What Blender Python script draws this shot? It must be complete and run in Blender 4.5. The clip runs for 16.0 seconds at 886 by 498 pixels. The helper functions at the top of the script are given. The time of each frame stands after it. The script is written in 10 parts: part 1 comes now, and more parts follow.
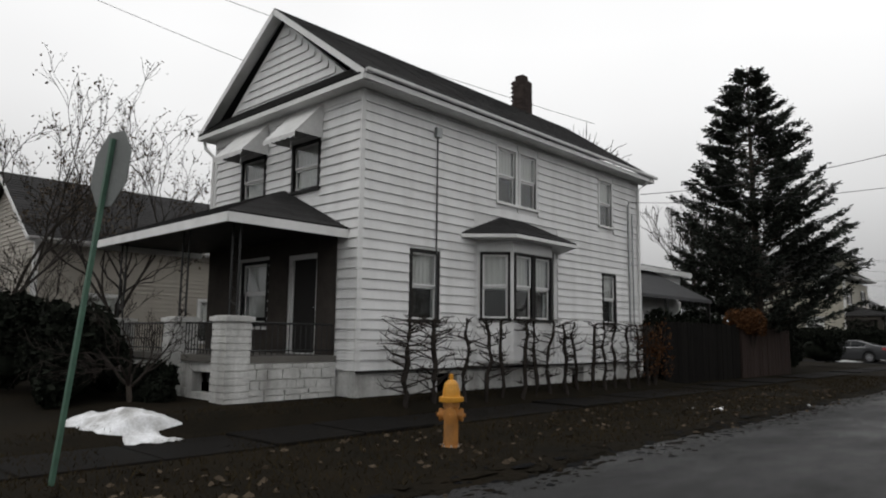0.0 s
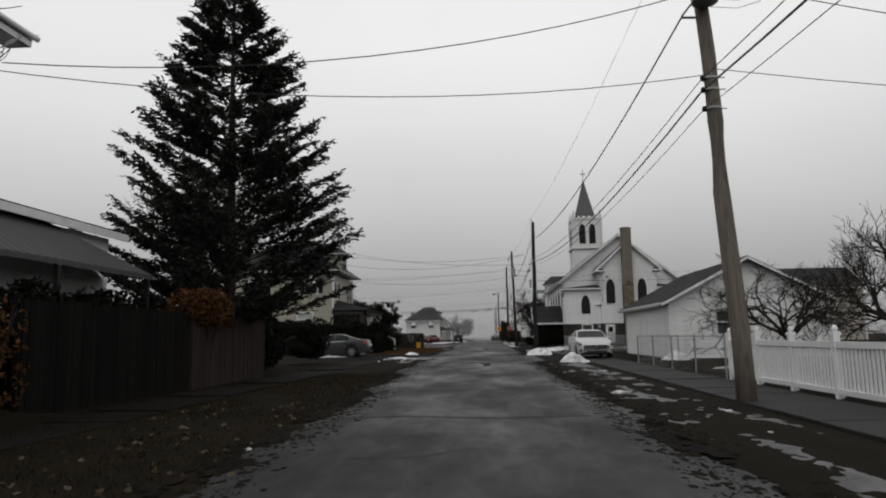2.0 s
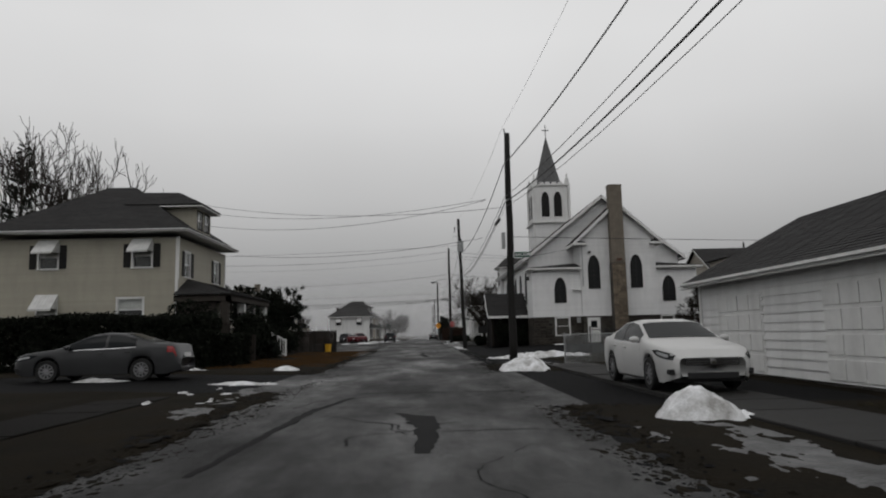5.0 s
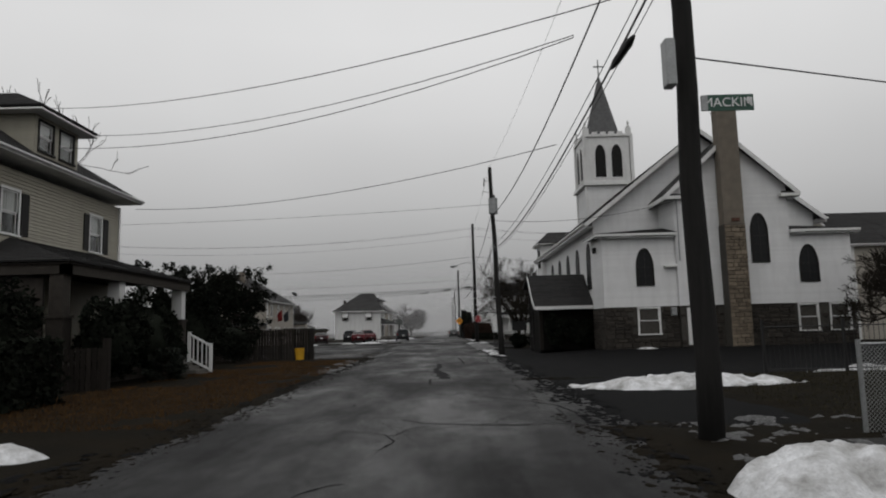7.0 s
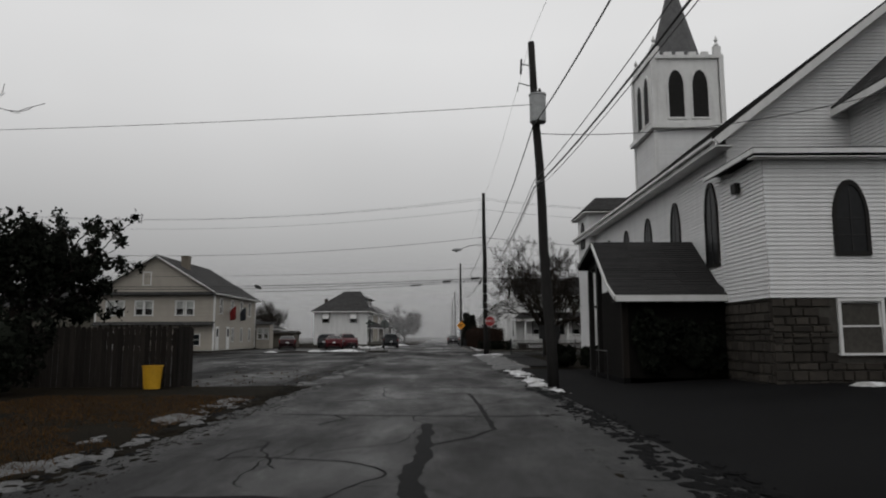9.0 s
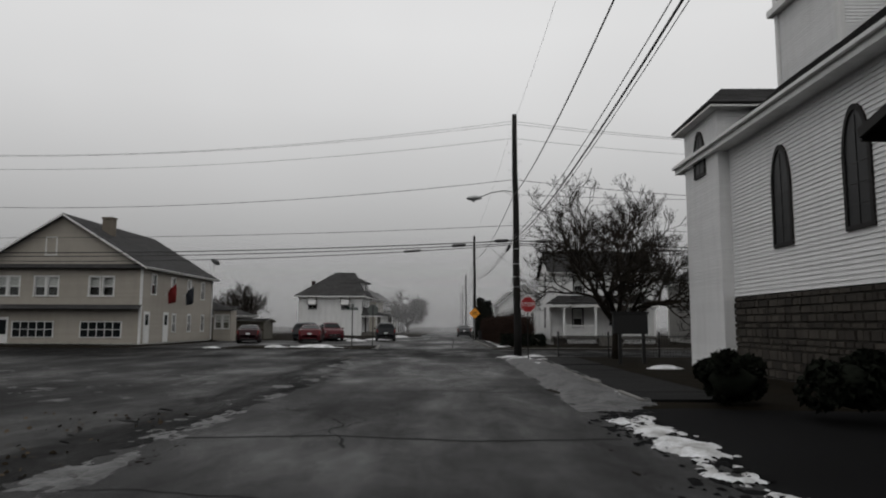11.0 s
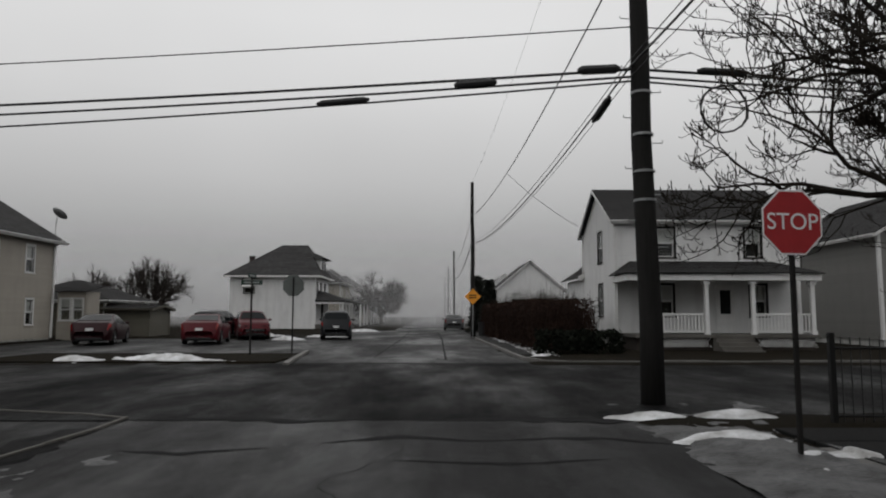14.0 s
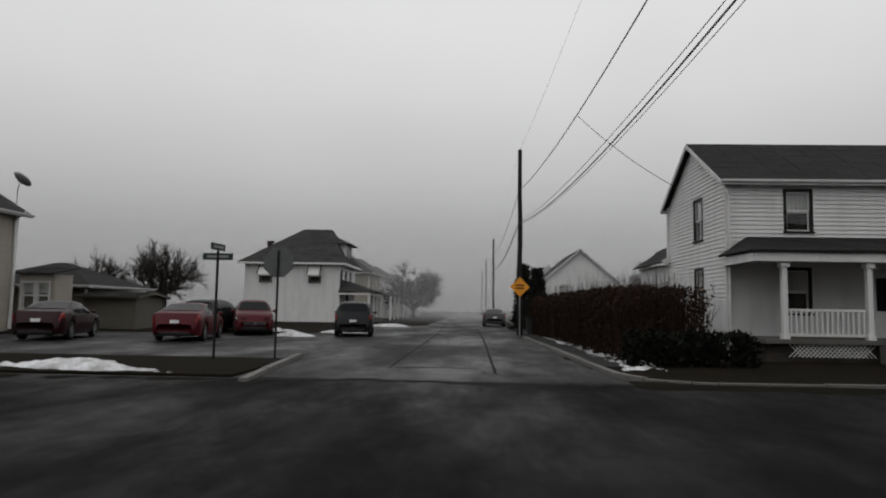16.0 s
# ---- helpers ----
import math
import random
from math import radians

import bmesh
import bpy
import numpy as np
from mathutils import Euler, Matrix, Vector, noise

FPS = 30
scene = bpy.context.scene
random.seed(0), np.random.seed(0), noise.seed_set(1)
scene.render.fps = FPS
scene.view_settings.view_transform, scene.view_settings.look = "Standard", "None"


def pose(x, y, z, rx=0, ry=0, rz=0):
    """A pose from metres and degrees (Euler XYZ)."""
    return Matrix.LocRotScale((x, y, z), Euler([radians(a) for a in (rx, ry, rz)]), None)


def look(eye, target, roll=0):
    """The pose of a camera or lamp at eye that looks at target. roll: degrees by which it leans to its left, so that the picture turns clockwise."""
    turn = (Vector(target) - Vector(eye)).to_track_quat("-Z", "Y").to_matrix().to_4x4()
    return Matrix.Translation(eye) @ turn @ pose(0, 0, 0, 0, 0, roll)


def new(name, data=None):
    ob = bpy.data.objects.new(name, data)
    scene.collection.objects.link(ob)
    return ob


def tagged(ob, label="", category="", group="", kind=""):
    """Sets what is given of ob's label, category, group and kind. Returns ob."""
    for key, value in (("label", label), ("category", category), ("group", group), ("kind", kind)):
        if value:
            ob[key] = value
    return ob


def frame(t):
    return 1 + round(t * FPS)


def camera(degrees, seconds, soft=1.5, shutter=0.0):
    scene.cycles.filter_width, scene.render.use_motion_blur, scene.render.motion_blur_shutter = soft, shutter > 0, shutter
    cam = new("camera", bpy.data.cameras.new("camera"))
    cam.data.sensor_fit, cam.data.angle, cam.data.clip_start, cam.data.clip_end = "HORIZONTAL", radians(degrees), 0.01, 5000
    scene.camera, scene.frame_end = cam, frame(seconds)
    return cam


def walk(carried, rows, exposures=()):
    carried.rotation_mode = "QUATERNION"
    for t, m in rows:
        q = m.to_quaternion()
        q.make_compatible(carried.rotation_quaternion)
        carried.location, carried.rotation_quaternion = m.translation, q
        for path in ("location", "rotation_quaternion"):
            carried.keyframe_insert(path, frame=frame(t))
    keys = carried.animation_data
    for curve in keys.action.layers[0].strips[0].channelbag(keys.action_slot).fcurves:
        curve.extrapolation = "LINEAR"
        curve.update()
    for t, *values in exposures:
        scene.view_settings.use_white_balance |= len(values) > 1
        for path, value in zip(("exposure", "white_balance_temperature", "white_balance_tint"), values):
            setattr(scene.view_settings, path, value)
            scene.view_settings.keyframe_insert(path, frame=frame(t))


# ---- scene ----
cam = camera(66.0, 16.0, 2.0)
PATH = [
    (0, (1.268, 2.678, 1.499), (-0.093, 4.121, 1.753), 0.7),
    (0.5, (0.448, 4.614, 1.519), (-0.582, 6.305, 1.795), 0.4),
    (1, (-0.164, 6.808, 1.463), (-0.795, 8.688, 1.719), -0.5),
    (1.5, (-0.533, 9.334, 1.398), (-0.861, 11.292, 1.644), -0.6),
    (2, (-0.703, 12.139, 1.32), (-0.833, 14.119, 1.574), -1.0),
    (2.5, (-0.797, 15.235, 1.305), (-0.815, 17.219, 1.552), -0.7),
    (3, (-0.836, 18.613, 1.312), (-0.801, 20.597, 1.565), -1.0),
    (3.2, (-0.853, 20.083, 1.316), (-0.785, 22.066, 1.569), -1.4),
    (5.3, (-0.827, 36.548, 1.343), (-0.782, 38.532, 1.587), -1.3),
    (5.5, (-0.818, 38.232, 1.343), (-0.797, 40.217, 1.588), -1.7),
    (6, (-0.822, 42.784, 1.368), (-0.811, 44.769, 1.612), -1.8),
    (6.5, (-0.77, 47.441, 1.441), (-0.762, 49.426, 1.682), -1.8),
    (7, (-0.754, 52.113, 1.514), (-0.757, 54.1, 1.747), -1.5),
    (7.5, (-0.787, 56.86, 1.491), (-0.781, 58.847, 1.718), -0.9),
    (8, (-0.794, 61.535, 1.475), (-0.798, 63.518, 1.729), -1.3),
    (8.5, (-0.809, 66.184, 1.474), (-0.808, 68.168, 1.727), -1.3),
    (9, (-0.809, 70.763, 1.48), (-0.811, 72.747, 1.73), -0.2),
    (9.5, (-0.815, 75.348, 1.507), (-0.803, 77.335, 1.736), 1.0),
    (10, (-0.798, 79.659, 1.497), (-0.818, 81.646, 1.724), 0.5),
    (12.3, (-1.152, 98.855, 1.586), (-1.173, 100.845, 1.785), -0.1),
    (12.5, (-1.186, 100.44, 1.584), (-1.196, 102.43, 1.779), -0.2),
    (13, (-1.249, 104.182, 1.559), (-1.251, 106.173, 1.746), -0.1),
    (13.5, (-1.264, 107.62, 1.506), (-1.256, 109.611, 1.695), 0.1),
    (14, (-1.298, 110.681, 1.46), (-1.271, 112.672, 1.651), 0.1),
    (14.5, (-1.334, 113.26, 1.423), (-1.314, 115.251, 1.615), 0.4),
    (15, (-1.422, 115.362, 1.4), (-1.41, 117.352, 1.59), 0.7),
    (15.5, (-1.466, 116.919, 1.376), (-1.501, 118.911, 1.556), 1.4),
    (16, (-1.488, 118.281, 1.368), (-1.566, 120.272, 1.543), 0.9),
]
walk(cam, [(t, look(eye, target, roll)) for t, eye, target, roll in PATH],
     [(0.0, 0.55), (1.5, 0.35), (3.0, 0.15), (5.5, 0.04), (16.0, 0.07)])

# ---- world and light ----
world = bpy.data.worlds.new("overcast")
scene.world = world
world.use_nodes = True
wn, wl = world.node_tree.nodes, world.node_tree.links
wbg = wn["Background"]
sky = wn.new("ShaderNodeTexSky")
sky.sky_type, sky.sun_disc = "NISHITA", False
sky.sun_elevation, sky.sun_rotation = radians(48), radians(150)
sky.air_density, sky.dust_density = 2.0, 6.0
sky_grey = wn.new("ShaderNodeHueSaturation")
sky_grey.inputs["Saturation"].default_value = 0.0
sky_grey.inputs["Value"].default_value = 0.004
wl.new(sky.outputs["Color"], sky_grey.inputs["Color"])
wco = wn.new("ShaderNodeTexCoord")
wsep = wn.new("ShaderNodeSeparateXYZ")
wl.new(wco.outputs["Generated"], wsep.inputs[0])
wramp = wn.new("ShaderNodeValToRGB")
for _p, _c in ((0.0, 0.20), (0.05, 0.265), (0.1, 0.335), (0.19, 0.47), (0.3, 0.60), (0.4, 0.66), (1.0, 0.62)):
    _e = wramp.color_ramp.elements.new(_p) if _p not in (0.0, 1.0) else wramp.color_ramp.elements[0 if _p == 0 else -1]
    _e.color = (_c, _c, _c * 1.004, 1)
wl.new(wsep.outputs["Z"], wramp.inputs["Fac"])
cloud = wn.new("ShaderNodeTexNoise")
cloud.inputs["Scale"].default_value, cloud.inputs["Detail"].default_value = 1.6, 3.0
cmap = wn.new("ShaderNodeMapRange")
cmap.inputs["From Min"].default_value, cmap.inputs["From Max"].default_value = 0.3, 0.7
cmap.inputs["To Min"].default_value, cmap.inputs["To Max"].default_value = 0.93, 1.06
wl.new(cloud.outputs["Fac"], cmap.inputs["Value"])
wmul = wn.new("ShaderNodeMix")
wmul.data_type, wmul.blend_type = "RGBA", "MULTIPLY"
wmul.inputs[0].default_value = 1.0
wl.new(wramp.outputs["Color"], wmul.inputs[6])
wl.new(cmap.outputs["Result"], wmul.inputs[7])
wadd = wn.new("ShaderNodeMix")
wadd.data_type, wadd.blend_type = "RGBA", "ADD"
wadd.inputs[0].default_value = 1.0
wl.new(wmul.outputs[2], wadd.inputs[6])
wl.new(sky_grey.outputs["Color"], wadd.inputs[7])
wl.new(wadd.outputs[2], wbg.inputs["Color"])
wbg.inputs["Strength"].default_value = 1.0

sun = new("sun", bpy.data.lights.new("sun", "SUN"))
sun.data.energy, sun.data.angle, sun.data.color = 0.3, radians(30), (1.0, 0.98, 0.95)
sun.matrix_world = look((0, 0, 60), (18, 28, 10))


# ---- materials ----
def mat(name, col, rough=0.8, var=0.25, scale=3.0, fine=40.0, bump=0.15, spec=0.4, metal=0.0, dark=None, island=False, obj=0.0, stretch=None, grime=0.0, coat=0.0):
    """A procedural surface: base colour varied at two scales, roughness and bump."""
    m = bpy.data.materials.new(name)
    m.use_nodes = True
    n, l = m.node_tree.nodes, m.node_tree.links
    b = n["Principled BSDF"]
    co = n.new("ShaderNodeTexCoord")
    mp = n.new("ShaderNodeMapping")
    if stretch:
        mp.inputs["Scale"].default_value = stretch
    l.new(co.outputs["Object"], mp.inputs["Vector"])
    a = n.new("ShaderNodeTexNoise")
    a.inputs["Scale"].default_value, a.inputs["Detail"].default_value = scale, 6.0
    a.inputs["Roughness"].default_value = 0.6
    f = n.new("ShaderNodeTexNoise")
    f.inputs["Scale"].default_value, f.inputs["Detail"].default_value = fine, 4.0
    l.new(mp.outputs[0], a.inputs["Vector"])
    l.new(mp.outputs[0], f.inputs["Vector"])
    r = n.new("ShaderNodeValToRGB")
    lo = dark or tuple(c * (1 - var) for c in col)
    r.color_ramp.elements[0].position, r.color_ramp.elements[1].position = 0.32, 0.66
    r.color_ramp.elements[0].color, r.color_ramp.elements[1].color = (*lo, 1), (*col, 1)
    l.new(a.outputs["Fac"], r.inputs["Fac"])
    mx = n.new("ShaderNodeMix")
    mx.data_type, mx.blend_type = "RGBA", "MULTIPLY"
    mx.inputs[0].default_value = min(1.0, var * 1.2)
    l.new(r.outputs["Color"], mx.inputs[6])
    fr = n.new("ShaderNodeMapRange")
    fr.inputs["From Min"].default_value, fr.inputs["From Max"].default_value = 0.25, 0.75
    fr.inputs["To Min"].default_value, fr.inputs["To Max"].default_value = 0.6, 1.25
    l.new(f.outputs["Fac"], fr.inputs["Value"])
    l.new(fr.outputs["Result"], mx.inputs[7])
    out = mx.outputs[2]
    if obj or island:
        if island:
            g = n.new("ShaderNodeNewGeometry")
            src = g.outputs["Random Per Island"]
        else:
            g = n.new("ShaderNodeObjectInfo")
            src = g.outputs["Random"]
        k = n.new("ShaderNodeMapRange")
        amt = obj or 0.2
        k.inputs["To Min"].default_value, k.inputs["To Max"].default_value = 1 - amt, 1 + amt * 0.5
        l.new(src, k.inputs["Value"])
        m2 = n.new("ShaderNodeMix")
        m2.data_type, m2.blend_type = "RGBA", "MULTIPLY"
        m2.inputs[0].default_value = 1.0
        l.new(out, m2.inputs[6])
        l.new(k.outputs["Result"], m2.inputs[7])
        out = m2.outputs[2]
    if grime:
        gt = n.new("ShaderNodeTexNoise")
        gt.inputs["Scale"].default_value, gt.inputs["Detail"].default_value = 1.1, 8.0
        gm = n.new("ShaderNodeMapping")
        gm.inputs["Scale"].default_value = (2.2, 2.2, 0.35)
        l.new(co.outputs["Object"], gm.inputs["Vector"])
        l.new(gm.outputs[0], gt.inputs["Vector"])
        gr = n.new("ShaderNodeMapRange")
        gr.inputs["From Min"].default_value, gr.inputs["From Max"].default_value = 0.45, 0.72
        gr.inputs["To Min"].default_value, gr.inputs["To Max"].default_value = 0.0, grime
        l.new(gt.outputs["Fac"], gr.inputs["Value"])
        m3 = n.new("ShaderNodeMix")
        m3.data_type = "RGBA"
        m3.inputs[7].default_value = (0.11, 0.10, 0.085, 1)
        l.new(gr.outputs["Result"], m3.inputs[0])
        l.new(out, m3.inputs[6])
        out = m3.outputs[2]
    l.new(out, b.inputs["Base Color"])
    rr = n.new("ShaderNodeMapRange")
    rr.inputs["To Min"].default_value, rr.inputs["To Max"].default_value = max(0.02, rough - 0.12), min(1.0, rough + 0.12)
    l.new(a.outputs["Fac"], rr.inputs["Value"])
    l.new(rr.outputs["Result"], b.inputs["Roughness"])
    b.inputs["Metallic"].default_value = metal
    b.inputs["Specular IOR Level"].default_value = spec
    b.inputs["Coat Weight"].default_value = coat
    if bump:
        bp = n.new("ShaderNodeBump")
        bp.inputs["Strength"].default_value, bp.inputs["Distance"].default_value = bump, 0.02
        l.new(f.outputs["Fac"], bp.inputs["Height"])
        l.new(bp.outputs["Normal"], b.inputs["Normal"])
    return m


def glass_mat(name, tint=(0.9, 0.93, 0.93), rough=0.02):
    m = bpy.data.materials.new(name)
    m.use_nodes = True
    b = m.node_tree.nodes["Principled BSDF"]
    b.inputs["Base Color"].default_value = (*tint, 1)
    b.inputs["Roughness"].default_value = rough
    b.inputs["Transmission Weight"].default_value = 1.0
    b.inputs["IOR"].default_value = 1.45
    return m


def road_mat(name, col, spec):
    """Wet worn asphalt: dark patches, cracks, damp sheen."""
    m = mat(name, (col, col, col * 1.02), 0.72, 0.55, 0.55, 70.0, 0.5, spec)
    n, l = m.node_tree.nodes, m.node_tree.links
    b = n["Principled BSDF"]
    for q in n:
        if q.type == "TEX_NOISE":
            q.inputs["Detail"].default_value, q.inputs["Roughness"].default_value = 11.0, 0.72
    co = n.new("ShaderNodeTexCoord")
    pt = n.new("ShaderNodeTexNoise")
    pt.inputs["Scale"].default_value, pt.inputs["Detail"].default_value = 0.22, 11.0
    pt.inputs["Roughness"].default_value = 0.68
    mp = n.new("ShaderNodeMapping")
    mp.inputs["Scale"].default_value = (1.6, 0.6, 1)
    l.new(co.outputs["Object"], mp.inputs["Vector"])
    l.new(mp.outputs[0], pt.inputs["Vector"])
    wet = n.new("ShaderNodeMapRange")
    wet.inputs["From Min"].default_value, wet.inputs["From Max"].default_value = 0.36, 0.62
    wet.inputs["To Min"].default_value, wet.inputs["To Max"].default_value = 0.34, 0.80
    l.new(pt.outputs["Fac"], wet.inputs["Value"])
    l.new(wet.outputs["Result"], b.inputs["Roughness"])
    vo = n.new("ShaderNodeTexVoronoi")
    vo.feature = "DISTANCE_TO_EDGE"
    vo.inputs["Scale"].default_value = 0.38
    wob = n.new("ShaderNodeTexNoise")
    wob.inputs["Scale"].default_value, wob.inputs["Detail"].default_value = 1.3, 5.0
    l.new(co.outputs["Object"], wob.inputs["Vector"])
    wm = n.new("ShaderNodeMix")
    wm.data_type, wm.blend_type = "RGBA", "ADD"
    wm.inputs[0].default_value = 0.9
    l.new(co.outputs["Object"], wm.inputs[6])
    l.new(wob.outputs["Color"], wm.inputs[7])
    l.new(wm.outputs[2], vo.inputs["Vector"])
    cr = n.new("ShaderNodeMapRange")
    cr.inputs["From Min"].default_value, cr.inputs["From Max"].default_value = 0.0, 0.018
    l.new(vo.outputs["Distance"], cr.inputs["Value"])
    gate = n.new("ShaderNodeMapRange")
    gate.inputs["From Min"].default_value, gate.inputs["From Max"].default_value = 0.44, 0.52
    l.new(pt.outputs["Fac"], gate.inputs["Value"])
    mxx = n.new("ShaderNodeMath")
    mxx.operation = "MAXIMUM"
    l.new(cr.outputs["Result"], mxx.inputs[0])
    l.new(gate.outputs["Result"], mxx.inputs[1])
    st = n.new("ShaderNodeTexNoise")
    st.inputs["Scale"].default_value, st.inputs["Detail"].default_value = 0.9, 11.0
    st.inputs["Roughness"].default_value = 0.68
    sm = n.new("ShaderNodeMapping")
    sm.inputs["Scale"].default_value = (1.7, 0.16, 1)
    l.new(co.outputs["Object"], sm.inputs["Vector"])
    l.new(sm.outputs[0], st.inputs["Vector"])
    sr = n.new("ShaderNodeMapRange")
    sr.inputs["From Min"].default_value, sr.inputs["From Max"].default_value = 0.35, 0.68
    sr.inputs["To Min"].default_value, sr.inputs["To Max"].default_value = 0.5, 1.5
    l.new(st.outputs["Fac"], sr.inputs["Value"])
    stm = n.new("ShaderNodeMix")
    stm.data_type, stm.blend_type = "RGBA", "MULTIPLY"
    stm.inputs[0].default_value = 1.0
    l.new(b.inputs["Base Color"].links[0].from_socket, stm.inputs[6])
    l.new(sr.outputs["Result"], stm.inputs[7])
    old = stm.outputs[2]
    dk = n.new("ShaderNodeMix")
    dk.data_type = "RGBA"
    dk.inputs[6].default_value = (0.012, 0.012, 0.012, 1)
    l.new(mxx.outputs[0], dk.inputs[0])
    l.new(old, dk.inputs[7])
    l.new(dk.outputs[2], b.inputs["Base Color"])
    return m


ASPHALT = road_mat("asphalt", 0.026, 0.19)
ASPHALT_LOT = mat("lot_asphalt", (0.0075, 0.0075, 0.008), 0.9, 0.5, 0.6, 55.0, 0.4, 0.06)
ASPHALT_X = road_mat("crossing_asphalt", 0.0075, 0.04)
ASPHALT_YARD = road_mat("yard_asphalt", 0.014, 0.09)
TAR = mat("tar_patch", (0.009, 0.009, 0.0095), 0.8, 0.4, 1.0, 40.0, 0.25, 0.09)
GRASS = mat("winter_turf", (0.015, 0.012, 0.008), 0.95, 0.6, 0.9, 25.0, 0.6, 0.03, dark=(0.009, 0.008, 0.006))
GRASSBLADE = mat("verge_blade", (0.04, 0.03, 0.015), 0.95, 0.5, 2.0, 20.0, 0.0, 0.03, island=True, obj=0.5)
STRAW = mat("dead_grass", (0.105, 0.056, 0.022), 0.95, 0.5, 1.2, 30.0, 0.0, 0.03, dark=(0.06, 0.036, 0.016), island=True, obj=0.4)
CONCRETE = mat("concrete", (0.13, 0.123, 0.112), 0.85, 0.35, 1.2, 50.0, 0.25, 0.3, grime=0.35)
WALK = mat("walk_concrete", (0.019, 0.0185, 0.0175), 0.8, 0.4, 1.0, 50.0, 0.25, 0.25, obj=0.18)
KERB = mat("kerb_stone", (0.17, 0.165, 0.155), 0.75, 0.35, 2.0, 40.0, 0.25, 0.4, obj=0.15)
SNOW = mat("old_snow", (0.80, 0.81, 0.83), 0.8, 0.35, 2.6, 30.0, 0.8, 0.2, dark=(0.30, 0.295, 0.285))
ICE = mat("dirty_ice", (0.12, 0.121, 0.123), 0.5, 0.8, 2.6, 22.0, 0.9, 0.25, dark=(0.016, 0.0155, 0.015))
SIDING = mat("white_siding", (0.72, 0.72, 0.715), 0.55, 0.07, 1.5, 30.0, 0.05, 0.4, obj=0.05, grime=0.16)
SIDING_CH = mat("church_siding", (0.74, 0.74, 0.74), 0.55, 0.06, 1.5, 30.0, 0.05, 0.4, island=True, obj=0.04, grime=0.10)
SIDING_Y = mat("cream_siding", (0.36, 0.338, 0.275), 0.6, 0.08, 1.5, 30.0, 0.05, 0.4, island=True, obj=0.05, grime=0.14)
SIDING_T = mat("tan_siding", (0.36, 0.33, 0.285), 0.65, 0.08, 1.5, 30.0, 0.05, 0.4, island=True, obj=0.05, grime=0.12)
SIDING_G = mat("grey_siding", (0.2, 0.195, 0.185), 0.65, 0.08, 1.5, 30.0, 0.05, 0.3, island=True, obj=0.05, grime=0.12)
SIDING_B = mat("brown_siding", (0.095, 0.088, 0.068), 0.65, 0.08, 1.5, 30.0, 0.05, 0.4, island=True, obj=0.05, grime=0.12)
TRIM = mat("white_trim", (0.74, 0.74, 0.73), 0.5, 0.1, 3.0, 40.0, 0.08, 0.4, grime=0.15)
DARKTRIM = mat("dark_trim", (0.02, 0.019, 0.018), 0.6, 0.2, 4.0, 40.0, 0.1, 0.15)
SHINGLE = mat("dark_shingle", (0.033, 0.032, 0.032), 0.9, 0.4, 2.5, 28.0, 0.6, 0.25, island=True, obj=0.25)
SHINGLE_G = mat("grey_shingle", (0.058, 0.057, 0.057), 0.9, 0.4, 2.5, 28.0, 0.6, 0.25, island=True, obj=0.25)
FOUND = mat("painted_foundation", (0.60, 0.60, 0.58), 0.8, 0.3, 2.5, 18.0, 0.4, 0.3, grime=0.5)
STONE = mat("fieldstone", (0.060, 0.052, 0.044), 0.9, 0.4, 5.0, 30.0, 0.5, 0.25, island=True, obj=0.45)
MORTAR = mat("mortar", (0.075, 0.07, 0.062), 0.95, 0.3, 8.0, 50.0, 0.4, 0.2)
BRICK = mat("chimney_brick", (0.15, 0.075, 0.055), 0.9, 0.35, 6.0, 40.0, 0.4, 0.25, island=True, obj=0.4)
BUFF = mat("buff_chimney", (0.22, 0.18, 0.135), 0.9, 0.3, 4.0, 30.0, 0.5, 0.2, island=True, obj=0.35)
STUCCO = mat("chimney_parging", (0.19, 0.165, 0.135), 0.9, 0.25, 2.0, 40.0, 0.4, 0.2, grime=0.3)
GLASS = glass_mat("window_glass")
INSIDE = mat("room_dark", (0.05, 0.048, 0.045), 0.9, 0.3, 1.0, 10.0, 0.0, 0.1)
CURTAIN = mat("curtain_cloth", (0.62, 0.61, 0.58), 0.9, 0.2, 5.0, 60.0, 0.1, 0.1, stretch=(6, 6, 0.4))
LEADED = mat("leaded_glass", (0.012, 0.013, 0.014), 0.4, 0.5, 7.0, 30.0, 0.2, 0.25)
WOODPOLE = mat("pole_wood", (0.19, 0.165, 0.14), 0.9, 0.45, 3.0, 30.0, 0.5, 0.2, stretch=(6, 6, 0.5))
DARKPOLE = mat("creosote_pole", (0.022, 0.021, 0.020), 0.9, 0.4, 3.0, 30.0, 0.5, 0.2, stretch=(6, 6, 0.5))
STEEL = mat("galvanised_steel", (0.36, 0.37, 0.37), 0.5, 0.25, 5.0, 40.0, 0.1, 0.5, metal=0.7)
WIRE = mat("cable_rubber", (0.022, 0.022, 0.023), 0.6, 0.2, 4.0, 30.0, 0.0, 0.4)
IRON = mat("black_iron", (0.012, 0.012, 0.012), 0.5, 0.3, 6.0, 40.0, 0.15, 0.4)
BARK = mat("bark", (0.070, 0.058, 0.048), 0.95, 0.5, 6.0, 40.0, 0.6, 0.15)
TWIG = mat("twig_bark", (0.036, 0.030, 0.026), 0.95, 0.4, 6.0, 30.0, 0.2, 0.15)
NEEDLE = mat("spruce_needles", (0.040, 0.046, 0.038), 0.9, 0.5, 3.0, 20.0, 0.0, 0.1, island=True, obj=0.5)
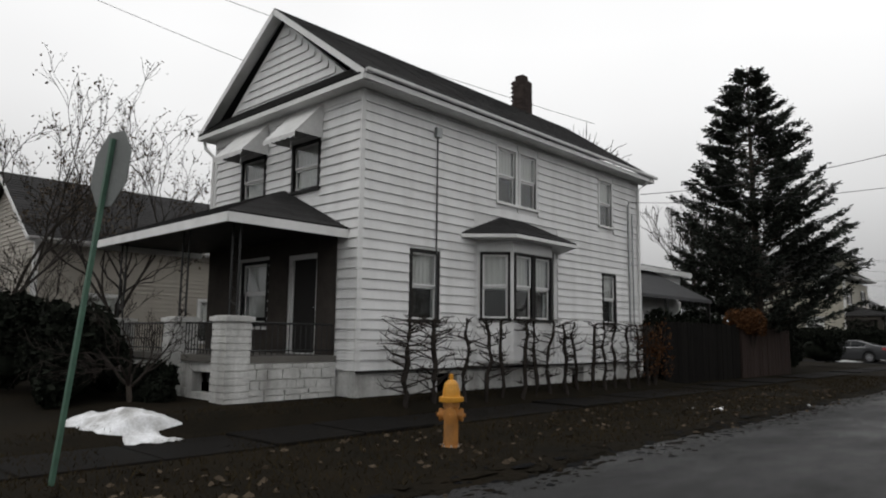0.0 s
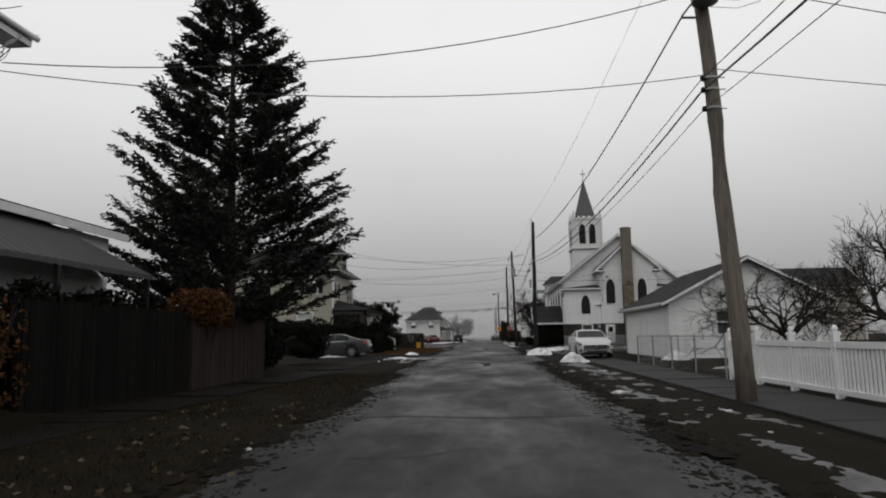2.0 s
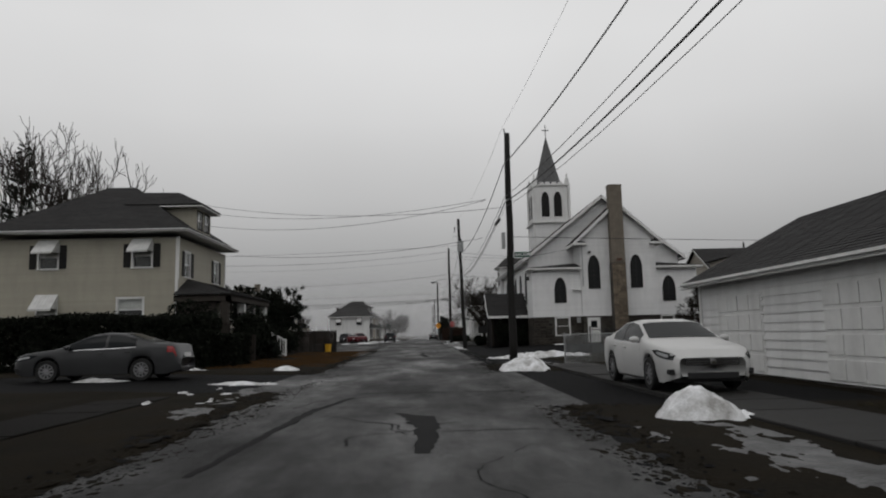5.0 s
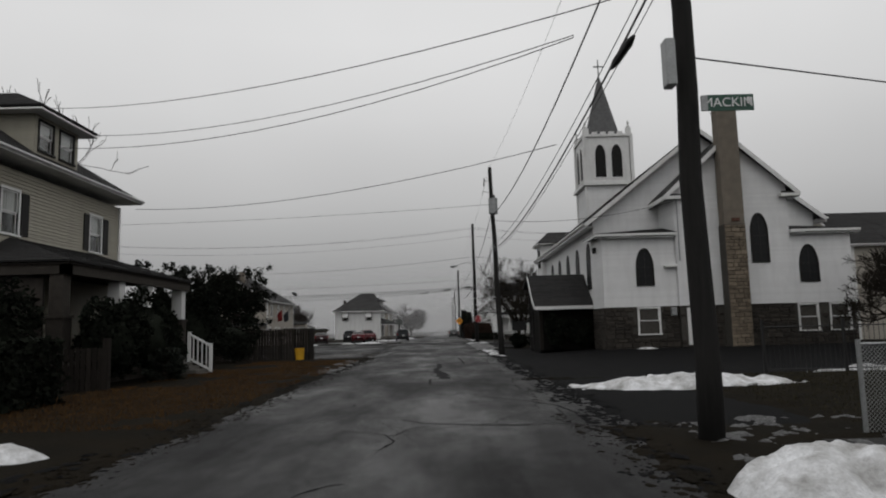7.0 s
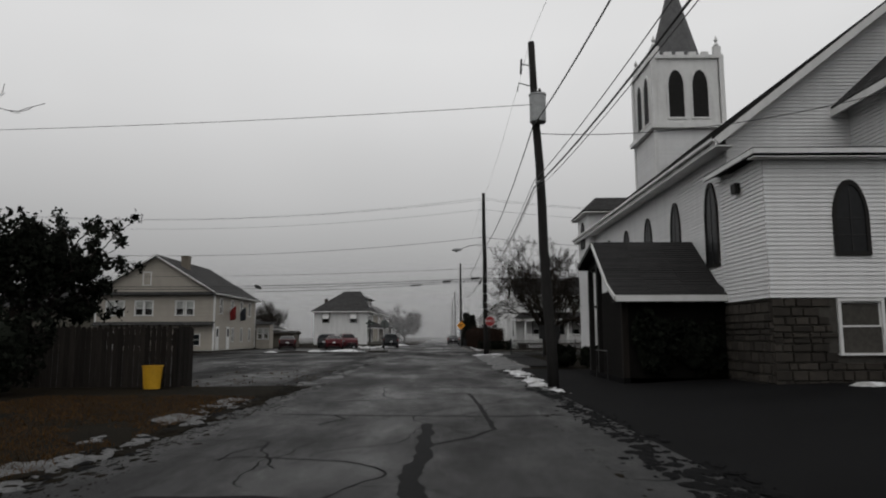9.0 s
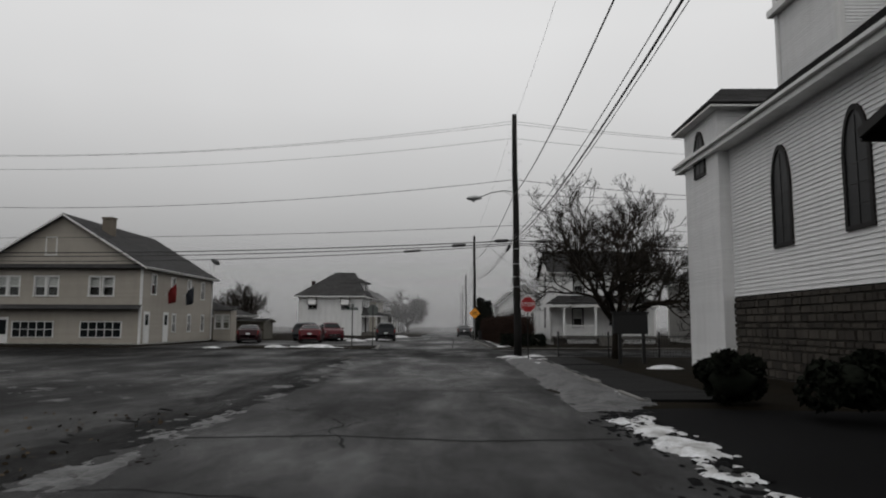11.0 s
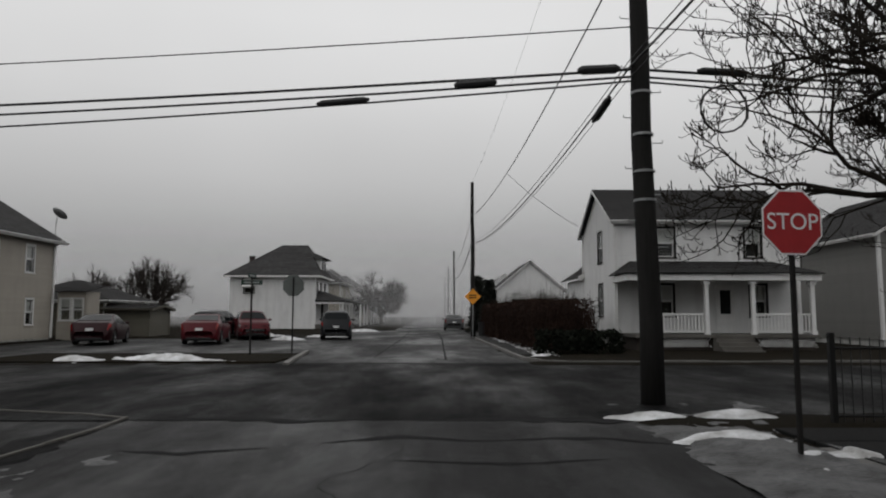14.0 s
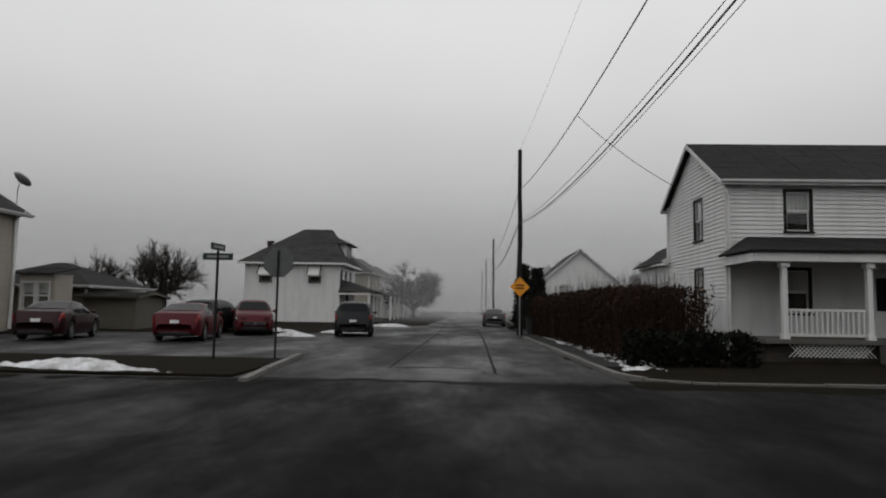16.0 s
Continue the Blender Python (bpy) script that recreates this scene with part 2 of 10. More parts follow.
LEAFDARK = mat("evergreen_leaf", (0.016, 0.019, 0.014), 0.9, 0.5, 3.0, 20.0, 0.0, 0.04, island=True, obj=0.5)
LEAFBROWN = mat("dead_leaf", (0.10, 0.045, 0.018), 0.9, 0.5, 4.0, 20.0, 0.0, 0.1, island=True, obj=0.5)
LEAFDRY = mat("dry_leaf", (0.11, 0.085, 0.06), 0.9, 0.5, 4.0, 20.0, 0.0, 0.1, island=True, obj=0.4)
FENCEWOOD = mat("weathered_board", (0.027, 0.023, 0.020), 0.9, 0.4, 3.0, 30.0, 0.4, 0.1, obj=0.35, stretch=(5, 5, 0.5))
BLACKWOOD = mat("blackened_board", (0.011, 0.010, 0.009), 0.95, 0.4, 3.0, 30.0, 0.4, 0.06, obj=0.3, stretch=(5, 5, 0.5))
VINYL = mat("white_vinyl", (0.82, 0.82, 0.82), 0.4, 0.08, 3.0, 30.0, 0.03, 0.5, grime=0.12)
RUBBER = mat("tyre_rubber", (0.018, 0.018, 0.018), 0.8, 0.3, 8.0, 40.0, 0.2, 0.3)
PLASTIC = mat("black_plastic", (0.015, 0.015, 0.016), 0.45, 0.2, 8.0, 40.0, 0.05, 0.4)
ALLOY = mat("alloy_rim", (0.27, 0.27, 0.28), 0.35, 0.15, 8.0, 40.0, 0.05, 0.5, metal=0.25)
CHROME = mat("chrome", (0.75, 0.75, 0.76), 0.12, 0.1, 8.0, 40.0, 0.0, 0.5, metal=1.0)
CARGLASS = mat("tinted_glass", (0.012, 0.014, 0.015), 0.12, 0.1, 4.0, 40.0, 0.0, 0.09)
LAMPGLASS = mat("headlamp_lens", (0.35, 0.36, 0.37), 0.08, 0.4, 14.0, 40.0, 0.0, 0.7)
TAILRED = mat("tail_lens", (0.28, 0.012, 0.012), 0.15, 0.2, 14.0, 40.0, 0.0, 0.6)


def paint(name, col, metal=0.3):
    return mat(name, col, 0.4, 0.08, 2.0, 90.0, 0.0, 0.16, metal=metal, coat=0.06)


P_WHITE, P_SILVER = paint("white_car_paint", (0.52, 0.52, 0.515), 0.0), paint("grey_car_paint", (0.045, 0.046, 0.048), 0.1)
P_RED, P_DARK = paint("red_car_paint", (0.07, 0.005, 0.009), 0.0), paint("dark_car_paint", (0.012, 0.013, 0.015), 0.1)
# Paler than the roof shingles: the haze before the spire is in this colour.
SLATE = mat("hazed_spire_slate", (0.135, 0.135, 0.137), 0.85, 0.3, 3.0, 24.0, 0.5, 0.25, island=True, obj=0.2)
BUD = mat("winter_bud", (0.028, 0.023, 0.018), 0.9, 0.4, 4.0, 20.0, 0.0, 0.1, island=True, obj=0.4)
WALK_DARK = mat("wet_dark_walk", (0.009, 0.009, 0.009), 0.8, 0.4, 1.0, 50.0, 0.25, 0.1, obj=0.18)
WALK_OLD = mat("mossy_walk", (0.010, 0.009, 0.008), 0.9, 0.5, 1.6, 40.0, 0.4, 0.08, obj=0.2)
LAWN = mat("lawn_blade", (0.055, 0.05, 0.03), 0.95, 0.5, 2.0, 20.0, 0.0, 0.03, island=True, obj=0.5)
YELLOW = mat("hydrant_yellow", (0.62, 0.28, 0.015), 0.45, 0.25, 5.0, 40.0, 0.15, 0.5, grime=0.2)
SOOTBRICK = mat("sooty_brick", (0.06, 0.045, 0.04), 0.9, 0.35, 6.0, 40.0, 0.4, 0.2, island=True, obj=0.4)
HYD_ORANGE = mat("hydrant_orange", (0.42, 0.18, 0.035), 0.55, 0.3, 6.0, 40.0, 0.2, 0.4, grime=0.3)
S_RED = mat("sign_red", (0.36, 0.022, 0.026), 0.35, 0.12, 4.0, 30.0, 0.02, 0.5)
S_WHITE = mat("sign_white", (0.80, 0.80, 0.80), 0.4, 0.1, 4.0, 30.0, 0.02, 0.5)
S_GREEN = mat("sign_green", (0.010, 0.065, 0.040), 0.4, 0.12, 4.0, 30.0, 0.02, 0.5)
S_AMBER = mat("sign_amber", (0.85, 0.33, 0.02), 0.4, 0.12, 4.0, 30.0, 0.02, 0.5)
POST_GREEN = mat("post_green", (0.06, 0.13, 0.09), 0.6, 0.3, 5.0, 30.0, 0.1, 0.4)
S_BACK = mat("sign_back", (0.12, 0.13, 0.125), 0.6, 0.25, 4.0, 30.0, 0.05, 0.4)
BINYEL = mat("bin_yellow", (0.65, 0.36, 0.02), 0.5, 0.2, 4.0, 30.0, 0.05, 0.4)
FLAGRED = mat("flag_red", (0.22, 0.03, 0.03), 0.8, 0.2, 4.0, 60.0, 0.1, 0.1)
FLAGDARK = mat("flag_dark", (0.045, 0.05, 0.06), 0.8, 0.2, 4.0, 60.0, 0.1, 0.1)
METALROOF = mat("grey_awning_metal", (0.07, 0.07, 0.073), 0.6, 0.25, 3.0, 30.0, 0.1, 0.4, metal=0.3)
DARKSLATE = mat("pent_shingle", (0.02, 0.0195, 0.019), 0.95, 0.35, 2.5, 28.0, 0.5, 0.1, island=True, obj=0.2)
# Dark porch brown; on the corner house's wall it stands for shade.
PORCH_DARK = mat("dark_porch_brown", (0.06, 0.052, 0.046), 0.85, 0.35, 3.0, 30.0, 0.3, 0.15)
AWNING = mat("white_awning_metal", (0.62, 0.62, 0.61), 0.5, 0.2, 3.0, 30.0, 0.05, 0.4)


# ---- helpers for meshes ----
def thing(name, at, label, category, group="", kind="", rz=0.0):
    ob = new(name)
    ob.matrix_world = pose(*at, 0, 0, rz)
    ob.empty_display_size = 0.2
    return tagged(ob, label, category, group, kind)


def link_mesh(name, me, material, parent=None, label="", m=None, smooth=False):
    if material is not None and not me.materials:
        me.materials.append(material)
    ob = new(name, me)
    if parent is not None:
        ob.parent = parent
    if m is not None:
        ob.matrix_local = m
    if label:
        ob["label"] = label
    if smooth:
        me.polygons.foreach_set("use_smooth", [True] * len(me.polygons))
    return ob


def part(name, bm, material, parent=None, label="", m=None, smooth=False):
    me = bpy.data.meshes.new(name)
    bm.normal_update()
    bm.to_mesh(me)
    bm.free()
    return link_mesh(name, me, material, parent, label, m, smooth)


def soup(name, verts, faces, material, parent=None, label="", m=None, smooth=False):
    me = bpy.data.meshes.new(name)
    me.from_pydata(verts, [], faces)
    me.update()
    return link_mesh(name, me, material, parent, label, m, smooth)


def bx(bm, x0, x1, y0, y1, z0, z1):
    v = [bm.verts.new(p) for p in ((x0, y0, z0), (x1, y0, z0), (x1, y1, z0), (x0, y1, z0), (x0, y0, z1), (x1, y0, z1), (x1, y1, z1), (x0, y1, z1))]
    for f in ((3, 2, 1, 0), (4, 5, 6, 7), (0, 1, 5, 4), (1, 2, 6, 5), (2, 3, 7, 6), (3, 0, 4, 7)):
        bm.faces.new([v[i] for i in f])


def box(*b, bevel=0.0):
    bm = bmesh.new()
    bx(bm, *b)
    if bevel:
        bmesh.ops.bevel(bm, geom=list(bm.edges), offset=bevel, segments=1, affect="EDGES")
    return bm


def prism(bm, poly, axis, lo, hi):
    """Extrude a 2D polygon along an axis; poly in the other two axes, in order."""
    def at(p, d):
        return {"x": (d, p[0], p[1]), "y": (p[0], d, p[1]), "z": (p[0], p[1], d)}[axis]
    a = [bm.verts.new(at(p, lo)) for p in poly]
    b = [bm.verts.new(at(p, hi)) for p in poly]
    n = len(poly)
    f = [bm.faces.new(a), bm.faces.new(b[::-1])]
    for i in range(n):
        f.append(bm.faces.new((a[i], b[i], b[(i + 1) % n], a[(i + 1) % n])))
    bmesh.ops.recalc_face_normals(bm, faces=f)


def tube(bm, pts, radii, sides=6, caps=True):
    """A tube along points, with a radius for each."""
    pts = [Vector(p) for p in pts]
    if not isinstance(radii, (list, tuple)):
        radii = [radii] * len(pts)
    rings = []
    up = Vector((0, 0, 1))
    for i, p in enumerate(pts):
        d = (pts[min(i + 1, len(pts) - 1)] - pts[max(i - 1, 0)]).normalized()
        a = d.cross(up)
        if a.length < 0.05:
            a = d.cross(Vector((1, 0, 0)))
        a.normalize()
        c = d.cross(a)
        rings.append([bm.verts.new(p + (a * math.cos(2 * math.pi * k / sides) + c * math.sin(2 * math.pi * k / sides)) * radii[i]) for k in range(sides)])
    for r, s in zip(rings, rings[1:]):
        for k in range(sides):
            bm.faces.new((r[k], r[(k + 1) % sides], s[(k + 1) % sides], s[k]))
    if caps:
        bm.faces.new(rings[0][::-1])
        bm.faces.new(rings[-1])


def tubes(paths, sides=6):
    bm = bmesh.new()
    for pts, r in paths:
        tube(bm, pts, r, sides)
    return bm


def lathe(bm, profile, sides=16, centre=(0, 0, 0), axis="z", caps=True):
    rings = []
    for r, z in profile:
        ring = []
        for k in range(sides):
            a = 2 * math.pi * k / sides
            p = (r * math.cos(a), r * math.sin(a), z)
            if axis == "x":
                p = (p[2], p[0], p[1])
            elif axis == "y":
                p = (p[0], p[2], p[1])
            ring.append(bm.verts.new(Vector(p) + Vector(centre)))
        rings.append(ring)
    f = []
    for r, s in zip(rings, rings[1:]):
        for k in range(sides):
            f.append(bm.faces.new((r[k], r[(k + 1) % sides], s[(k + 1) % sides], s[k])))
    if caps:
        f += [bm.faces.new(rings[0]), bm.faces.new(rings[-1])]
    bmesh.ops.recalc_face_normals(bm, faces=f)


def sag(a, b, drop, n=14):
    """Points of a cable that hangs between two places."""
    a, b = Vector(a), Vector(b)
    return [a.lerp(b, i / n) - Vector((0, 0, drop * 4 * (i / n) * (1 - i / n))) for i in range(n + 1)]


# ---- helpers for buildings: a wall has local x along it, y inwards, z up ----
def wall_frame(p, u):
    """p: foot at the wall's left end seen from outside; u: direction to its right."""
    u = Vector((u[0], u[1], 0)).normalized()
    inward = Vector((-u.y, u.x, 0))
    m = Matrix.Identity(4)
    m.col[0][:3], m.col[1][:3], m.col[2][:3], m.col[3][:3] = u, inward, (0, 0, 1), p
    return m


def cells(length, low, high, holes):
    """Rectangles of a wall round its openings."""
    xs = sorted({0.0, length, *[h[0] for h in holes], *[h[1] for h in holes]})
    out = []
    for a, b in zip(xs, xs[1:]):
        mid = (a + b) / 2
        cuts = sorted([(h[2], h[3]) for h in holes if h[0] < mid < h[1]])
        z = low
        for c0, c1 in cuts:
            if c0 > z:
                out.append((a, b, z, c0))
            z = max(z, c1)
        if z < high:
            out.append((a, b, z, high))
    return out


def wall(house, m, length, low, high, holes=(), material=None, thick=0.18, gable=None, name="wall", label=""):
    bm = bmesh.new()
    for a, b, c, d in cells(length, low, high, holes):
        bx(bm, a, b, 0, thick, c, d)
    if gable:
        prism(bm, [(0, high), (length, high), (gable[0], gable[1])], "y", 0, thick)
    return part(name, bm, material, house, label, m)


def siding(wall_ob, length, low, high, course, holes=(), gable=None, material=None, single=True, proud=0.02, name="clapboard", margin=0.0):
    """Lapped boards on a wall, cut round its openings; each its own object, or one joined part."""
    verts, faces = [], []
    z, cap = low, gable[1] if gable else high
    while z < cap - 0.02:
        top = min(z + course, cap)
        a, b = margin, length - margin
        if gable and top > high:
            k = (top - high) / (gable[1] - high)
            a, b = gable[0] * k, length + (gable[0] - length) * k
        cuts = sorted([(h[0], h[1]) for h in holes if h[2] < top - 0.01 and h[3] > z + 0.01])
        segs, x = [], a
        for c0, c1 in cuts:
            if c0 > x + 0.01:
                segs.append((x, min(c0, b)))
            x = max(x, c1)
        if x < b - 0.01:
            segs.append((x, b))
        for s0, s1 in segs:
            v = [(s0, -proud, z), (s1, -proud, z), (s1, -0.003, top), (s0, -0.003, top), (s0, 0, z), (s1, 0, z), (s1, 0, top), (s0, 0, top)]
            f = [(0, 1, 2, 3), (4, 5, 1, 0), (4, 0, 3, 7), (1, 5, 6, 2), (3, 2, 6, 7)]
            if single:
                soup(name, v, f, material, wall_ob)
            else:
                o = len(verts)
                verts += v
                faces += [tuple(i + o for i in q) for q in f]
        z = top
    if not single:
        tagged(soup(name, verts, faces, material, wall_ob), kind="stuff")


def window(house, m, a0, a1, c0, c1, casing=0.09, case_mat=None, sash_mat=None, cover=0.55, cover_mat=None, double=True, shutters=None, proud=0.03, depth=0.1, name="window", lower_dark=True):
    """A sash window set in its opening: casing, sill, sashes, panes and a blind or curtain behind the upper part."""
    case_mat, sash_mat = case_mat or TRIM, sash_mat or TRIM
    bm = bmesh.new()
    for r in ((a0 - casing, a0, c0, c1 + casing), (a1, a1 + casing, c0, c1 + casing), (a0, a1, c1, c1 + casing)):
        bx(bm, r[0], r[1], -proud, depth, r[2], r[3])
    bx(bm, a0 - casing - 0.03, a1 + casing + 0.03, -proud - 0.04, depth, c0 - 0.06, c0)
    w = part(name, bm, case_mat, house, "", m)
    mid = (c0 + c1) / 2
    rows = ((c0, mid, 0.05), (mid, c1, 0.02)) if double else ((c0, c1, 0.03),)
    for lo, hi, y in rows:
        s = 0.045
        bm = bmesh.new()
        for r in ((a0, a0 + s, lo, hi), (a1 - s, a1, lo, hi), (a0 + s, a1 - s, lo, lo + s), (a0 + s, a1 - s, hi - s, hi)):
            bx(bm, r[0], r[1], y, y + 0.035, r[2], r[3])
        part("sash", bm, sash_mat, w)
        g = part("pane", box(a0 + s - 0.005, a1 - s + 0.005, y + 0.012, y + 0.018, lo + s - 0.005, hi - s + 0.005), GLASS, w)
        g.visible_shadow = False
    if cover:
        n = max(4, int((a1 - a0) / 0.06))
        v, f = [], []
        zb = c1 - (c1 - c0) * cover
        for i in range(n + 1):
            x = a0 + (a1 - a0) * i / n
            y = 0.13 + 0.012 * (i % 2)
            v += [(x, y, zb), (x, y, c1)]
        for i in range(n):
            f.append((2 * i, 2 * i + 2, 2 * i + 3, 2 * i + 1))
        soup("blind", v, f, cover_mat or CURTAIN, w)
    if shutters:
        for s0, s1 in ((a0 - casing - 0.36, a0 - casing - 0.01), (a1 + casing + 0.01, a1 + casing + 0.36)):
            bm = bmesh.new()
            for r in ((s0, s0 + 0.05, c0, c1), (s1 - 0.05, s1, c0, c1), (s0 + 0.05, s1 - 0.05, c0, c0 + 0.07), (s0 + 0.05, s1 - 0.05, c1 - 0.07, c1), (s0 + 0.05, s1 - 0.05, mid - 0.03, mid + 0.03)):
                bx(bm, r[0], r[1], -0.05, -0.022, r[2], r[3])
            z = c0 + 0.07
            while z < c1 - 0.1:
                bx(bm, s0 + 0.05, s1 - 0.05, -0.042, -0.022, z, z + 0.035)
                z += 0.05
            part("shutter", bm, shutters, w)
    return w


def shingles(parent, corners, course=0.16, material=None, thick=0.05, name="roof_slope", wave=0.0):
    """A roof slope from its eave line (two points) and its ridge line (two points), with a slab and lapped courses."""
    e0, e1, r1, r0 = [Vector(c) for c in corners]
    nrm = (e1 - e0).cross(((r0 + r1) / 2 - (e0 + e1) / 2)).normalized()
    if nrm.z < 0:
        nrm = -nrm
    v, f = [], []
    lo = [e0 - nrm * thick, e1 - nrm * thick, r1 - nrm * thick, r0 - nrm * thick]
    v += [e0, e1, r1, r0, *lo]
    f += [(0, 1, 2, 3), (7, 6, 5, 4), (0, 4, 5, 1), (1, 5, 6, 2), (2, 6, 7, 3), (3, 7, 4, 0)]
    run = ((r0 + r1) / 2 - (e0 + e1) / 2).length
    n = max(3, int(run / course))
    rng = random.Random(int(run * 1000) + n)
    for i in range(n):
        a, b = i / n, min(1.0, (i + 1.15) / n)
        p, q = e0.lerp(r0, a), e1.lerp(r1, a)
        s, t = e0.lerp(r0, b), e1.lerp(r1, b)
        k = max(1, int((q - p).length / 0.9))
        for j in range(k):
            c0, c1 = j / k, (j + 1) / k - 0.004
            o = len(v)
            h = 0.013 + rng.random() * 0.006
            v += [p.lerp(q, c0) + nrm * h, p.lerp(q, c1) + nrm * h, s.lerp(t, c1) + nrm * 0.002, s.lerp(t, c0) + nrm * 0.002, p.lerp(q, c0), p.lerp(q, c1)]
            f += [(o, o + 1, o + 2, o + 3), (o + 4, o + 5, o + 1, o), (o + 4, o, o + 3), (o + 1, o + 5, o + 2)]
    return tagged(soup(name, v, f, material or SHINGLE, parent), kind="stuff")


def strip(parent, name, pts, size, material, label=""):
    """A rectangular bar along two points: fascia, rake board, beam."""
    a, b = Vector(pts[0]), Vector(pts[1])
    d = (b - a).normalized()
    up = Vector((0, 0, 1))
    side = d.cross(up).normalized() * size[0] / 2
    nz = side.cross(d).normalized() * size[1] / 2
    v = [a - side - nz, a + side - nz, a + side + nz, a - side + nz, b - side - nz, b + side - nz, b + side + nz, b - side + nz]
    return soup(name, v, [(3, 2, 1, 0), (4, 5, 6, 7), (0, 1, 5, 4), (1, 2, 6, 5), (2, 3, 7, 6), (3, 0, 4, 7)], material, parent, label)


def explode(ob, names):
    """Part a mesh of loose pieces into one object a piece, under the same thing; names(size) gives each its name."""
    me, par, m = ob.data, ob.parent, ob.matrix_basis.copy()
    bm = bmesh.new()
    bm.from_mesh(me)
    bm.verts.ensure_lookup_table()
    seen = set()
    for v in bm.verts:
        if v.index in seen:
            continue
        stack, isl = [v], []
        seen.add(v.index)
        while stack:
            a = stack.pop()
            isl.append(a)
            for e in a.link_edges:
                b = e.other_vert(a)
                if b.index not in seen:
                    seen.add(b.index)
                    stack.append(b)
        idx = {a.index: k for k, a in enumerate(isl)}
        faces = {f for a in isl for f in a.link_faces}
        lo = [min(a.co[k] for a in isl) for k in range(3)]
        hi = [max(a.co[k] for a in isl) for k in range(3)]
        soup(names([h - l for l, h in zip(lo, hi)]), [tuple(a.co) for a in isl], [tuple(idx[q.index] for q in f.verts) for f in faces], me.materials[0], par, "", m)
    bm.free()
    bpy.data.objects.remove(ob)


# ---- ground, roads, pavements ----
ROADS = [(-3.45, 1.55, -120, 30), (-3.8, 1.55, 29, 38), (-4.3, 1.55, 37, 58), (-4.9, 1.55, 57, 420), (-160, 160, -6.2, 2.0), (-160, 160, 120.9, 130.6), (0.5, 4.9, 62.4, 72.2), (0.5, 34, 72.2, 88.9), (0.5, 9.0, 84.0, 101.0), (-60, -3.8, 90.9, 122.5), (-15.5, -3.8, 51.0, 58.6), (0.5, 7.6, 46.2, 57.5), (-21.5, -3.8, 131.0, 152.0), (-9.5, -3.8, 150, 172)]

PAVES = [(3.75, 5.5, 7.0, 60.6, 0.085), (-7.95, -6.6, 3.4, 50.0, 0.07), (2.9, 4.7, 101.8, 119.2, 0.085), (1.55, 2.3, 134.6, 170.0, 0.085)]


def outside(x, y):
    """Distance to the nearest paved edge, negative on the paving."""
    return min(max(a - x, x - b, c - y, y - d) for a, b, c, d in ROADS)


def ground_height(x, y):
    d = outside(x, y)
    wob = 0.5 * noise.noise((x * 0.35, y * 0.35, 0.0)) + 0.35 * noise.noise((x * 1.3, y * 1.3, 4.0)) + 0.28 * noise.noise((x * 4.3, y * 4.3, 7.0))
    h = max(-0.10, min(0.055, (d + wob * 0.55) * 0.16))
    if d > 0.5:
        h += 0.02 * noise.noise((x * 0.8, y * 0.8, 9.0)) + 0.03 * min(1.0, d / 4)
    if 5 < y < 24 and x < -7.9:
        h += 0.22 * min(1.0, (-7.9 - x) / 0.6) * min(1.0, (y - 5) / 2.5, (24 - y) / 1.5)
    for a, b, c, d, _z in PAVES:
        if a - 0.3 < x < b + 0.3 and c - 0.3 < y < d + 0.3:
            h = min(h, 0.035)
    return h + lot_rise(x, y)


def build_ground():
    xs = [-900, -400, -200, -120, -80, -60, -46] + [-38 + 1.0 * i for i in range(22)] + [-16 + 0.25 * i for i in range(112)] + [12 + 1.0 * i for i in range(24)] + [38, 46, 60, 80, 120, 200, 400, 900]
    ys = [-600, -300, -150, -80, -40, -20] + [-10 + 0.5 * i for i in range(16)] + [-2 + 0.28 * i for i in range(465)] + [128.5 + 0.5 * i for i in range(84)] + [171 + 3 * i for i in range(24)] + [245, 270, 300, 350, 450, 700, 1200]
    v = [(x, y, ground_height(x, y)) for y in ys for x in xs]
    w = len(xs)
    f = [(j * w + i, j * w + i + 1, (j + 1) * w + i + 1, (j + 1) * w + i) for j in range(len(ys) - 1) for i in range(w - 1)]
    g = soup("ground", v, f, GRASS, smooth=True)
    tagged(g, "damp brown winter turf and bare earth beside the street", "ground", kind="structure")


def lot_rise(x, y):
    """The lot climbs gently to the church wall, the driveway away from the street."""
    if 48.5 < y < 61.5 and x < -6.0:
        return 0.14 * min(1.0, (-6.0 - x) / 3.0) * min(1.0, (y - 48.5) / 2.0, (61.5 - y) / 2.0)
    return 0.24 * max(0.0, min(1.0, (x - 4.5) / 4.0, (40 - x) / 8.0)) * max(0.0, min(1.0, (y - 78.0) / 8.0, (96.0 - y) / 5.0))


def slab(name, rect, z, material, label, category="road", step=1.0):
    x0, x1, y0, y1 = rect
    nx, ny = max(1, int((x1 - x0) / 2.0)), max(1, int((y1 - y0) / 2.0))
    v = [(x0 + (x1 - x0) * i / nx, y0 + (y1 - y0) * j / ny, z + lot_rise(x0 + (x1 - x0) * i / nx, y0 + (y1 - y0) * j / ny)) for j in range(ny + 1) for i in range(nx + 1)]
    f = [(j * (nx + 1) + i, j * (nx + 1) + i + 1, (j + 1) * (nx + 1) + i + 1, (j + 1) * (nx + 1) + i) for j in range(ny) for i in range(nx)]
    return tagged(soup(name, v, f, material), label, category, kind="structure")


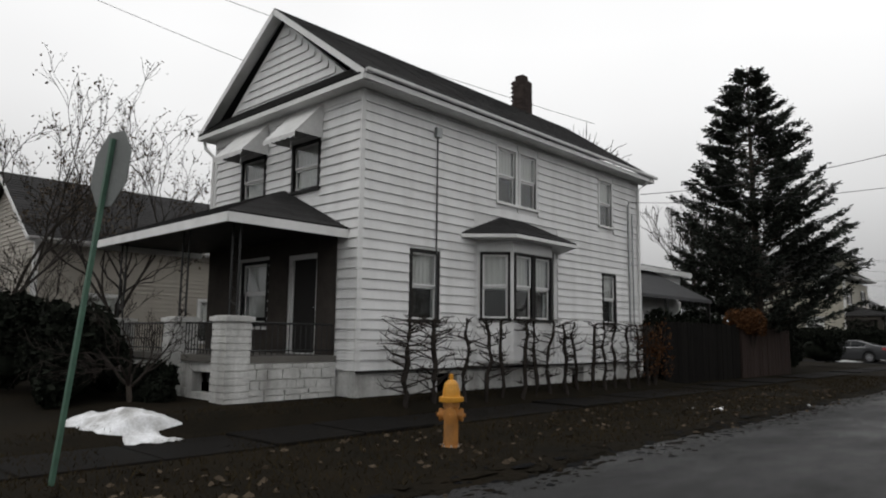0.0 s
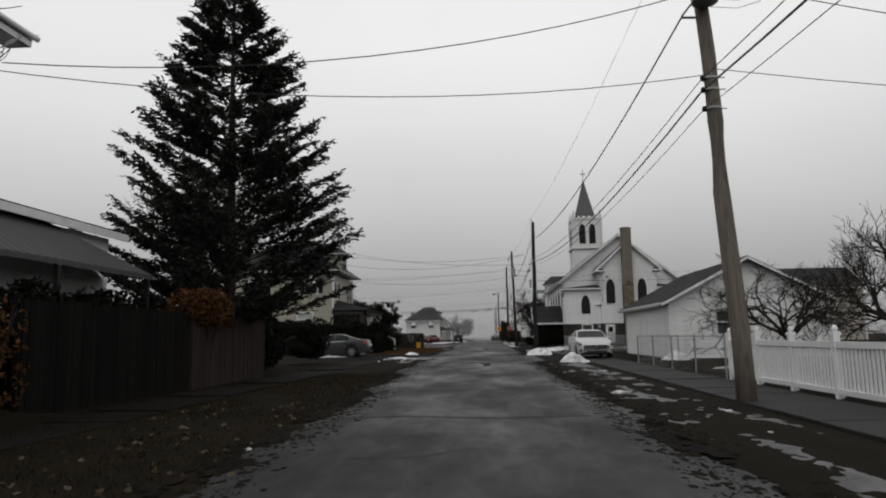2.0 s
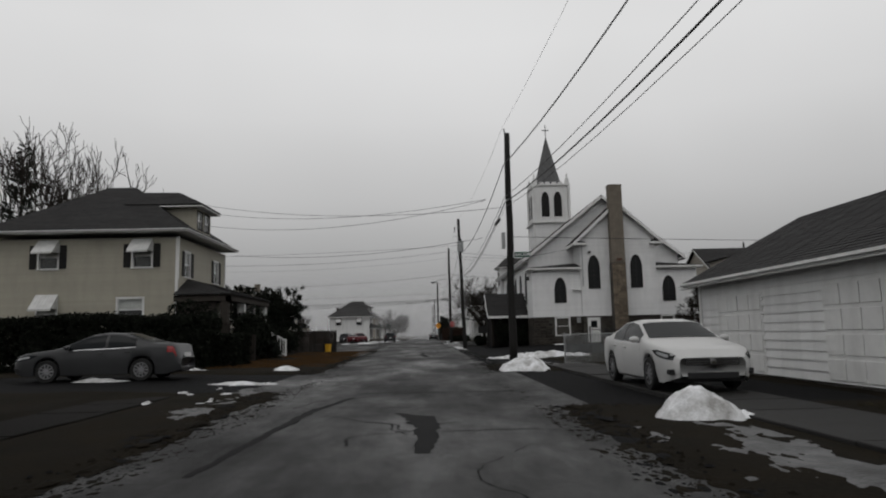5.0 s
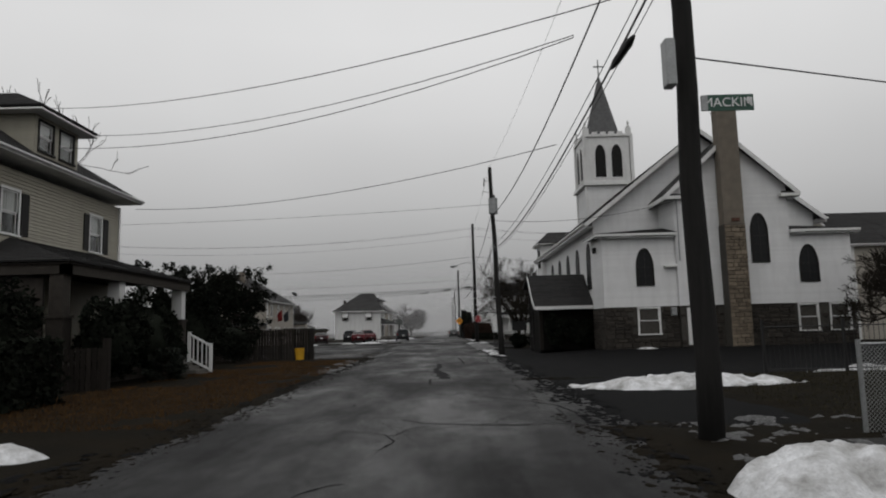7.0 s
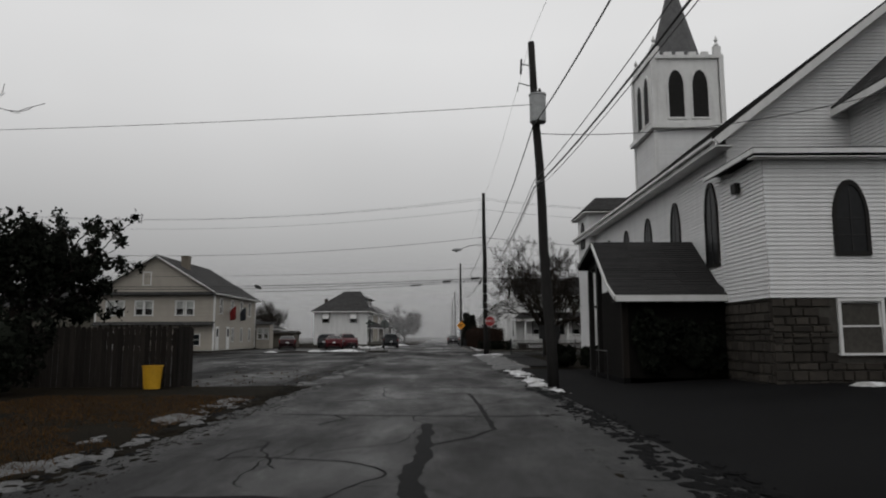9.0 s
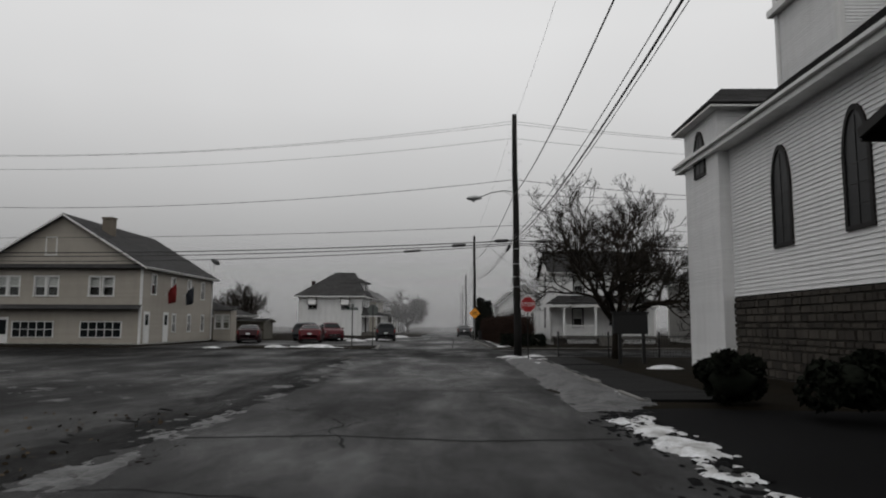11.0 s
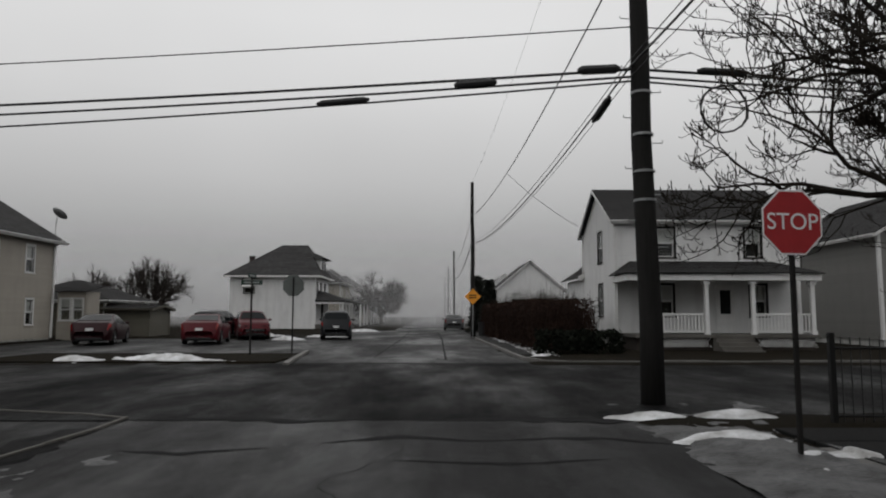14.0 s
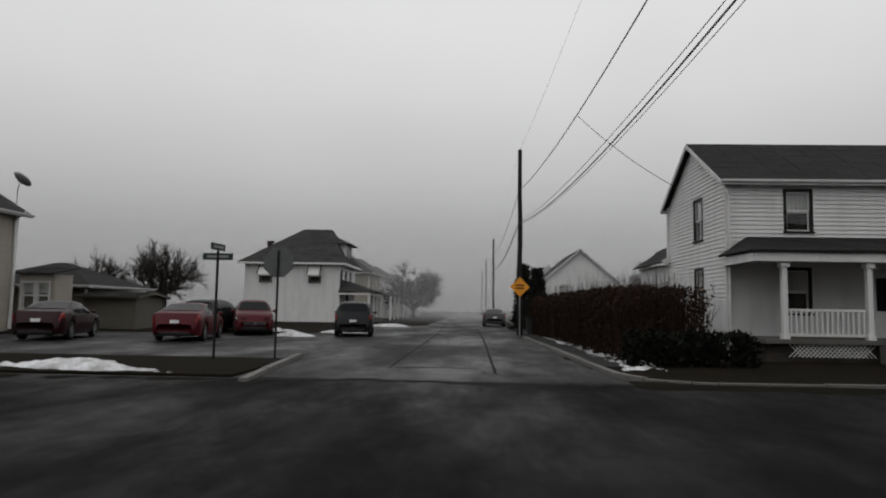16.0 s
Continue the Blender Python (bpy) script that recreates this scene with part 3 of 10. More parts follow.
build_ground()
slab("road", (-5.5, 2.1, -120, 420), 0.0, ASPHALT, "wet cracked grey asphalt street with patched surface")
slab("cross_road", (-160, 160, 120.3, 131.2), 0.003, ASPHALT_X, "wet dark asphalt crossing street")
slab("cross_road_south", (-160, 160, -6.8, 2.6), -0.006, ASPHALT, "wet dark asphalt side street")
slab("church_parking_lot", (1.8, 34.6, 71.8, 89.0), -0.010, ASPHALT_LOT, "black wet asphalt lot beside the church", "parking lot")
slab("church_lot_entry", (1.8, 5.5, 61.8, 71.79), -0.010, ASPHALT_LOT, "black wet asphalt entry to the church lot", "parking lot")
slab("church_side_apron", (1.8, 9.6, 88.9, 101.6), -0.012, ASPHALT_LOT, "black wet asphalt apron before the church entrance", "parking lot")
slab("tavern_parking_lot", (-60, -5.0, 90.3, 120.6), -0.010, ASPHALT_YARD, "worn wet dark asphalt lot before the tan building", "parking lot")
slab("west_driveway", (-16, -5.0, 50.4, 59.2), -0.010, ASPHALT_LOT, "dark asphalt driveway with patches of snow", "driveway")
slab("garage_driveway", (1.8, 8.2, 45.6, 58.1), -0.014, ASPHALT_LOT, "dark wet asphalt garage driveway", "driveway")
slab("corner_parking_lot", (-22, -5.2, 131.0, 152.6), -0.010, ASPHALT, "wet asphalt lot with parked cars", "parking lot")
slab("porch_driveway", (-10, -5.0, 152.5, 172.6), -0.012, ASPHALT, "wet asphalt driveway before the row porch", "driveway")


# ---- houses ----
def downspout(house, pts, r=0.045, material=None):
    return part("downspout", tubes([(pts, r)], 8), material or TRIM, house)


def gutter(house, a, b, material=None, size=0.11):
    bm = bmesh.new()
    a, b = Vector(a), Vector(b)
    d = (b - a).normalized()
    n = d.cross(Vector((0, 0, 1))).normalized()
    prof = [(-0.5, 0.5), (-0.5, -0.35), (-0.3, -0.5), (0.3, -0.5), (0.55, -0.2), (0.6, 0.5), (0.45, 0.5), (0.4, -0.1), (0.25, -0.35), (-0.25, -0.35), (-0.4, -0.25), (-0.4, 0.5)]
    ra = [bm.verts.new(a + n * p[0] * size + Vector((0, 0, p[1] * size))) for p in prof]
    rb = [bm.verts.new(b + n * p[0] * size + Vector((0, 0, p[1] * size))) for p in prof]
    k = len(prof)
    for i in range(k):
        bm.faces.new((ra[i], ra[(i + 1) % k], rb[(i + 1) % k], rb[i]))
    bm.faces.new(ra[::-1])
    bm.faces.new(rb)
    return part("gutter", bm, material or TRIM, house)


def awning(house, m, a0, a1, z_top, z_low, out, material=None, valance=0.12):
    """A metal window awning with ribs, side cheeks and a scalloped front edge."""
    material = material or AWNING
    v, f = [], []
    n = max(6, int((a1 - a0) / 0.09))
    for i in range(n + 1):
        x = a0 + (a1 - a0) * i / n
        k = 0.014 * (i % 2)
        drop = valance * (0.75 + 0.25 * (i % 2))
        v += [(x, -0.03 - k, z_top), (x, -out - k, z_low), (x, -out - k, z_low - drop)]
    for i in range(n):
        o = 3 * i
        f += [(o, o + 1, o + 4, o + 3), (o + 1, o + 2, o + 5, o + 4)]
    aw = soup("awning", v, f, material, house, "pale ribbed metal window awning", m)
    for x in (a0, a1):
        soup("cheek", [(x, -0.03, z_top), (x, -out, z_low), (x, -0.03, z_low)], [(0, 1, 2)], material, aw)
    return aw


def closed_box(house, b):
    """Dark room behind the panes."""
    bm = box(*b)
    bmesh.ops.reverse_faces(bm, faces=list(bm.faces))
    return part("room", bm, INSIDE, house)


def rubble(house, m, length, low, high, holes, seed):
    """Whitewashed rough stones bedded in uneven courses."""
    rng = random.Random(seed)
    v, f = [], []
    z = low
    while z < high - 0.04:
        hh = min(rng.uniform(0.11, 0.2), high - z)
        x = 0.0
        while x < length - 0.02:
            x1 = min(length, x + rng.uniform(0.16, 0.45))
            if not any(a < x1 and b > x and c < z + hh and d > z for a, b, c, d in holes):
                o, p, e = len(v), rng.uniform(0.012, 0.045), 0.012
                q = [(x + e, z + e), (x1 - e, z + e), (x1 - e, z + hh - e), (x + e, z + hh - e)]
                v += [(a, 0.01, c) for a, c in q] + [(a + rng.uniform(-0.012, 0.012), -p, c + rng.uniform(-0.012, 0.012)) for a, c in q]
                f += [tuple(i + o for i in t) for t in ((4, 5, 6, 7), (0, 1, 5, 4), (1, 2, 6, 5), (2, 3, 7, 6), (3, 0, 4, 7))]
            x = x1
        z += hh
    tagged(soup("rubble_stone", v, f, FOUND, house, "whitewashed rough stones", m), kind="stuff")


def white_corner_house():
    """Two-storey frame house with wide clapboards, a hipped front porch and a bay."""
    X0, X1, Y0, Y1 = -14.85, -9.05, 11.2, 22.75
    ZF, ZE = 0.82, 6.5
    h = thing("frame_house", (0, 0, 0), "white clapboard two-storey house with hipped porch and bay window", "house")
    # walls: east (to the street), south (front), west, north
    me = wall_frame((X1, Y0, 0), (0, 1))
    ms = wall_frame((X0, Y0, 0), (1, 0))
    mw = wall_frame((X0, Y1, 0), (0, -1))
    mn = wall_frame((X1, Y1, 0), (-1, 0))
    LE, LS = Y1 - Y0, X1 - X0
    he = [(1.46, 2.22, 1.85, 3.28), (4.35, 5.05, 4.8, 6.17), (5.25, 5.93, 4.8, 6.17), (9.15, 9.85, 4.82, 6.18), (9.3, 9.95, 1.95, 3.33), (3.6, 6.75, 1.0, 3.9)]
    hs = [(1.35, 2.3, 4.62, 5.62), (3.5, 4.4, 4.62, 5.62), (1.6, 2.6, 1.75, 3.1), (3.6, 4.45, 1.12, 3.1)]
    ridge = ((X0 + X1) / 2, 8.88)
    g = (ridge[0] - X0, ridge[1] - 0.1)
    e = wall(h, me, LE, ZF, ZE, he, SIDING)
    s = wall(h, ms, LS, ZF, ZE, hs, SIDING, gable=g)
    w = wall(h, mw, LE, ZF, ZE, [], SIDING)
    n = wall(h, mn, LS, ZF, ZE, [], SIDING, gable=(LS - g[0], g[1]))
    siding(e, LE, ZF, ZE - 0.02, 0.2, [(a - 0.09, b + 0.09, c - 0.06, d + 0.09) for a, b, c, d in he[:-1]] + [(3.45, 6.9, 0.9, 4.25)], None, SIDING, True, 0.036)
    siding(s, LS, ZF, ZE, 0.2, [(a - 0.09, b + 0.09, c - 0.06, d + 0.09) for a, b, c, d in hs], g, SIDING, True, 0.036)
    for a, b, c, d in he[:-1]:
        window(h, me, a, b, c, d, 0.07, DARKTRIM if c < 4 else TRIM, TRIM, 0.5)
    for a, b, c, d in hs[:3]:
        window(h, ms, a, b, c, d, 0.07, DARKTRIM, TRIM, 0.9)
    # front door
    door = part("front_door", box(3.6, 4.45, 0.05, 0.1, 1.12, 3.1), DARKTRIM, h, "dark front door", ms)
    part("door_knob", tubes([([(4.35, 0.02, 2.05), (4.35, 0.06, 2.05)], 0.03)], 8), CHROME, door)
    closed_box(h, (X0 + 0.3, X1 - 0.3, Y0 + 0.3, Y1 - 0.3, ZF, ZE - 0.2))
    # corner boards
    part("corner_board", box(X1 - 0.02, X1 + 0.035, Y0 - 0.035, Y0 + 0.08, ZF, ZE), TRIM, h)
    part("corner_board", box(X1 - 0.02, X1 + 0.035, Y1 - 0.08, Y1 + 0.03, ZF, ZE), TRIM, h)
    part("corner_board", box(X0 - 0.035, X0 + 0.08, Y0 - 0.035, Y0 + 0.02, ZF, ZE), TRIM, h)
    # porch shade put in as a dark panel, cut round window and door
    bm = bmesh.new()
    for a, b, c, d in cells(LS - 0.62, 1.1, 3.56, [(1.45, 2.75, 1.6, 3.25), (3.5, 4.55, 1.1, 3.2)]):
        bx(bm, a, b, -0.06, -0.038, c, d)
    part("porch_cladding", bm, PORCH_DARK, h, "dark brown panel standing for the porch shade", ms)
    # foundation with basement windows
    bm = bmesh.new()
    for m, L, hol in ((me, LE, [(2.3, 2.95, 0.3, 0.7), (7.6, 8.2, 0.3, 0.7)]), (ms, LS, []), (mw, LE, []), (mn, LS, [])):
        for a, b, c, d in cells(L, -0.3, ZF, hol):
            k = len(bm.verts)
            bx(bm, a, b, 0.02, 0.3, c, d)
            bm.verts.ensure_lookup_table()
            for q in bm.verts[k:]:
                q.co = m @ q.co
    part("foundation", bm, FOUND, h, "whitewashed rough foundation")
    part("water_table", box(X1, X1 + 0.05, Y0, Y1, ZF - 0.05, ZF), DARKTRIM, h)
    # roof: two slopes, soffits, rakes, pent skirt across the gable
    ov, ro = 0.42, 0.32
    ze = ZE + 0.02
    k = (9.05 - ze) / (ridge[0] - X0)
    ex0, ex1 = X0 - ov, X1 + ov
    zedge = ze - 0.0
    shingles(h, ((ex1, Y0 - ro, zedge + 0.18), (ex1, Y1 + ro, zedge + 0.18), (ridge[0], Y1 + ro, 9.03), (ridge[0], Y0 - ro, 9.03)), 0.17)
    shingles(h, ((ex0, Y1 + ro, zedge + 0.18), (ex0, Y0 - ro, zedge + 0.18), (ridge[0], Y0 - ro, 9.03), (ridge[0], Y1 + ro, 9.03)), 0.17)
    for x in (ex0, ex1):
        part("soffit", box(min(x, X0 if x < ridge[0] else X1), max(x, X0 if x < ridge[0] else X1), Y0 - ro, Y1 + ro, ze - 0.04, ze), TRIM, h)
        part("fascia", box(x - 0.025, x + 0.025, Y0 - ro, Y1 + ro, ze - 0.04, ze + 0.07), TRIM, h)
    gutter(h, (ex1 + 0.07, Y0 - ro, ze + 0.13), (ex1 + 0.07, Y1 + ro + 0.1, ze + 0.13), size=0.07)
    for y in (Y0 - ro, Y1 + ro):
        for x in (ex0, ex1):
            strip(h, "rake_board", ((x, y, ze + 0.06), (ridge[0], y, 8.93)), (0.04, 0.13), TRIM)
    for x in (ex0, ex1):
        for y0, y1 in ((Y0 - ro + 0.02, Y0 - 0.03), (Y1 + 0.03, Y1 + ro - 0.02)):
            soup("rake_soffit", [(x, y0, ze + 0.1), (x, y1, ze + 0.1), (ridge[0], y1, 8.93), (ridge[0], y0, 8.93)], [(0, 1, 2, 3)], TRIM, h)
    # pent skirt
    yp = Y0 - ro - 0.05
    shingles(h, ((ex0 + 0.05, yp, ze + 0.07), (ex1 - 0.05, yp, ze + 0.07), (ex1 - 0.55, Y0 - 0.045, ze + 0.43), (ex0 + 0.55, Y0 - 0.045, ze + 0.43)), 0.12, DARKSLATE, 0.03, name="pent_roof")
    part("cornice", box(ex0, ex1, Y0 - ro - 0.04, Y0 - ro, ze - 0.06, ze + 0.05), TRIM, h)
    part("cornice_soffit", box(ex0 + 0.03, ex1 - 0.03, Y0 - ro + 0.002, Y0 - 0.002, ze - 0.06, ze - 0.045), TRIM, h)
    part("frieze", box(X0, X1, Y0 - 0.05, Y0 - 0.038, ze - 0.24, ze - 0.065), TRIM, h)
    # chimney
    bm = bmesh.new()
    rng = random.Random(3)
    z, row = 8.1, 0
    while z < 10.25:
        for side in range(4):
            for q in range(3):
                o = -0.33 + q * 0.22 + (0.11 if row % 2 else 0)
                c0, c1 = max(-0.33, o), min(0.33, o + 0.21)
                p = 0.33 + rng.random() * 0.008
                if c1 - c0 < 0.04:
                    continue
                if side == 0:
                    bx(bm, c0, c1, -p, -0.25, z, z + 0.065)
                elif side == 1:
                    bx(bm, c0, c1, 0.25, p, z, z + 0.065)
                elif side == 2:
                    bx(bm, -p, -0.25, c0, c1, z, z + 0.065)
                else:
                    bx(bm, 0.25, p, c0, c1, z, z + 0.065)
        z += 0.075
        row += 1
    bx(bm, -0.25, 0.25, -0.25, 0.25, 8.0, 10.24)
    bx(bm, -0.29, 0.29, -0.29, 0.29, 10.24, 10.32)
    bx(bm, -0.2, 0.2, -0.2, 0.2, 10.32, 10.5)
    part("chimney", bm, SOOTBRICK, h, "sooty dark brick chimney", pose(-12.3, 20.9, -0.3) @ Matrix.Diagonal((0.78, 0.78, 1.02, 1)))
    # bay window
    by0, by1, bo = 14.8, 17.5, 0.62
    zb0, zb1 = 0.95, 3.78
    poly = [(X1, by0), (X1 + bo, by0 + 0.55), (X1 + bo, by1 - 0.55), (X1, by1)]
    bay_faces = [((X1, by0), (X1 + bo, by0 + 0.55)), ((X1 + bo, by0 + 0.55), (X1 + bo, by1 - 0.55)), ((X1 + bo, by1 - 0.55), (X1, by1))]
    for i, (p, q) in enumerate(bay_faces):
        m = wall_frame((*p, 0), (q[0] - p[0], q[1] - p[1]))
        L = math.dist(p, q)
        hol = [(0.12, L - 0.12, 1.93, 3.42)] if i != 1 else [(0.1, L / 2 - 0.07, 1.93, 3.42), (L / 2 + 0.07, L - 0.1, 1.93, 3.42)]
        b = wall(h, m, L, zb0, zb1, hol, SIDING, 0.1, name="bay_wall")
        siding(b, L, zb0, 1.85, 0.2, [], None, SIDING, True, 0.02)
        siding(b, L, 3.5, zb1, 0.2, [], None, SIDING, True, 0.02)
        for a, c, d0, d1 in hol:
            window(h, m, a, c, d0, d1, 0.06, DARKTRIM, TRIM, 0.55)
    bm = bmesh.new()
    prism(bm, poly, "z", 3.72, 3.78)
    part("bay_ceiling", bm, TRIM, h)
    bm = bmesh.new()
    prism(bm, poly, "z", 0.9, 0.95)
    part("bay_deck", bm, TRIM, h)
    # bay roof: three hipped slopes
    eo = 0.38
    a, b, c, d = (X1, by0 - 0.62, 3.86), (X1 + bo + eo, by0 + 0.2, 3.86), (X1 + bo + eo, by1 - 0.0, 3.86), (X1, by1 + 0.8, 3.86)
    t0, t1 = (X1, by0 + 0.9, 4.42), (X1, by1 - 0.9, 4.42)
    shingles(h, (b, c, t1, t0), 0.14)
    shingles(h, (a, b, t0, t0), 0.14)
    shingles(h, (c, d, t1, t1), 0.14)
    bm = bmesh.new()
    prism(bm, [(p[0], p[1]) for p in (a, b, c, d)], "z", 3.76, 3.84)
    part("bay_cornice", bm, TRIM, h)
    # porch
    px0, px1, py0 = -15.35, -9.35, 8.55
    zr = 3.62
    c = [(px0, py0, zr), (px1, py0, zr), (px1, Y0 - 0.03, zr), (px0, Y0 - 0.03, zr)]
    t0, t1 = (px0 + 2.3, Y0 - 0.03, 4.7), (px1 - 2.3, Y0 - 0.03, 4.7)
    shingles(h, (c[0], c[1], t1, t0), 0.16, name="porch_roof")
    shingles(h, (c[1], c[2], t1, t1), 0.16, name="porch_roof")
    shingles(h, (c[3], c[0], t0, t0), 0.16, name="porch_roof")
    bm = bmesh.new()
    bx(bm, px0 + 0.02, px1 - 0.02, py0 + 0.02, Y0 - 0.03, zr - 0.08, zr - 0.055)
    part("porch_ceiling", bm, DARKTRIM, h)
    for b in ((px0, px1, py0 - 0.02, py0 + 0.03, zr - 0.2, zr - 0.03), (px1 - 0.03, px1 + 0.02, py0, Y0 - 0.03, zr - 0.2, zr - 0.03), (px0 - 0.02, px0 + 0.03, py0, Y0 - 0.03, zr - 0.2, zr - 0.03)):
        part("porch_fascia", box(*b), TRIM, h)
    fx0, fx1, fy0 = px0 + 0.35, px1 - 0.25, py0 + 0.35
    part("porch_floor", box(fx0, fx1, fy0, Y0 - 0.03, 0.98, 1.1), CONCRETE, h)
    rubble(h, wall_frame((fx0, fy0 + 0.05, 0), (1, 0)), fx1 - fx0, 0.0, 0.97, [(3.8, 4.8, 0.34, 0.88)], 6)
    rubble(h, wall_frame((fx1 - 0.02, fy0 + 0.05, 0), (0, 1)), Y0 - fy0 - 0.1, 0.0, 0.97, [], 7)
    bm = bmesh.new()
    for a, b, cc, d in cells(fx1 - fx0, -0.2, 0.98, [(3.9, 4.7, 0.42, 0.8)]):
        bx(bm, fx0 + a, fx0 + b, fy0 + 0.05, fy0 + 0.25, cc, d)
    bx(bm, fx1 - 0.25, fx1 - 0.02, fy0 + 0.25, Y0 - 0.03, -0.2, 0.98)
    bx(bm, fx0 + 0.02, fx0 + 0.25, fy0 + 0.25, Y0 - 0.03, -0.2, 0.98)
    part("porch_base", bm, FOUND, h, "whitewashed stone porch base")
    for x in (fx1 - 0.22, fx1 - 2.15, fx0 + 0.22):
        rng = random.Random(int(x * 10))
        bm = bmesh.new()
        z = -0.1
        while z < 1.72:
            d = 0.24 + rng.random() * 0.012
            bx(bm, -d, d, -d, d, z, z + 0.105)
            bx(bm, -0.225, 0.225, -0.225, 0.225, z + 0.105, z + 0.12)
            z += 0.12
        bx(bm, -0.29, 0.29, -0.29, 0.29, 1.72, 1.8)
        explode(part("porch_pier", bm, FOUND, h, "", pose(x, fy0 + 0.1, 0)), lambda d: "pier_block" if d[2] > 0.03 else "mortar_bed")
        bm = bmesh.new()
        for dx in (-0.13, 0.13):
            bx(bm, dx - 0.015, dx + 0.015, -0.015, 0.015, 1.8, zr - 0.08)
        z = 1.85
        while z < zr - 0.3:
            tube(bm, [(-0.13, 0, z), (0.13, 0, z + 0.13), (-0.13, 0, z + 0.26)], 0.01, 4)
            z += 0.26
        part("porch_column", bm, IRON, h, "open wrought-iron porch column", pose(x, fy0 + 0.1, 0))
    for (p, q) in (((fx1 - 0.1, fy0 + 0.35), (fx1 - 0.1, Y0 - 0.08)), ((fx1 - 1.9, fy0 + 0.08), (fx1 - 0.45, fy0 + 0.08)), ((fx0 + 0.4, fy0 + 0.08), (fx0 + 2.6, fy0 + 0.08))):
        bm = bmesh.new()
        n = int(math.dist(p, q) / 0.12)
        for i in range(n + 1):
            x, y = p[0] + (q[0] - p[0]) * i / n, p[1] + (q[1] - p[1]) * i / n
            tube(bm, [(x, y, 1.12), (x, y, 1.68)], 0.011, 5)
        tube(bm, [(*p, 1.7), (*q, 1.7)], 0.022, 6)
        tube(bm, [(*p, 1.2), (*q, 1.2)], 0.016, 6)
        explode(part("porch_railing", bm, IRON, h), lambda d: "baluster" if d[2] > 0.3 else "rail")
    for a0, a1 in ((1.2, 2.45), (3.35, 4.55)):
        awning(h, ms, a0 - 0.02, a1 + 0.0, 6.42, 5.66, 0.72)
    # pipes on the street wall
    part("conduit", tubes([([(X1 + 0.055, 13.35, 1.3), (X1 + 0.055, 13.35, 5.95)], 0.018)], 6), METALROOF, h)
    part("meter_box", box(X1 + 0.02, X1 + 0.12, 13.27, 13.43, 5.9, 6.12), STEEL, h)
    downspout(h, [(ex1 + 0.05, Y1 - 0.0, ze + 0.05), (ex1 - 0.1, Y1 - 0.05, ze - 0.1), (X1 + 0.08, Y1 - 0.12, ze - 0.3), (X1 + 0.08, Y1 - 0.12, 0.5)])
    part("conduit", tubes([([(X1 + 0.06, Y1 - 0.75, 1.4), (X1 + 0.06, Y1 - 0.75, 5.6), (X1 + 0.1, Y1 - 0.75, 5.75)], 0.03)], 6), STEEL, h)
    part("conduit", tubes([([(X1 + 0.06, Y1 - 0.5, 1.4), (X1 + 0.06, Y1 - 0.5, 5.4)], 0.022)], 6), STEEL, h)
    downspout(h, [(ex0 + 0.1, Y0 - ro + 0.1, ze + 0.0), (ex0 + 0.15, Y0 - 0.2, ze - 0.25), (X0 - 0.07, Y0 - 0.05, ze - 0.5), (X0 - 0.07, Y0 - 0.05, 4.2)])
    return h


white_corner_house()


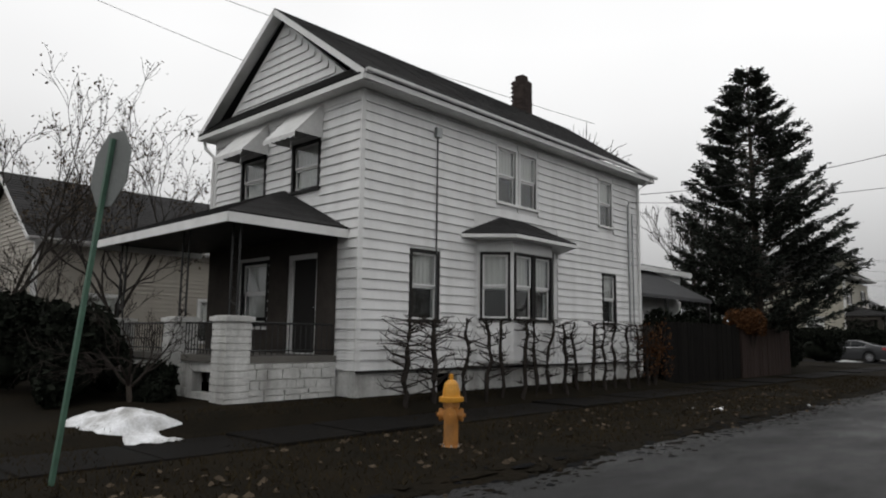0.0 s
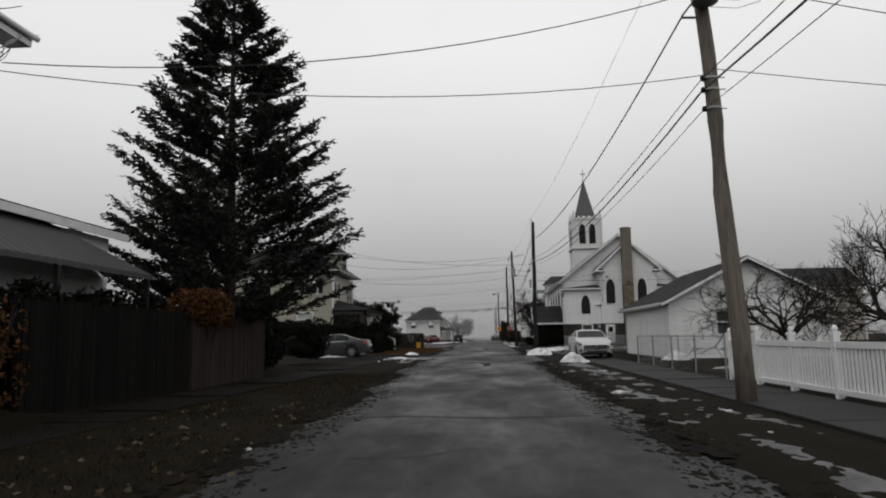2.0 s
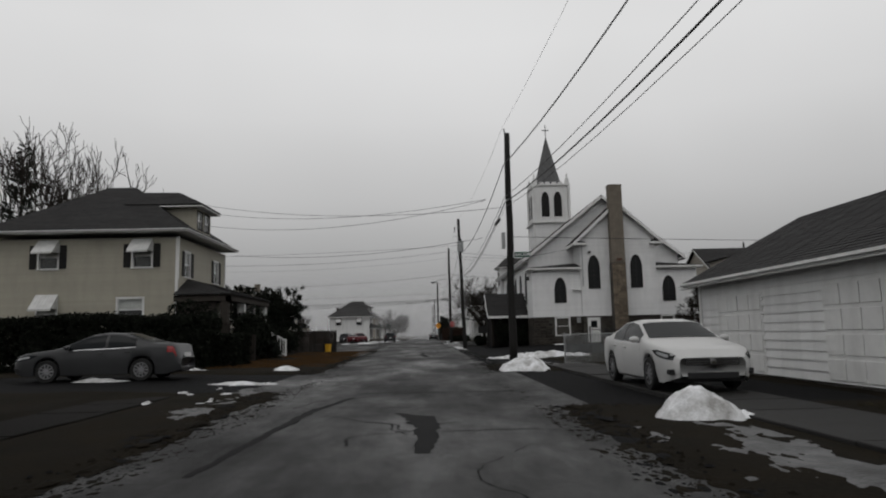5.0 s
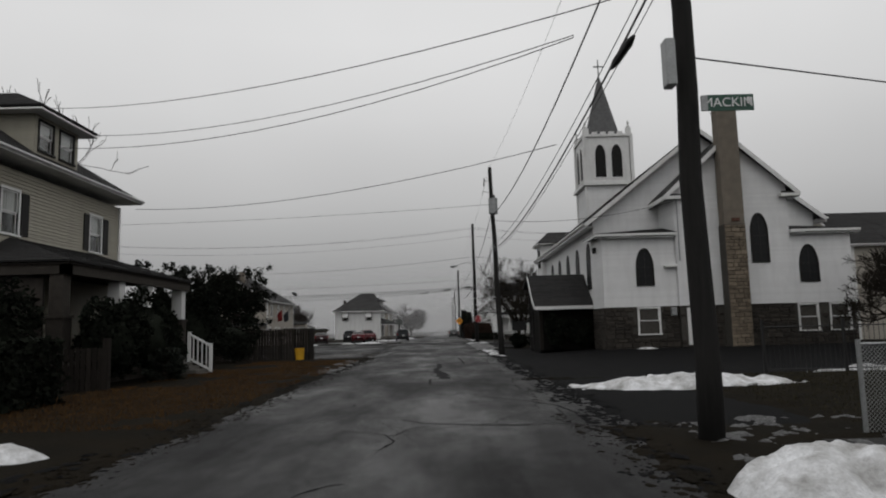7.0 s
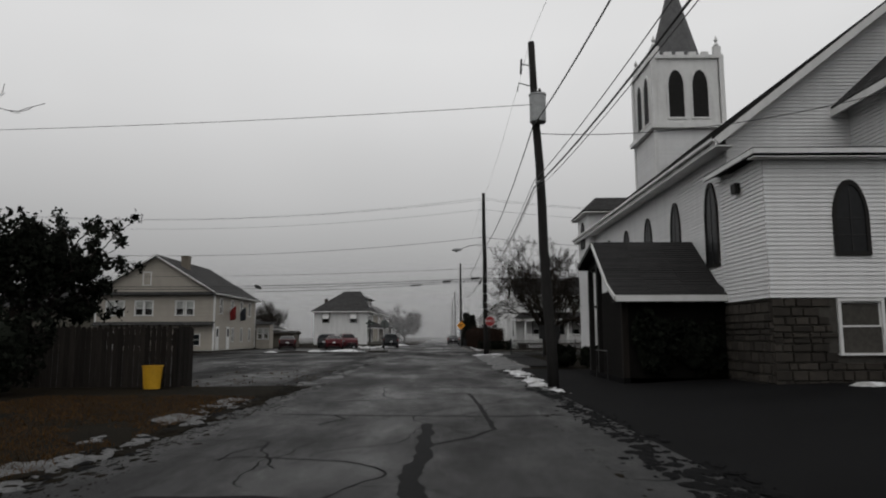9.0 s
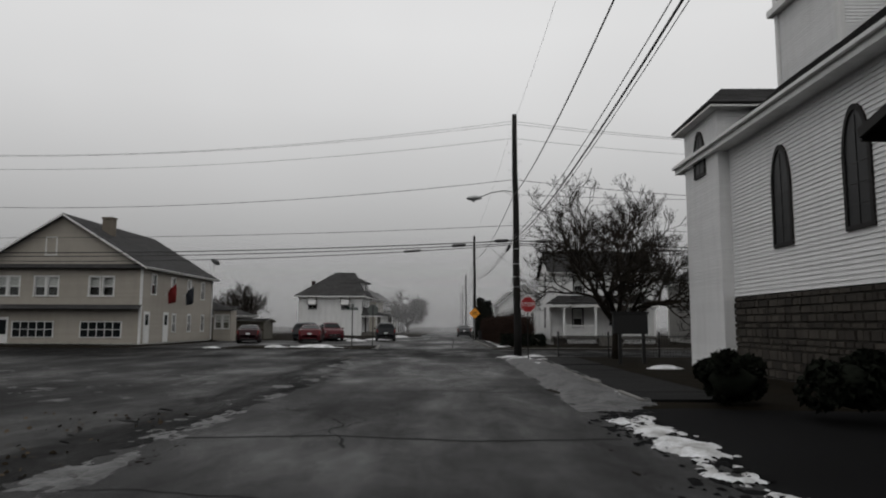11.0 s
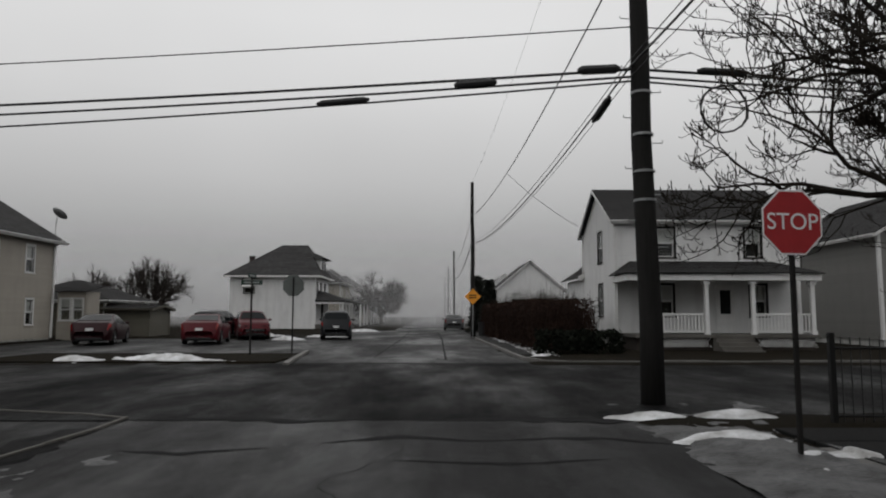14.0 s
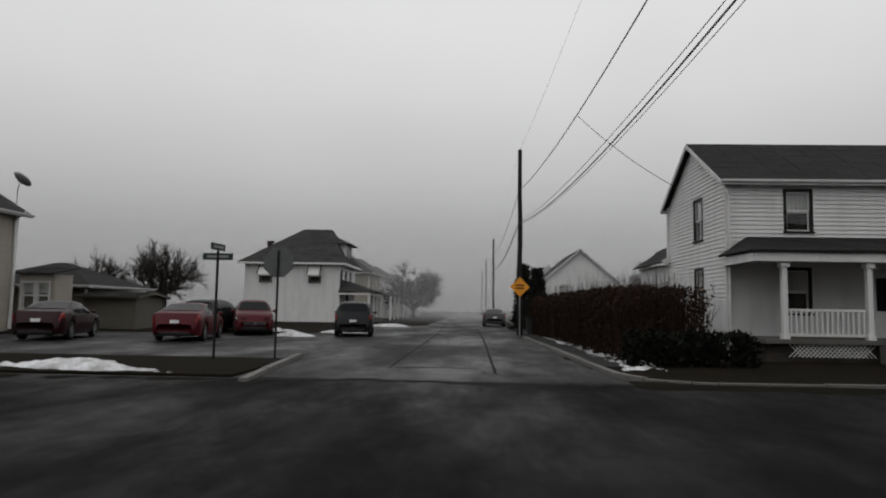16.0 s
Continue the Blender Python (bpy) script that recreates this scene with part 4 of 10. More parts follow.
def gable_house(name, label, X0, X1, Y0, Y1, zf, ze, zr, along, mats, holes, ov=0.3, course=0.12, single=False, roof_mat=None, found=FOUND, category="house", cover=0.5, case=None, shut=None, base=-0.4):
    """A gabled building. along: axis of the ridge. holes: by side 's e n w', lists of (a0, a1, z0, z1)."""
    h = thing(name, (0, 0, 0), label, category)
    frames = {"s": (wall_frame((X0, Y0, 0), (1, 0)), X1 - X0), "e": (wall_frame((X1, Y0, 0), (0, 1)), Y1 - Y0), "n": (wall_frame((X1, Y1, 0), (-1, 0)), X1 - X0), "w": (wall_frame((X0, Y1, 0), (0, -1)), Y1 - Y0)}
    for side, (m, L) in frames.items():
        hol = holes.get(side, [])
        g = (L / 2, zr) if (along == "y") == (side in "sn") else None
        w = wall(h, m, L, zf, ze, hol, mats[0], gable=g)
        siding(w, L, zf, ze, course, [(a - 0.1, b + 0.1, c - 0.08, d + 0.1) for a, b, c, d in hol], g, mats[0], single, 0.032)
        for a, b, c, d in hol:
            window(h, m, a, b, c, d, 0.09, case or mats[1], mats[1], cover, shutters=shut)
    closed_box(h, (X0 + 0.3, X1 - 0.3, Y0 + 0.3, Y1 - 0.3, zf, ze - 0.1))
    part("foundation", box(X0 + 0.03, X1 - 0.03, Y0 + 0.03, Y1 - 0.03, base, zf - 0.005), found, h)
    for x, y in ((X0, Y0), (X1, Y0), (X0, Y1), (X1, Y1)):
        part("corner_board", box(x - 0.07, x + 0.07, y - 0.07, y + 0.07, zf, ze), mats[1], h)
    rm = roof_mat or SHINGLE
    if along == "y":
        mid = (X0 + X1) / 2
        k = (zr - ze) / (mid - X0) * ov
        shingles(h, ((X1 + ov, Y0 - ov, ze - k + 0.1), (X1 + ov, Y1 + ov, ze - k + 0.1), (mid, Y1 + ov, zr + 0.1), (mid, Y0 - ov, zr + 0.1)), 0.18, rm)
        shingles(h, ((X0 - ov, Y1 + ov, ze - k + 0.1), (X0 - ov, Y0 - ov, ze - k + 0.1), (mid, Y0 - ov, zr + 0.1), (mid, Y1 + ov, zr + 0.1)), 0.18, rm)
        for y in (Y0 - ov, Y1 + ov):
            for x in (X0 - ov, X1 + ov):
                strip(h, "rake_board", ((x, y, ze - k + 0.01), (mid, y, zr + 0.01)), (0.05, 0.12), mats[1])
        for x in (X0 - ov, X1 + ov):
            part("fascia", box(x - 0.03, x + 0.03, Y0 - ov, Y1 + ov, ze - k - 0.07, ze - k + 0.05), mats[1], h)
            gutter(h, (x + math.copysign(0.08, x - mid), Y0 - ov, ze - k + 0.04), (x + math.copysign(0.08, x - mid), Y1 + ov, ze - k + 0.04), mats[1], 0.08)
    else:
        mid = (Y0 + Y1) / 2
        k = (zr - ze) / (mid - Y0) * ov
        shingles(h, ((X0 - ov, Y0 - ov, ze - k + 0.1), (X1 + ov, Y0 - ov, ze - k + 0.1), (X1 + ov, mid, zr + 0.1), (X0 - ov, mid, zr + 0.1)), 0.18, rm)
        shingles(h, ((X1 + ov, Y1 + ov, ze - k + 0.1), (X0 - ov, Y1 + ov, ze - k + 0.1), (X0 - ov, mid, zr + 0.1), (X1 + ov, mid, zr + 0.1)), 0.18, rm)
        for x in (X0 - ov, X1 + ov):
            for y in (Y0 - ov, Y1 + ov):
                strip(h, "rake_board", ((x, y, ze - k + 0.01), (x, mid, zr + 0.01)), (0.05, 0.12), mats[1])
        for y in (Y0 - ov, Y1 + ov):
            part("fascia", box(X0 - ov, X1 + ov, y - 0.03, y + 0.03, ze - k - 0.07, ze - k + 0.05), mats[1], h)
            gutter(h, (X0 - ov, y + math.copysign(0.08, y - mid), ze - k + 0.04), (X1 + ov, y + math.copysign(0.08, y - mid), ze - k + 0.04), mats[1], 0.08)
    return h, frames


def garage():
    X0, X1, Y0, Y1 = 7.85, 15.1, 45.3, 55.4
    h, fr = gable_house("garage", "low white clapboard garage with dark gabled roof", X0, X1, Y0, Y1, 0.1, 2.85, 4.75, "y", (SIDING, TRIM), {"s": [(2.15, 3.7, 1.2, 2.3)]}, 0.4, 0.22, True, found=CONCRETE, category="garage", cover=0.0)
    m, L = fr["w"]
    for a in (1.2, 6.6):
        d = part("garage_door", box(a, a + 2.7, -0.03, 0.02, 0.1, 2.25), TRIM, h, "white panelled garage door", m)
        for i in range(4):
            for j in range(4):
                part("door_panel", box(a + 0.08 + j * 0.66, a + 0.64 + j * 0.66, -0.05, -0.03, 0.16 + i * 0.53, 0.6 + i * 0.53, bevel=0.008), TRIM, d)
    d = part("side_door", box(9.2, 10.0, -0.03, 0.02, 0.12, 2.1), TRIM, h, "white side door", m)
    part("door_knob", tubes([([(9.9, -0.08, 1.05), (9.9, -0.03, 1.05)], 0.03)], 8), CHROME, d)
    part("mullion", box(2.88, 2.97, -0.02, 0.1, 1.2, 2.3), TRIM, h, "", fr["s"][0])


garage()


def hip_roof(h, X0, X1, Y0, Y1, ze, zr, ov, mat_, along="x", trim=None):
    """Hip roof whose ridge runs along an axis; a pyramid when the plan is square."""
    a, b, c, d = X0 - ov, X1 + ov, Y0 - ov, Y1 + ov
    if along == "x":
        half = (d - c) / 2 * 0.97
        r0, r1 = (a + half, (c + d) / 2, zr), (b - half, (c + d) / 2, zr)
        shingles(h, ((a, c, ze), (b, c, ze), r1, r0), 0.18, mat_)
        shingles(h, ((b, d, ze), (a, d, ze), r0, r1), 0.18, mat_)
        shingles(h, ((b, c, ze), (b, d, ze), r1, r1), 0.18, mat_)
        shingles(h, ((a, d, ze), (a, c, ze), r0, r0), 0.18, mat_)
    else:
        half = (b - a) / 2 * 0.97
        r0, r1 = ((a + b) / 2, c + half, zr), ((a + b) / 2, d - half, zr)
        shingles(h, ((b, c, ze), (b, d, ze), r1, r0), 0.18, mat_)
        shingles(h, ((a, d, ze), (a, c, ze), r0, r1), 0.18, mat_)
        shingles(h, ((a, c, ze), (b, c, ze), r0, r0), 0.18, mat_)
        shingles(h, ((b, d, ze), (a, d, ze), r1, r1), 0.18, mat_)
    part("soffit", box(a + 0.02, b - 0.02, c + 0.02, d - 0.02, ze - 0.12, ze - 0.07), trim or TRIM, h)
    for r in ((a, b, c - 0.02, c + 0.02), (a, b, d - 0.02, d + 0.02), (a - 0.02, a + 0.02, c, d), (b - 0.02, b + 0.02, c, d)):
        part("fascia", box(*r, ze - 0.14, ze - 0.02), trim or TRIM, h)
    gutter(h, (a, c - 0.07, ze - 0.04), (b, c - 0.07, ze - 0.04), trim or TRIM, 0.08)
    gutter(h, (b + 0.07, c, ze - 0.04), (b + 0.07, d, ze - 0.04), trim or TRIM, 0.08)


def box_house(name, label, X0, X1, Y0, Y1, zf, ze, mats, holes, course=0.12, cover=0.5, case=None, shut=None, found=FOUND):
    h = thing(name, (0, 0, 0), label, "house")
    frames = {"s": (wall_frame((X0, Y0, 0), (1, 0)), X1 - X0), "e": (wall_frame((X1, Y0, 0), (0, 1)), Y1 - Y0), "n": (wall_frame((X1, Y1, 0), (-1, 0)), X1 - X0), "w": (wall_frame((X0, Y1, 0), (0, -1)), Y1 - Y0)}
    for side, (m, L) in frames.items():
        hol = holes.get(side, [])
        w = wall(h, m, L, zf, ze, hol, mats[0])
        siding(w, L, zf, ze, course, [(a - 0.1, b + 0.1, c - 0.08, d + 0.1) for a, b, c, d in hol], None, mats[0], False, 0.032)
        for a, b, c, d in hol:
            window(h, m, a, b, c, d, 0.09, case or mats[1], mats[1], cover, shutters=shut)
    closed_box(h, (X0 + 0.3, X1 - 0.3, Y0 + 0.3, Y1 - 0.3, zf, ze - 0.1))
    part("foundation", box(X0 + 0.03, X1 - 0.03, Y0 + 0.03, Y1 - 0.03, -0.6, zf - 0.005), found, h)
    for x, y in ((X0, Y0), (X1, Y0), (X0, Y1), (X1, Y1)):
        part("corner_board", box(x - 0.06, x + 0.06, y - 0.06, y + 0.06, zf, ze), mats[1], h)
    return h, frames


def yellow_house():
    X0, X1, Y0, Y1 = -24.5, -14.45, 71.7, 80.5
    hs = [(2.57, 3.57, 5.3, 6.6), (7.65, 8.65, 5.3, 6.6), (6.9, 8.25, 2.4, 3.6), (2.6, 3.6, 2.1, 3.6)]
    he = [(1.2, 2.05, 4.85, 6.25), (6.5, 7.35, 4.85, 6.25)]
    h, fr = box_house("yellow_house", "cream clapboard two-storey house with hipped roof and dark shutters", X0, X1, Y0, Y1, 0.9, 6.95, (SIDING_Y, TRIM), {"s": hs, "e": he}, 0.12, 0.5, None, None)
    for a, b, c, d in hs[:2]:
        for s0 in (a - 0.5, b + 0.12):
            part("shutter", box(s0, s0 + 0.38, -0.06, -0.02, c, d), DARKTRIM, h, "dark louvred shutter", fr["s"][0])
        awning(h, fr["s"][0], a - 0.06, b + 0.06, d + 0.28, d - 0.42, 0.75)
    for a, b, c, d in he:
        for s0 in (a - 0.5, b + 0.12):
            part("shutter", box(s0, s0 + 0.38, -0.06, -0.02, c, d), DARKTRIM, h, "dark louvred shutter", fr["e"][0])
    awning(h, fr["s"][0], 2.5, 3.7, 3.9, 3.1, 0.75)
    hip_roof(h, X0, X1, Y0, Y1, 7.32, 10.75, 0.68, SHINGLE, "x")
    # dormer to the street
    dy0, dy1, dx1, zt = 74.2, 76.85, -14.3, 9.08
    m = wall_frame((dx1, dy0, 0), (0, 1))
    hol = [(0.25, 1.05, 7.85, 8.85), (1.5, 2.35, 7.85, 8.85)]
    w = wall(h, m, dy1 - dy0, 7.3, zt, hol, SIDING_Y, 0.1, name="dormer_wall")
    siding(w, dy1 - dy0, 7.3, zt, 0.12, [(a - 0.1, b + 0.1, c - 0.08, d + 0.1) for a, b, c, d in hol], None, SIDING_Y, False)
    for a in hol:
        window(h, m, *a, 0.08, DARKTRIM, TRIM, 0.4)
    for y, u in ((dy0, 1), (dy1, -1)):
        mm = wall_frame((dx1 - 3.0 if u > 0 else dx1, y, 0), (u, 0))
        w = wall(h, mm, 3.0, 7.6, zt, [], SIDING_Y, 0.1, name="dormer_wall")
        siding(w, 3.0, 7.6, zt, 0.12, [], None, SIDING_Y, False)
    ex, ey0, ey1 = dx1 + 0.5, dy0 - 0.5, dy1 + 0.5
    t0, t1 = (dx1 - 1.5, (dy0 + dy1) / 2, 10.25), (dx1 - 4.4, (dy0 + dy1) / 2, 10.3)
    shingles(h, ((ex, ey0, 9.2), (ex, ey1, 9.2), t0, t0), 0.18)
    shingles(h, ((ex - 4.5, ey0, 9.2), (ex, ey0, 9.2), t0, t1), 0.18)
    shingles(h, ((ex, ey1, 9.2), (ex - 4.5, ey1, 9.2), t1, t0), 0.18)
    part("dormer_soffit", box(ex - 4.4, ex - 0.01, ey0 + 0.01, ey1 - 0.01, 9.04, 9.1), TRIM, h)
    # porch to the street
    px1, py0, py1 = -11.3, 71.2, 80.6
    zr = 3.75
    t0, t1 = (X1 + 0.02, py0 + 2.2, 4.75), (X1 + 0.02, py1 - 2.2, 4.75)
    shingles(h, ((px1, py0, zr), (px1, py1, zr), t1, t0), 0.16, name="porch_roof")
    shingles(h, ((X1 + 0.02, py0, zr), (px1, py0, zr), t0, t0), 0.16, name="porch_roof")
    shingles(h, ((px1, py1, zr), (X1 + 0.02, py1, zr), t1, t1), 0.16, name="porch_roof")
    # Ceiling and beams coloured dark to hold the porch's shade.
    part("porch_ceiling", box(X1 + 0.02, px1 - 0.05, py0 + 0.05, py1 - 0.05, zr - 0.12, zr - 0.07), FENCEWOOD, h)
    part("porch_beam", box(px1 - 0.35, px1 - 0.1, py0 + 0.1, py1 - 0.1, zr - 0.4, zr - 0.12), STONE, h)
    part("porch_beam", box(X1, px1 - 0.1, py0 + 0.1, py0 + 0.35, zr - 0.4, zr - 0.12), STONE, h)
    part("porch_floor", box(X1, px1 - 0.2, py0 + 0.2, py1 - 0.2, 0.75, 0.9), CONCRETE, h)
    part("porch_base", box(X1, px1 - 0.3, py0 + 0.3, py1 - 0.3, -0.4, 0.74), STONE, h)
    for y in (py0 + 0.35, (py0 + py1) / 2 - 1.0, (py0 + py1) / 2 + 1.2, py1 - 0.35):
        bm = bmesh.new()
        bx(bm, -0.24, 0.24, -0.24, 0.24, 0.9, 2.1)
        bx(bm, -0.28, 0.28, -0.28, 0.28, 2.1, 2.18)
        part("porch_pier", bm, STONE, h, "", pose(px1 - 0.45, y, 0))
        bm = bmesh.new()
        prism(bm, [(-0.2, -0.2), (0.2, -0.2), (0.2, 0.2), (-0.2, 0.2)], "z", 2.18, zr - 0.4)
        part("porch_column", bm, TRIM if y > 73 else STONE, h, "", pose(px1 - 0.45, y, 0))
    # Added dark panel standing for the shade inside the porch.
    part("porch_screen", box(X1 + 0.05, X1 + 2.2, py0 + 0.36, py0 + 0.44, 0.9, zr - 0.41), PORCH_DARK, h)
    for i in range(6):
        part("porch_step", box(px1 - 0.25 + i * 0.28, px1 + 0.05 + i * 0.28, 77.9, 79.05, -0.2, 0.75 - i * 0.13), CONCRETE, h)
    part("downspout", tubes([([(X1 + 0.1, Y0 - 0.06, 7.0), (X1 + 0.1, Y0 - 0.06, 4.6)], 0.045)], 8), TRIM, h)
    return h


yellow_house()


def pointed(a0, a1, c0, c1, n=6):
    """Outline of a lancet window."""
    w = a1 - a0
    spring = c1 - w * 1.0
    mid = (a0 + a1) / 2
    right = [(a1 - (a1 - mid) * (i / n) ** 1.6, spring + (c1 - spring) * math.sin(math.pi / 2 * (i / n))) for i in range(n + 1)]
    left = [(2 * mid - x, z) for x, z in right[:-1]]
    return [(a0, c0), (a1, c0)] + right + left[::-1]


def lancet(house, m, a0, a1, c0, c1, name="lancet_window", louvre=False):
    """A pointed window: raised frame, recessed dark leaded pane with bars."""
    outer, inner = pointed(a0 - 0.1, a1 + 0.1, c0 - 0.1, c1 + 0.14), pointed(a0, a1, c0, c1)
    bm = bmesh.new()
    oa = [bm.verts.new((x, -0.075, z)) for x, z in outer]
    ia = [bm.verts.new((x, -0.075, z)) for x, z in inner]
    ob = [bm.verts.new((x, 0.0, z)) for x, z in outer]
    ib = [bm.verts.new((x, 0.0, z)) for x, z in inner]
    k = len(oa)
    for i in range(k):
        j = (i + 1) % k
        bm.faces.new((oa[i], oa[j], ia[j], ia[i]))
        bm.faces.new((oa[j], oa[i], ob[i], ob[j]))
        bm.faces.new((ia[i], ia[j], ib[j], ib[i]))
    w = part(name, bm, TRIM if louvre else DARKTRIM, house, "", m)
    bm = bmesh.new()
    prism(bm, inner, "y", -0.045, -0.038)
    part("leaded_pane", bm, LEADED if not louvre else DARKTRIM, w)
    bm = bmesh.new()
    mid = (a0 + a1) / 2
    if louvre:
        z = c0 + 0.1
        while z < c1 - 0.5:
            bx(bm, a0 + 0.02, a1 - 0.02, -0.066, -0.045, z, z + 0.07)
            z += 0.16
    else:
        bx(bm, mid - 0.015, mid + 0.015, -0.06, -0.045, c0, c1 - 0.1)
        z = c0 + 0.45
        while z < c1 - (a1 - a0):
            bx(bm, a0, a1, -0.056, -0.045, z - 0.012, z + 0.012)
            z += 0.45
    part("glazing_bar", bm, IRON if not louvre else DARKTRIM, w)
    return w


def church():
    h = thing("church", (0, 0, 0), "white clapboard church with stone basement and belfry spire", "church")
    NX0, NX1, Y0, Y1 = 7.85, 20.55, 91.1, 112.5   # nave
    ZS = 2.42                                    # top of the stone basement
    mid = 14.2
    ZE, ZR = 7.62, 12.55
    ms = wall_frame((NX0, Y0, 0), (1, 0))
    mw = wall_frame((NX0, Y1, 0), (0, -1))
    me = wall_frame((NX1, Y0, 0), (0, 1))
    mn = wall_frame((NX1, Y1, 0), (-1, 0))
    for m, L, g in ((ms, NX1 - NX0, (mid - NX0, ZR - 0.1)), (mw, Y1 - Y0, None), (me, Y1 - Y0, None), (mn, NX1 - NX0, (NX1 - mid, ZR - 0.1))):
        w = wall(h, m, L, ZS, ZE, [], SIDING_CH, gable=g)
        siding(w, L, ZS, ZE, 0.115, [], g, SIDING_CH, False, 0.028)
    k = (ZR - ZE) / (mid - NX0)
    ov = 0.5
    shingles(h, ((NX0 - ov, Y1 + ov, ZE - k * ov + 0.12), (NX0 - ov, Y0 - ov, ZE - k * ov + 0.12), (mid, Y0 - ov, ZR + 0.12), (mid, Y1 + ov, ZR + 0.12)), 0.18, SHINGLE_G)
    shingles(h, ((NX1 + ov, Y0 - ov, ZE - k * ov + 0.12), (NX1 + ov, Y1 + ov, ZE - k * ov + 0.12), (mid, Y1 + ov, ZR + 0.12), (mid, Y0 - ov, ZR + 0.12)), 0.18, SHINGLE_G)
    zo = ZE - k * ov
    for x in (NX0 - ov, NX1 + ov):
        strip(h, "rake_board", ((x, Y0 - ov, zo - 0.03), (mid, Y0 - ov, ZR - 0.03)), (0.06, 0.22), TRIM)
        part("fascia", box(x - 0.03, x + 0.03, Y0 - ov, Y1 + ov, zo - 0.2, zo + 0.06), TRIM, h)
        gutter(h, (x + math.copysign(0.09, x - mid), Y0 - ov, zo + 0.02), (x + math.copysign(0.09, x - mid), Y1 + ov, zo + 0.02))
        part("eave_soffit", box(min(x, NX0 if x < mid else NX1), max(x, NX0 if x < mid else NX1), Y0 - ov, Y1 + ov, zo - 0.19, zo - 0.15), TRIM, h)
    # chancel with its own lower gable
    CX0, CX1, CY0 = 11.68, 17.76, 88.45
    cm = (CX0 + CX1) / 2
    CE, CR = 8.75, 11.5
    mc = wall_frame((CX0, CY0, 0), (1, 0))
    for m, L, g in ((mc, CX1 - CX0, (cm - CX0, CR - 0.1)), (wall_frame((CX0, Y0, 0), (0, -1)), Y0 - CY0, None), (wall_frame((CX1, CY0, 0), (0, 1)), Y0 - CY0, None)):
        w = wall(h, m, L, ZS, CE, [], SIDING_CH, gable=g, name="chancel_wall")
        siding(w, L, ZS, CE, 0.115, [], g, SIDING_CH, False, 0.028)
    kc = (CR - CE) / (cm - CX0)
    co = 0.55
    zc = CE - kc * co
    shingles(h, ((CX0 - co, Y0 + 1.6, zc + 0.12), (CX0 - co, CY0 - 0.4, zc + 0.12), (cm, CY0 - 0.4, CR + 0.12), (cm, Y0 + 1.6, CR + 0.12)), 0.18, SHINGLE_G)
    shingles(h, ((CX1 + co, CY0 - 0.4, zc + 0.12), (CX1 + co, Y0 + 1.6, zc + 0.12), (cm, Y0 + 1.6, CR + 0.12), (cm, CY0 - 0.4, CR + 0.12)), 0.18, SHINGLE_G)
    for x, s in ((CX0 - co, 1), (CX1 + co, -1)):
        strip(h, "rake_board", ((x, CY0 - 0.4, zc - 0.03), (cm, CY0 - 0.4, CR - 0.03)), (0.06, 0.22), TRIM)
        part("eave_return", box(min(x, x + s * 1.0), max(x, x + s * 1.0), CY0 - 0.42, CY0 + 0.0, zc - 0.14, zc + 0.02), TRIM, h)
        soup("return_roof", [(x, CY0 - 0.42, zc + 0.02), (x + s * 1.0, CY0 - 0.42, zc + 0.02), (x + s * 0.8, CY0 - 0.02, zc + 0.2), (x, CY0 - 0.02, zc + 0.2)], [(0, 1, 2, 3)], SHINGLE_G, h)
        part("fascia", box(x - 0.03, x + 0.03, CY0 - 0.4, Y0, zc - 0.16, zc + 0.06), TRIM, h)
    for a in ((0.66, 1.42), (4.09, 4.85)):
        lancet(h, mc, a[0], a[1], 4.7, 7.15)
    # side wings (sacristies) with shed roofs
    for wx0, wx1 in ((7.74, 11.68), (17.76, 21.1)):
        m = wall_frame((wx0, CY0 + 0.2, 0), (1, 0))
        WE = 6.22
        for mm, L in ((m, wx1 - wx0), (wall_frame((wx0, 91.5, 0), (0, -1)), 91.5 - CY0 - 0.2), (wall_frame((wx1, CY0 + 0.2, 0), (0, 1)), Y0 - CY0 - 0.2)):
            w = wall(h, mm, L, ZS, WE, [], SIDING_CH, name="wing_wall")
            siding(w, L, ZS, WE, 0.115, [], None, SIDING_CH, False, 0.028)
            part("stone_base", box(0.02, L - 0.02, 0.03, 0.3, -0.3, ZS - 0.004), MORTAR, h, "", mm)
        e = 0.4
        if wx0 < 9:
            a, b, c, d = (wx0 - e, CY0 + 0.2 - e, 6.35), (wx1 - 0.02, CY0 + 0.2 - e, 6.35), (wx0 - e, 91.7, 6.35), (wx1, Y0 - 0.02, 6.35)
            t = (wx1 - 0.02, CY0 + 2.0, 6.85)
            t2 = (wx1 - 0.02, 91.7, 6.85)
            shingles(h, (a, b, t, t), 0.18, SHINGLE_G, name="wing_roof")
            shingles(h, (c, a, t, t2), 0.18, SHINGLE_G, name="wing_roof")
            lx = wx0
            part("fascia", box(wx0 - e - 0.02, wx0 - e + 0.03, CY0 + 0.2 - e, 91.7, 6.2, 6.33), TRIM, h)
        else:
            a, b, d = (wx0 + 0.02, CY0 + 0.2 - e, 6.35), (wx1 + e, CY0 + 0.2 - e, 6.35), (wx1 + e, Y0, 6.35)
            t = (wx0 + 0.02, CY0 + 2.0, 6.85)
            shingles(h, (a, b, t, t), 0.18, SHINGLE_G, name="wing_roof")
            shingles(h, (b, d, t, t), 0.18, SHINGLE_G, name="wing_roof")
            part("fascia", box(wx1 + e - 0.03, wx1 + e + 0.02, CY0 + 0.2 - e, Y0, 6.2, 6.33), TRIM, h)
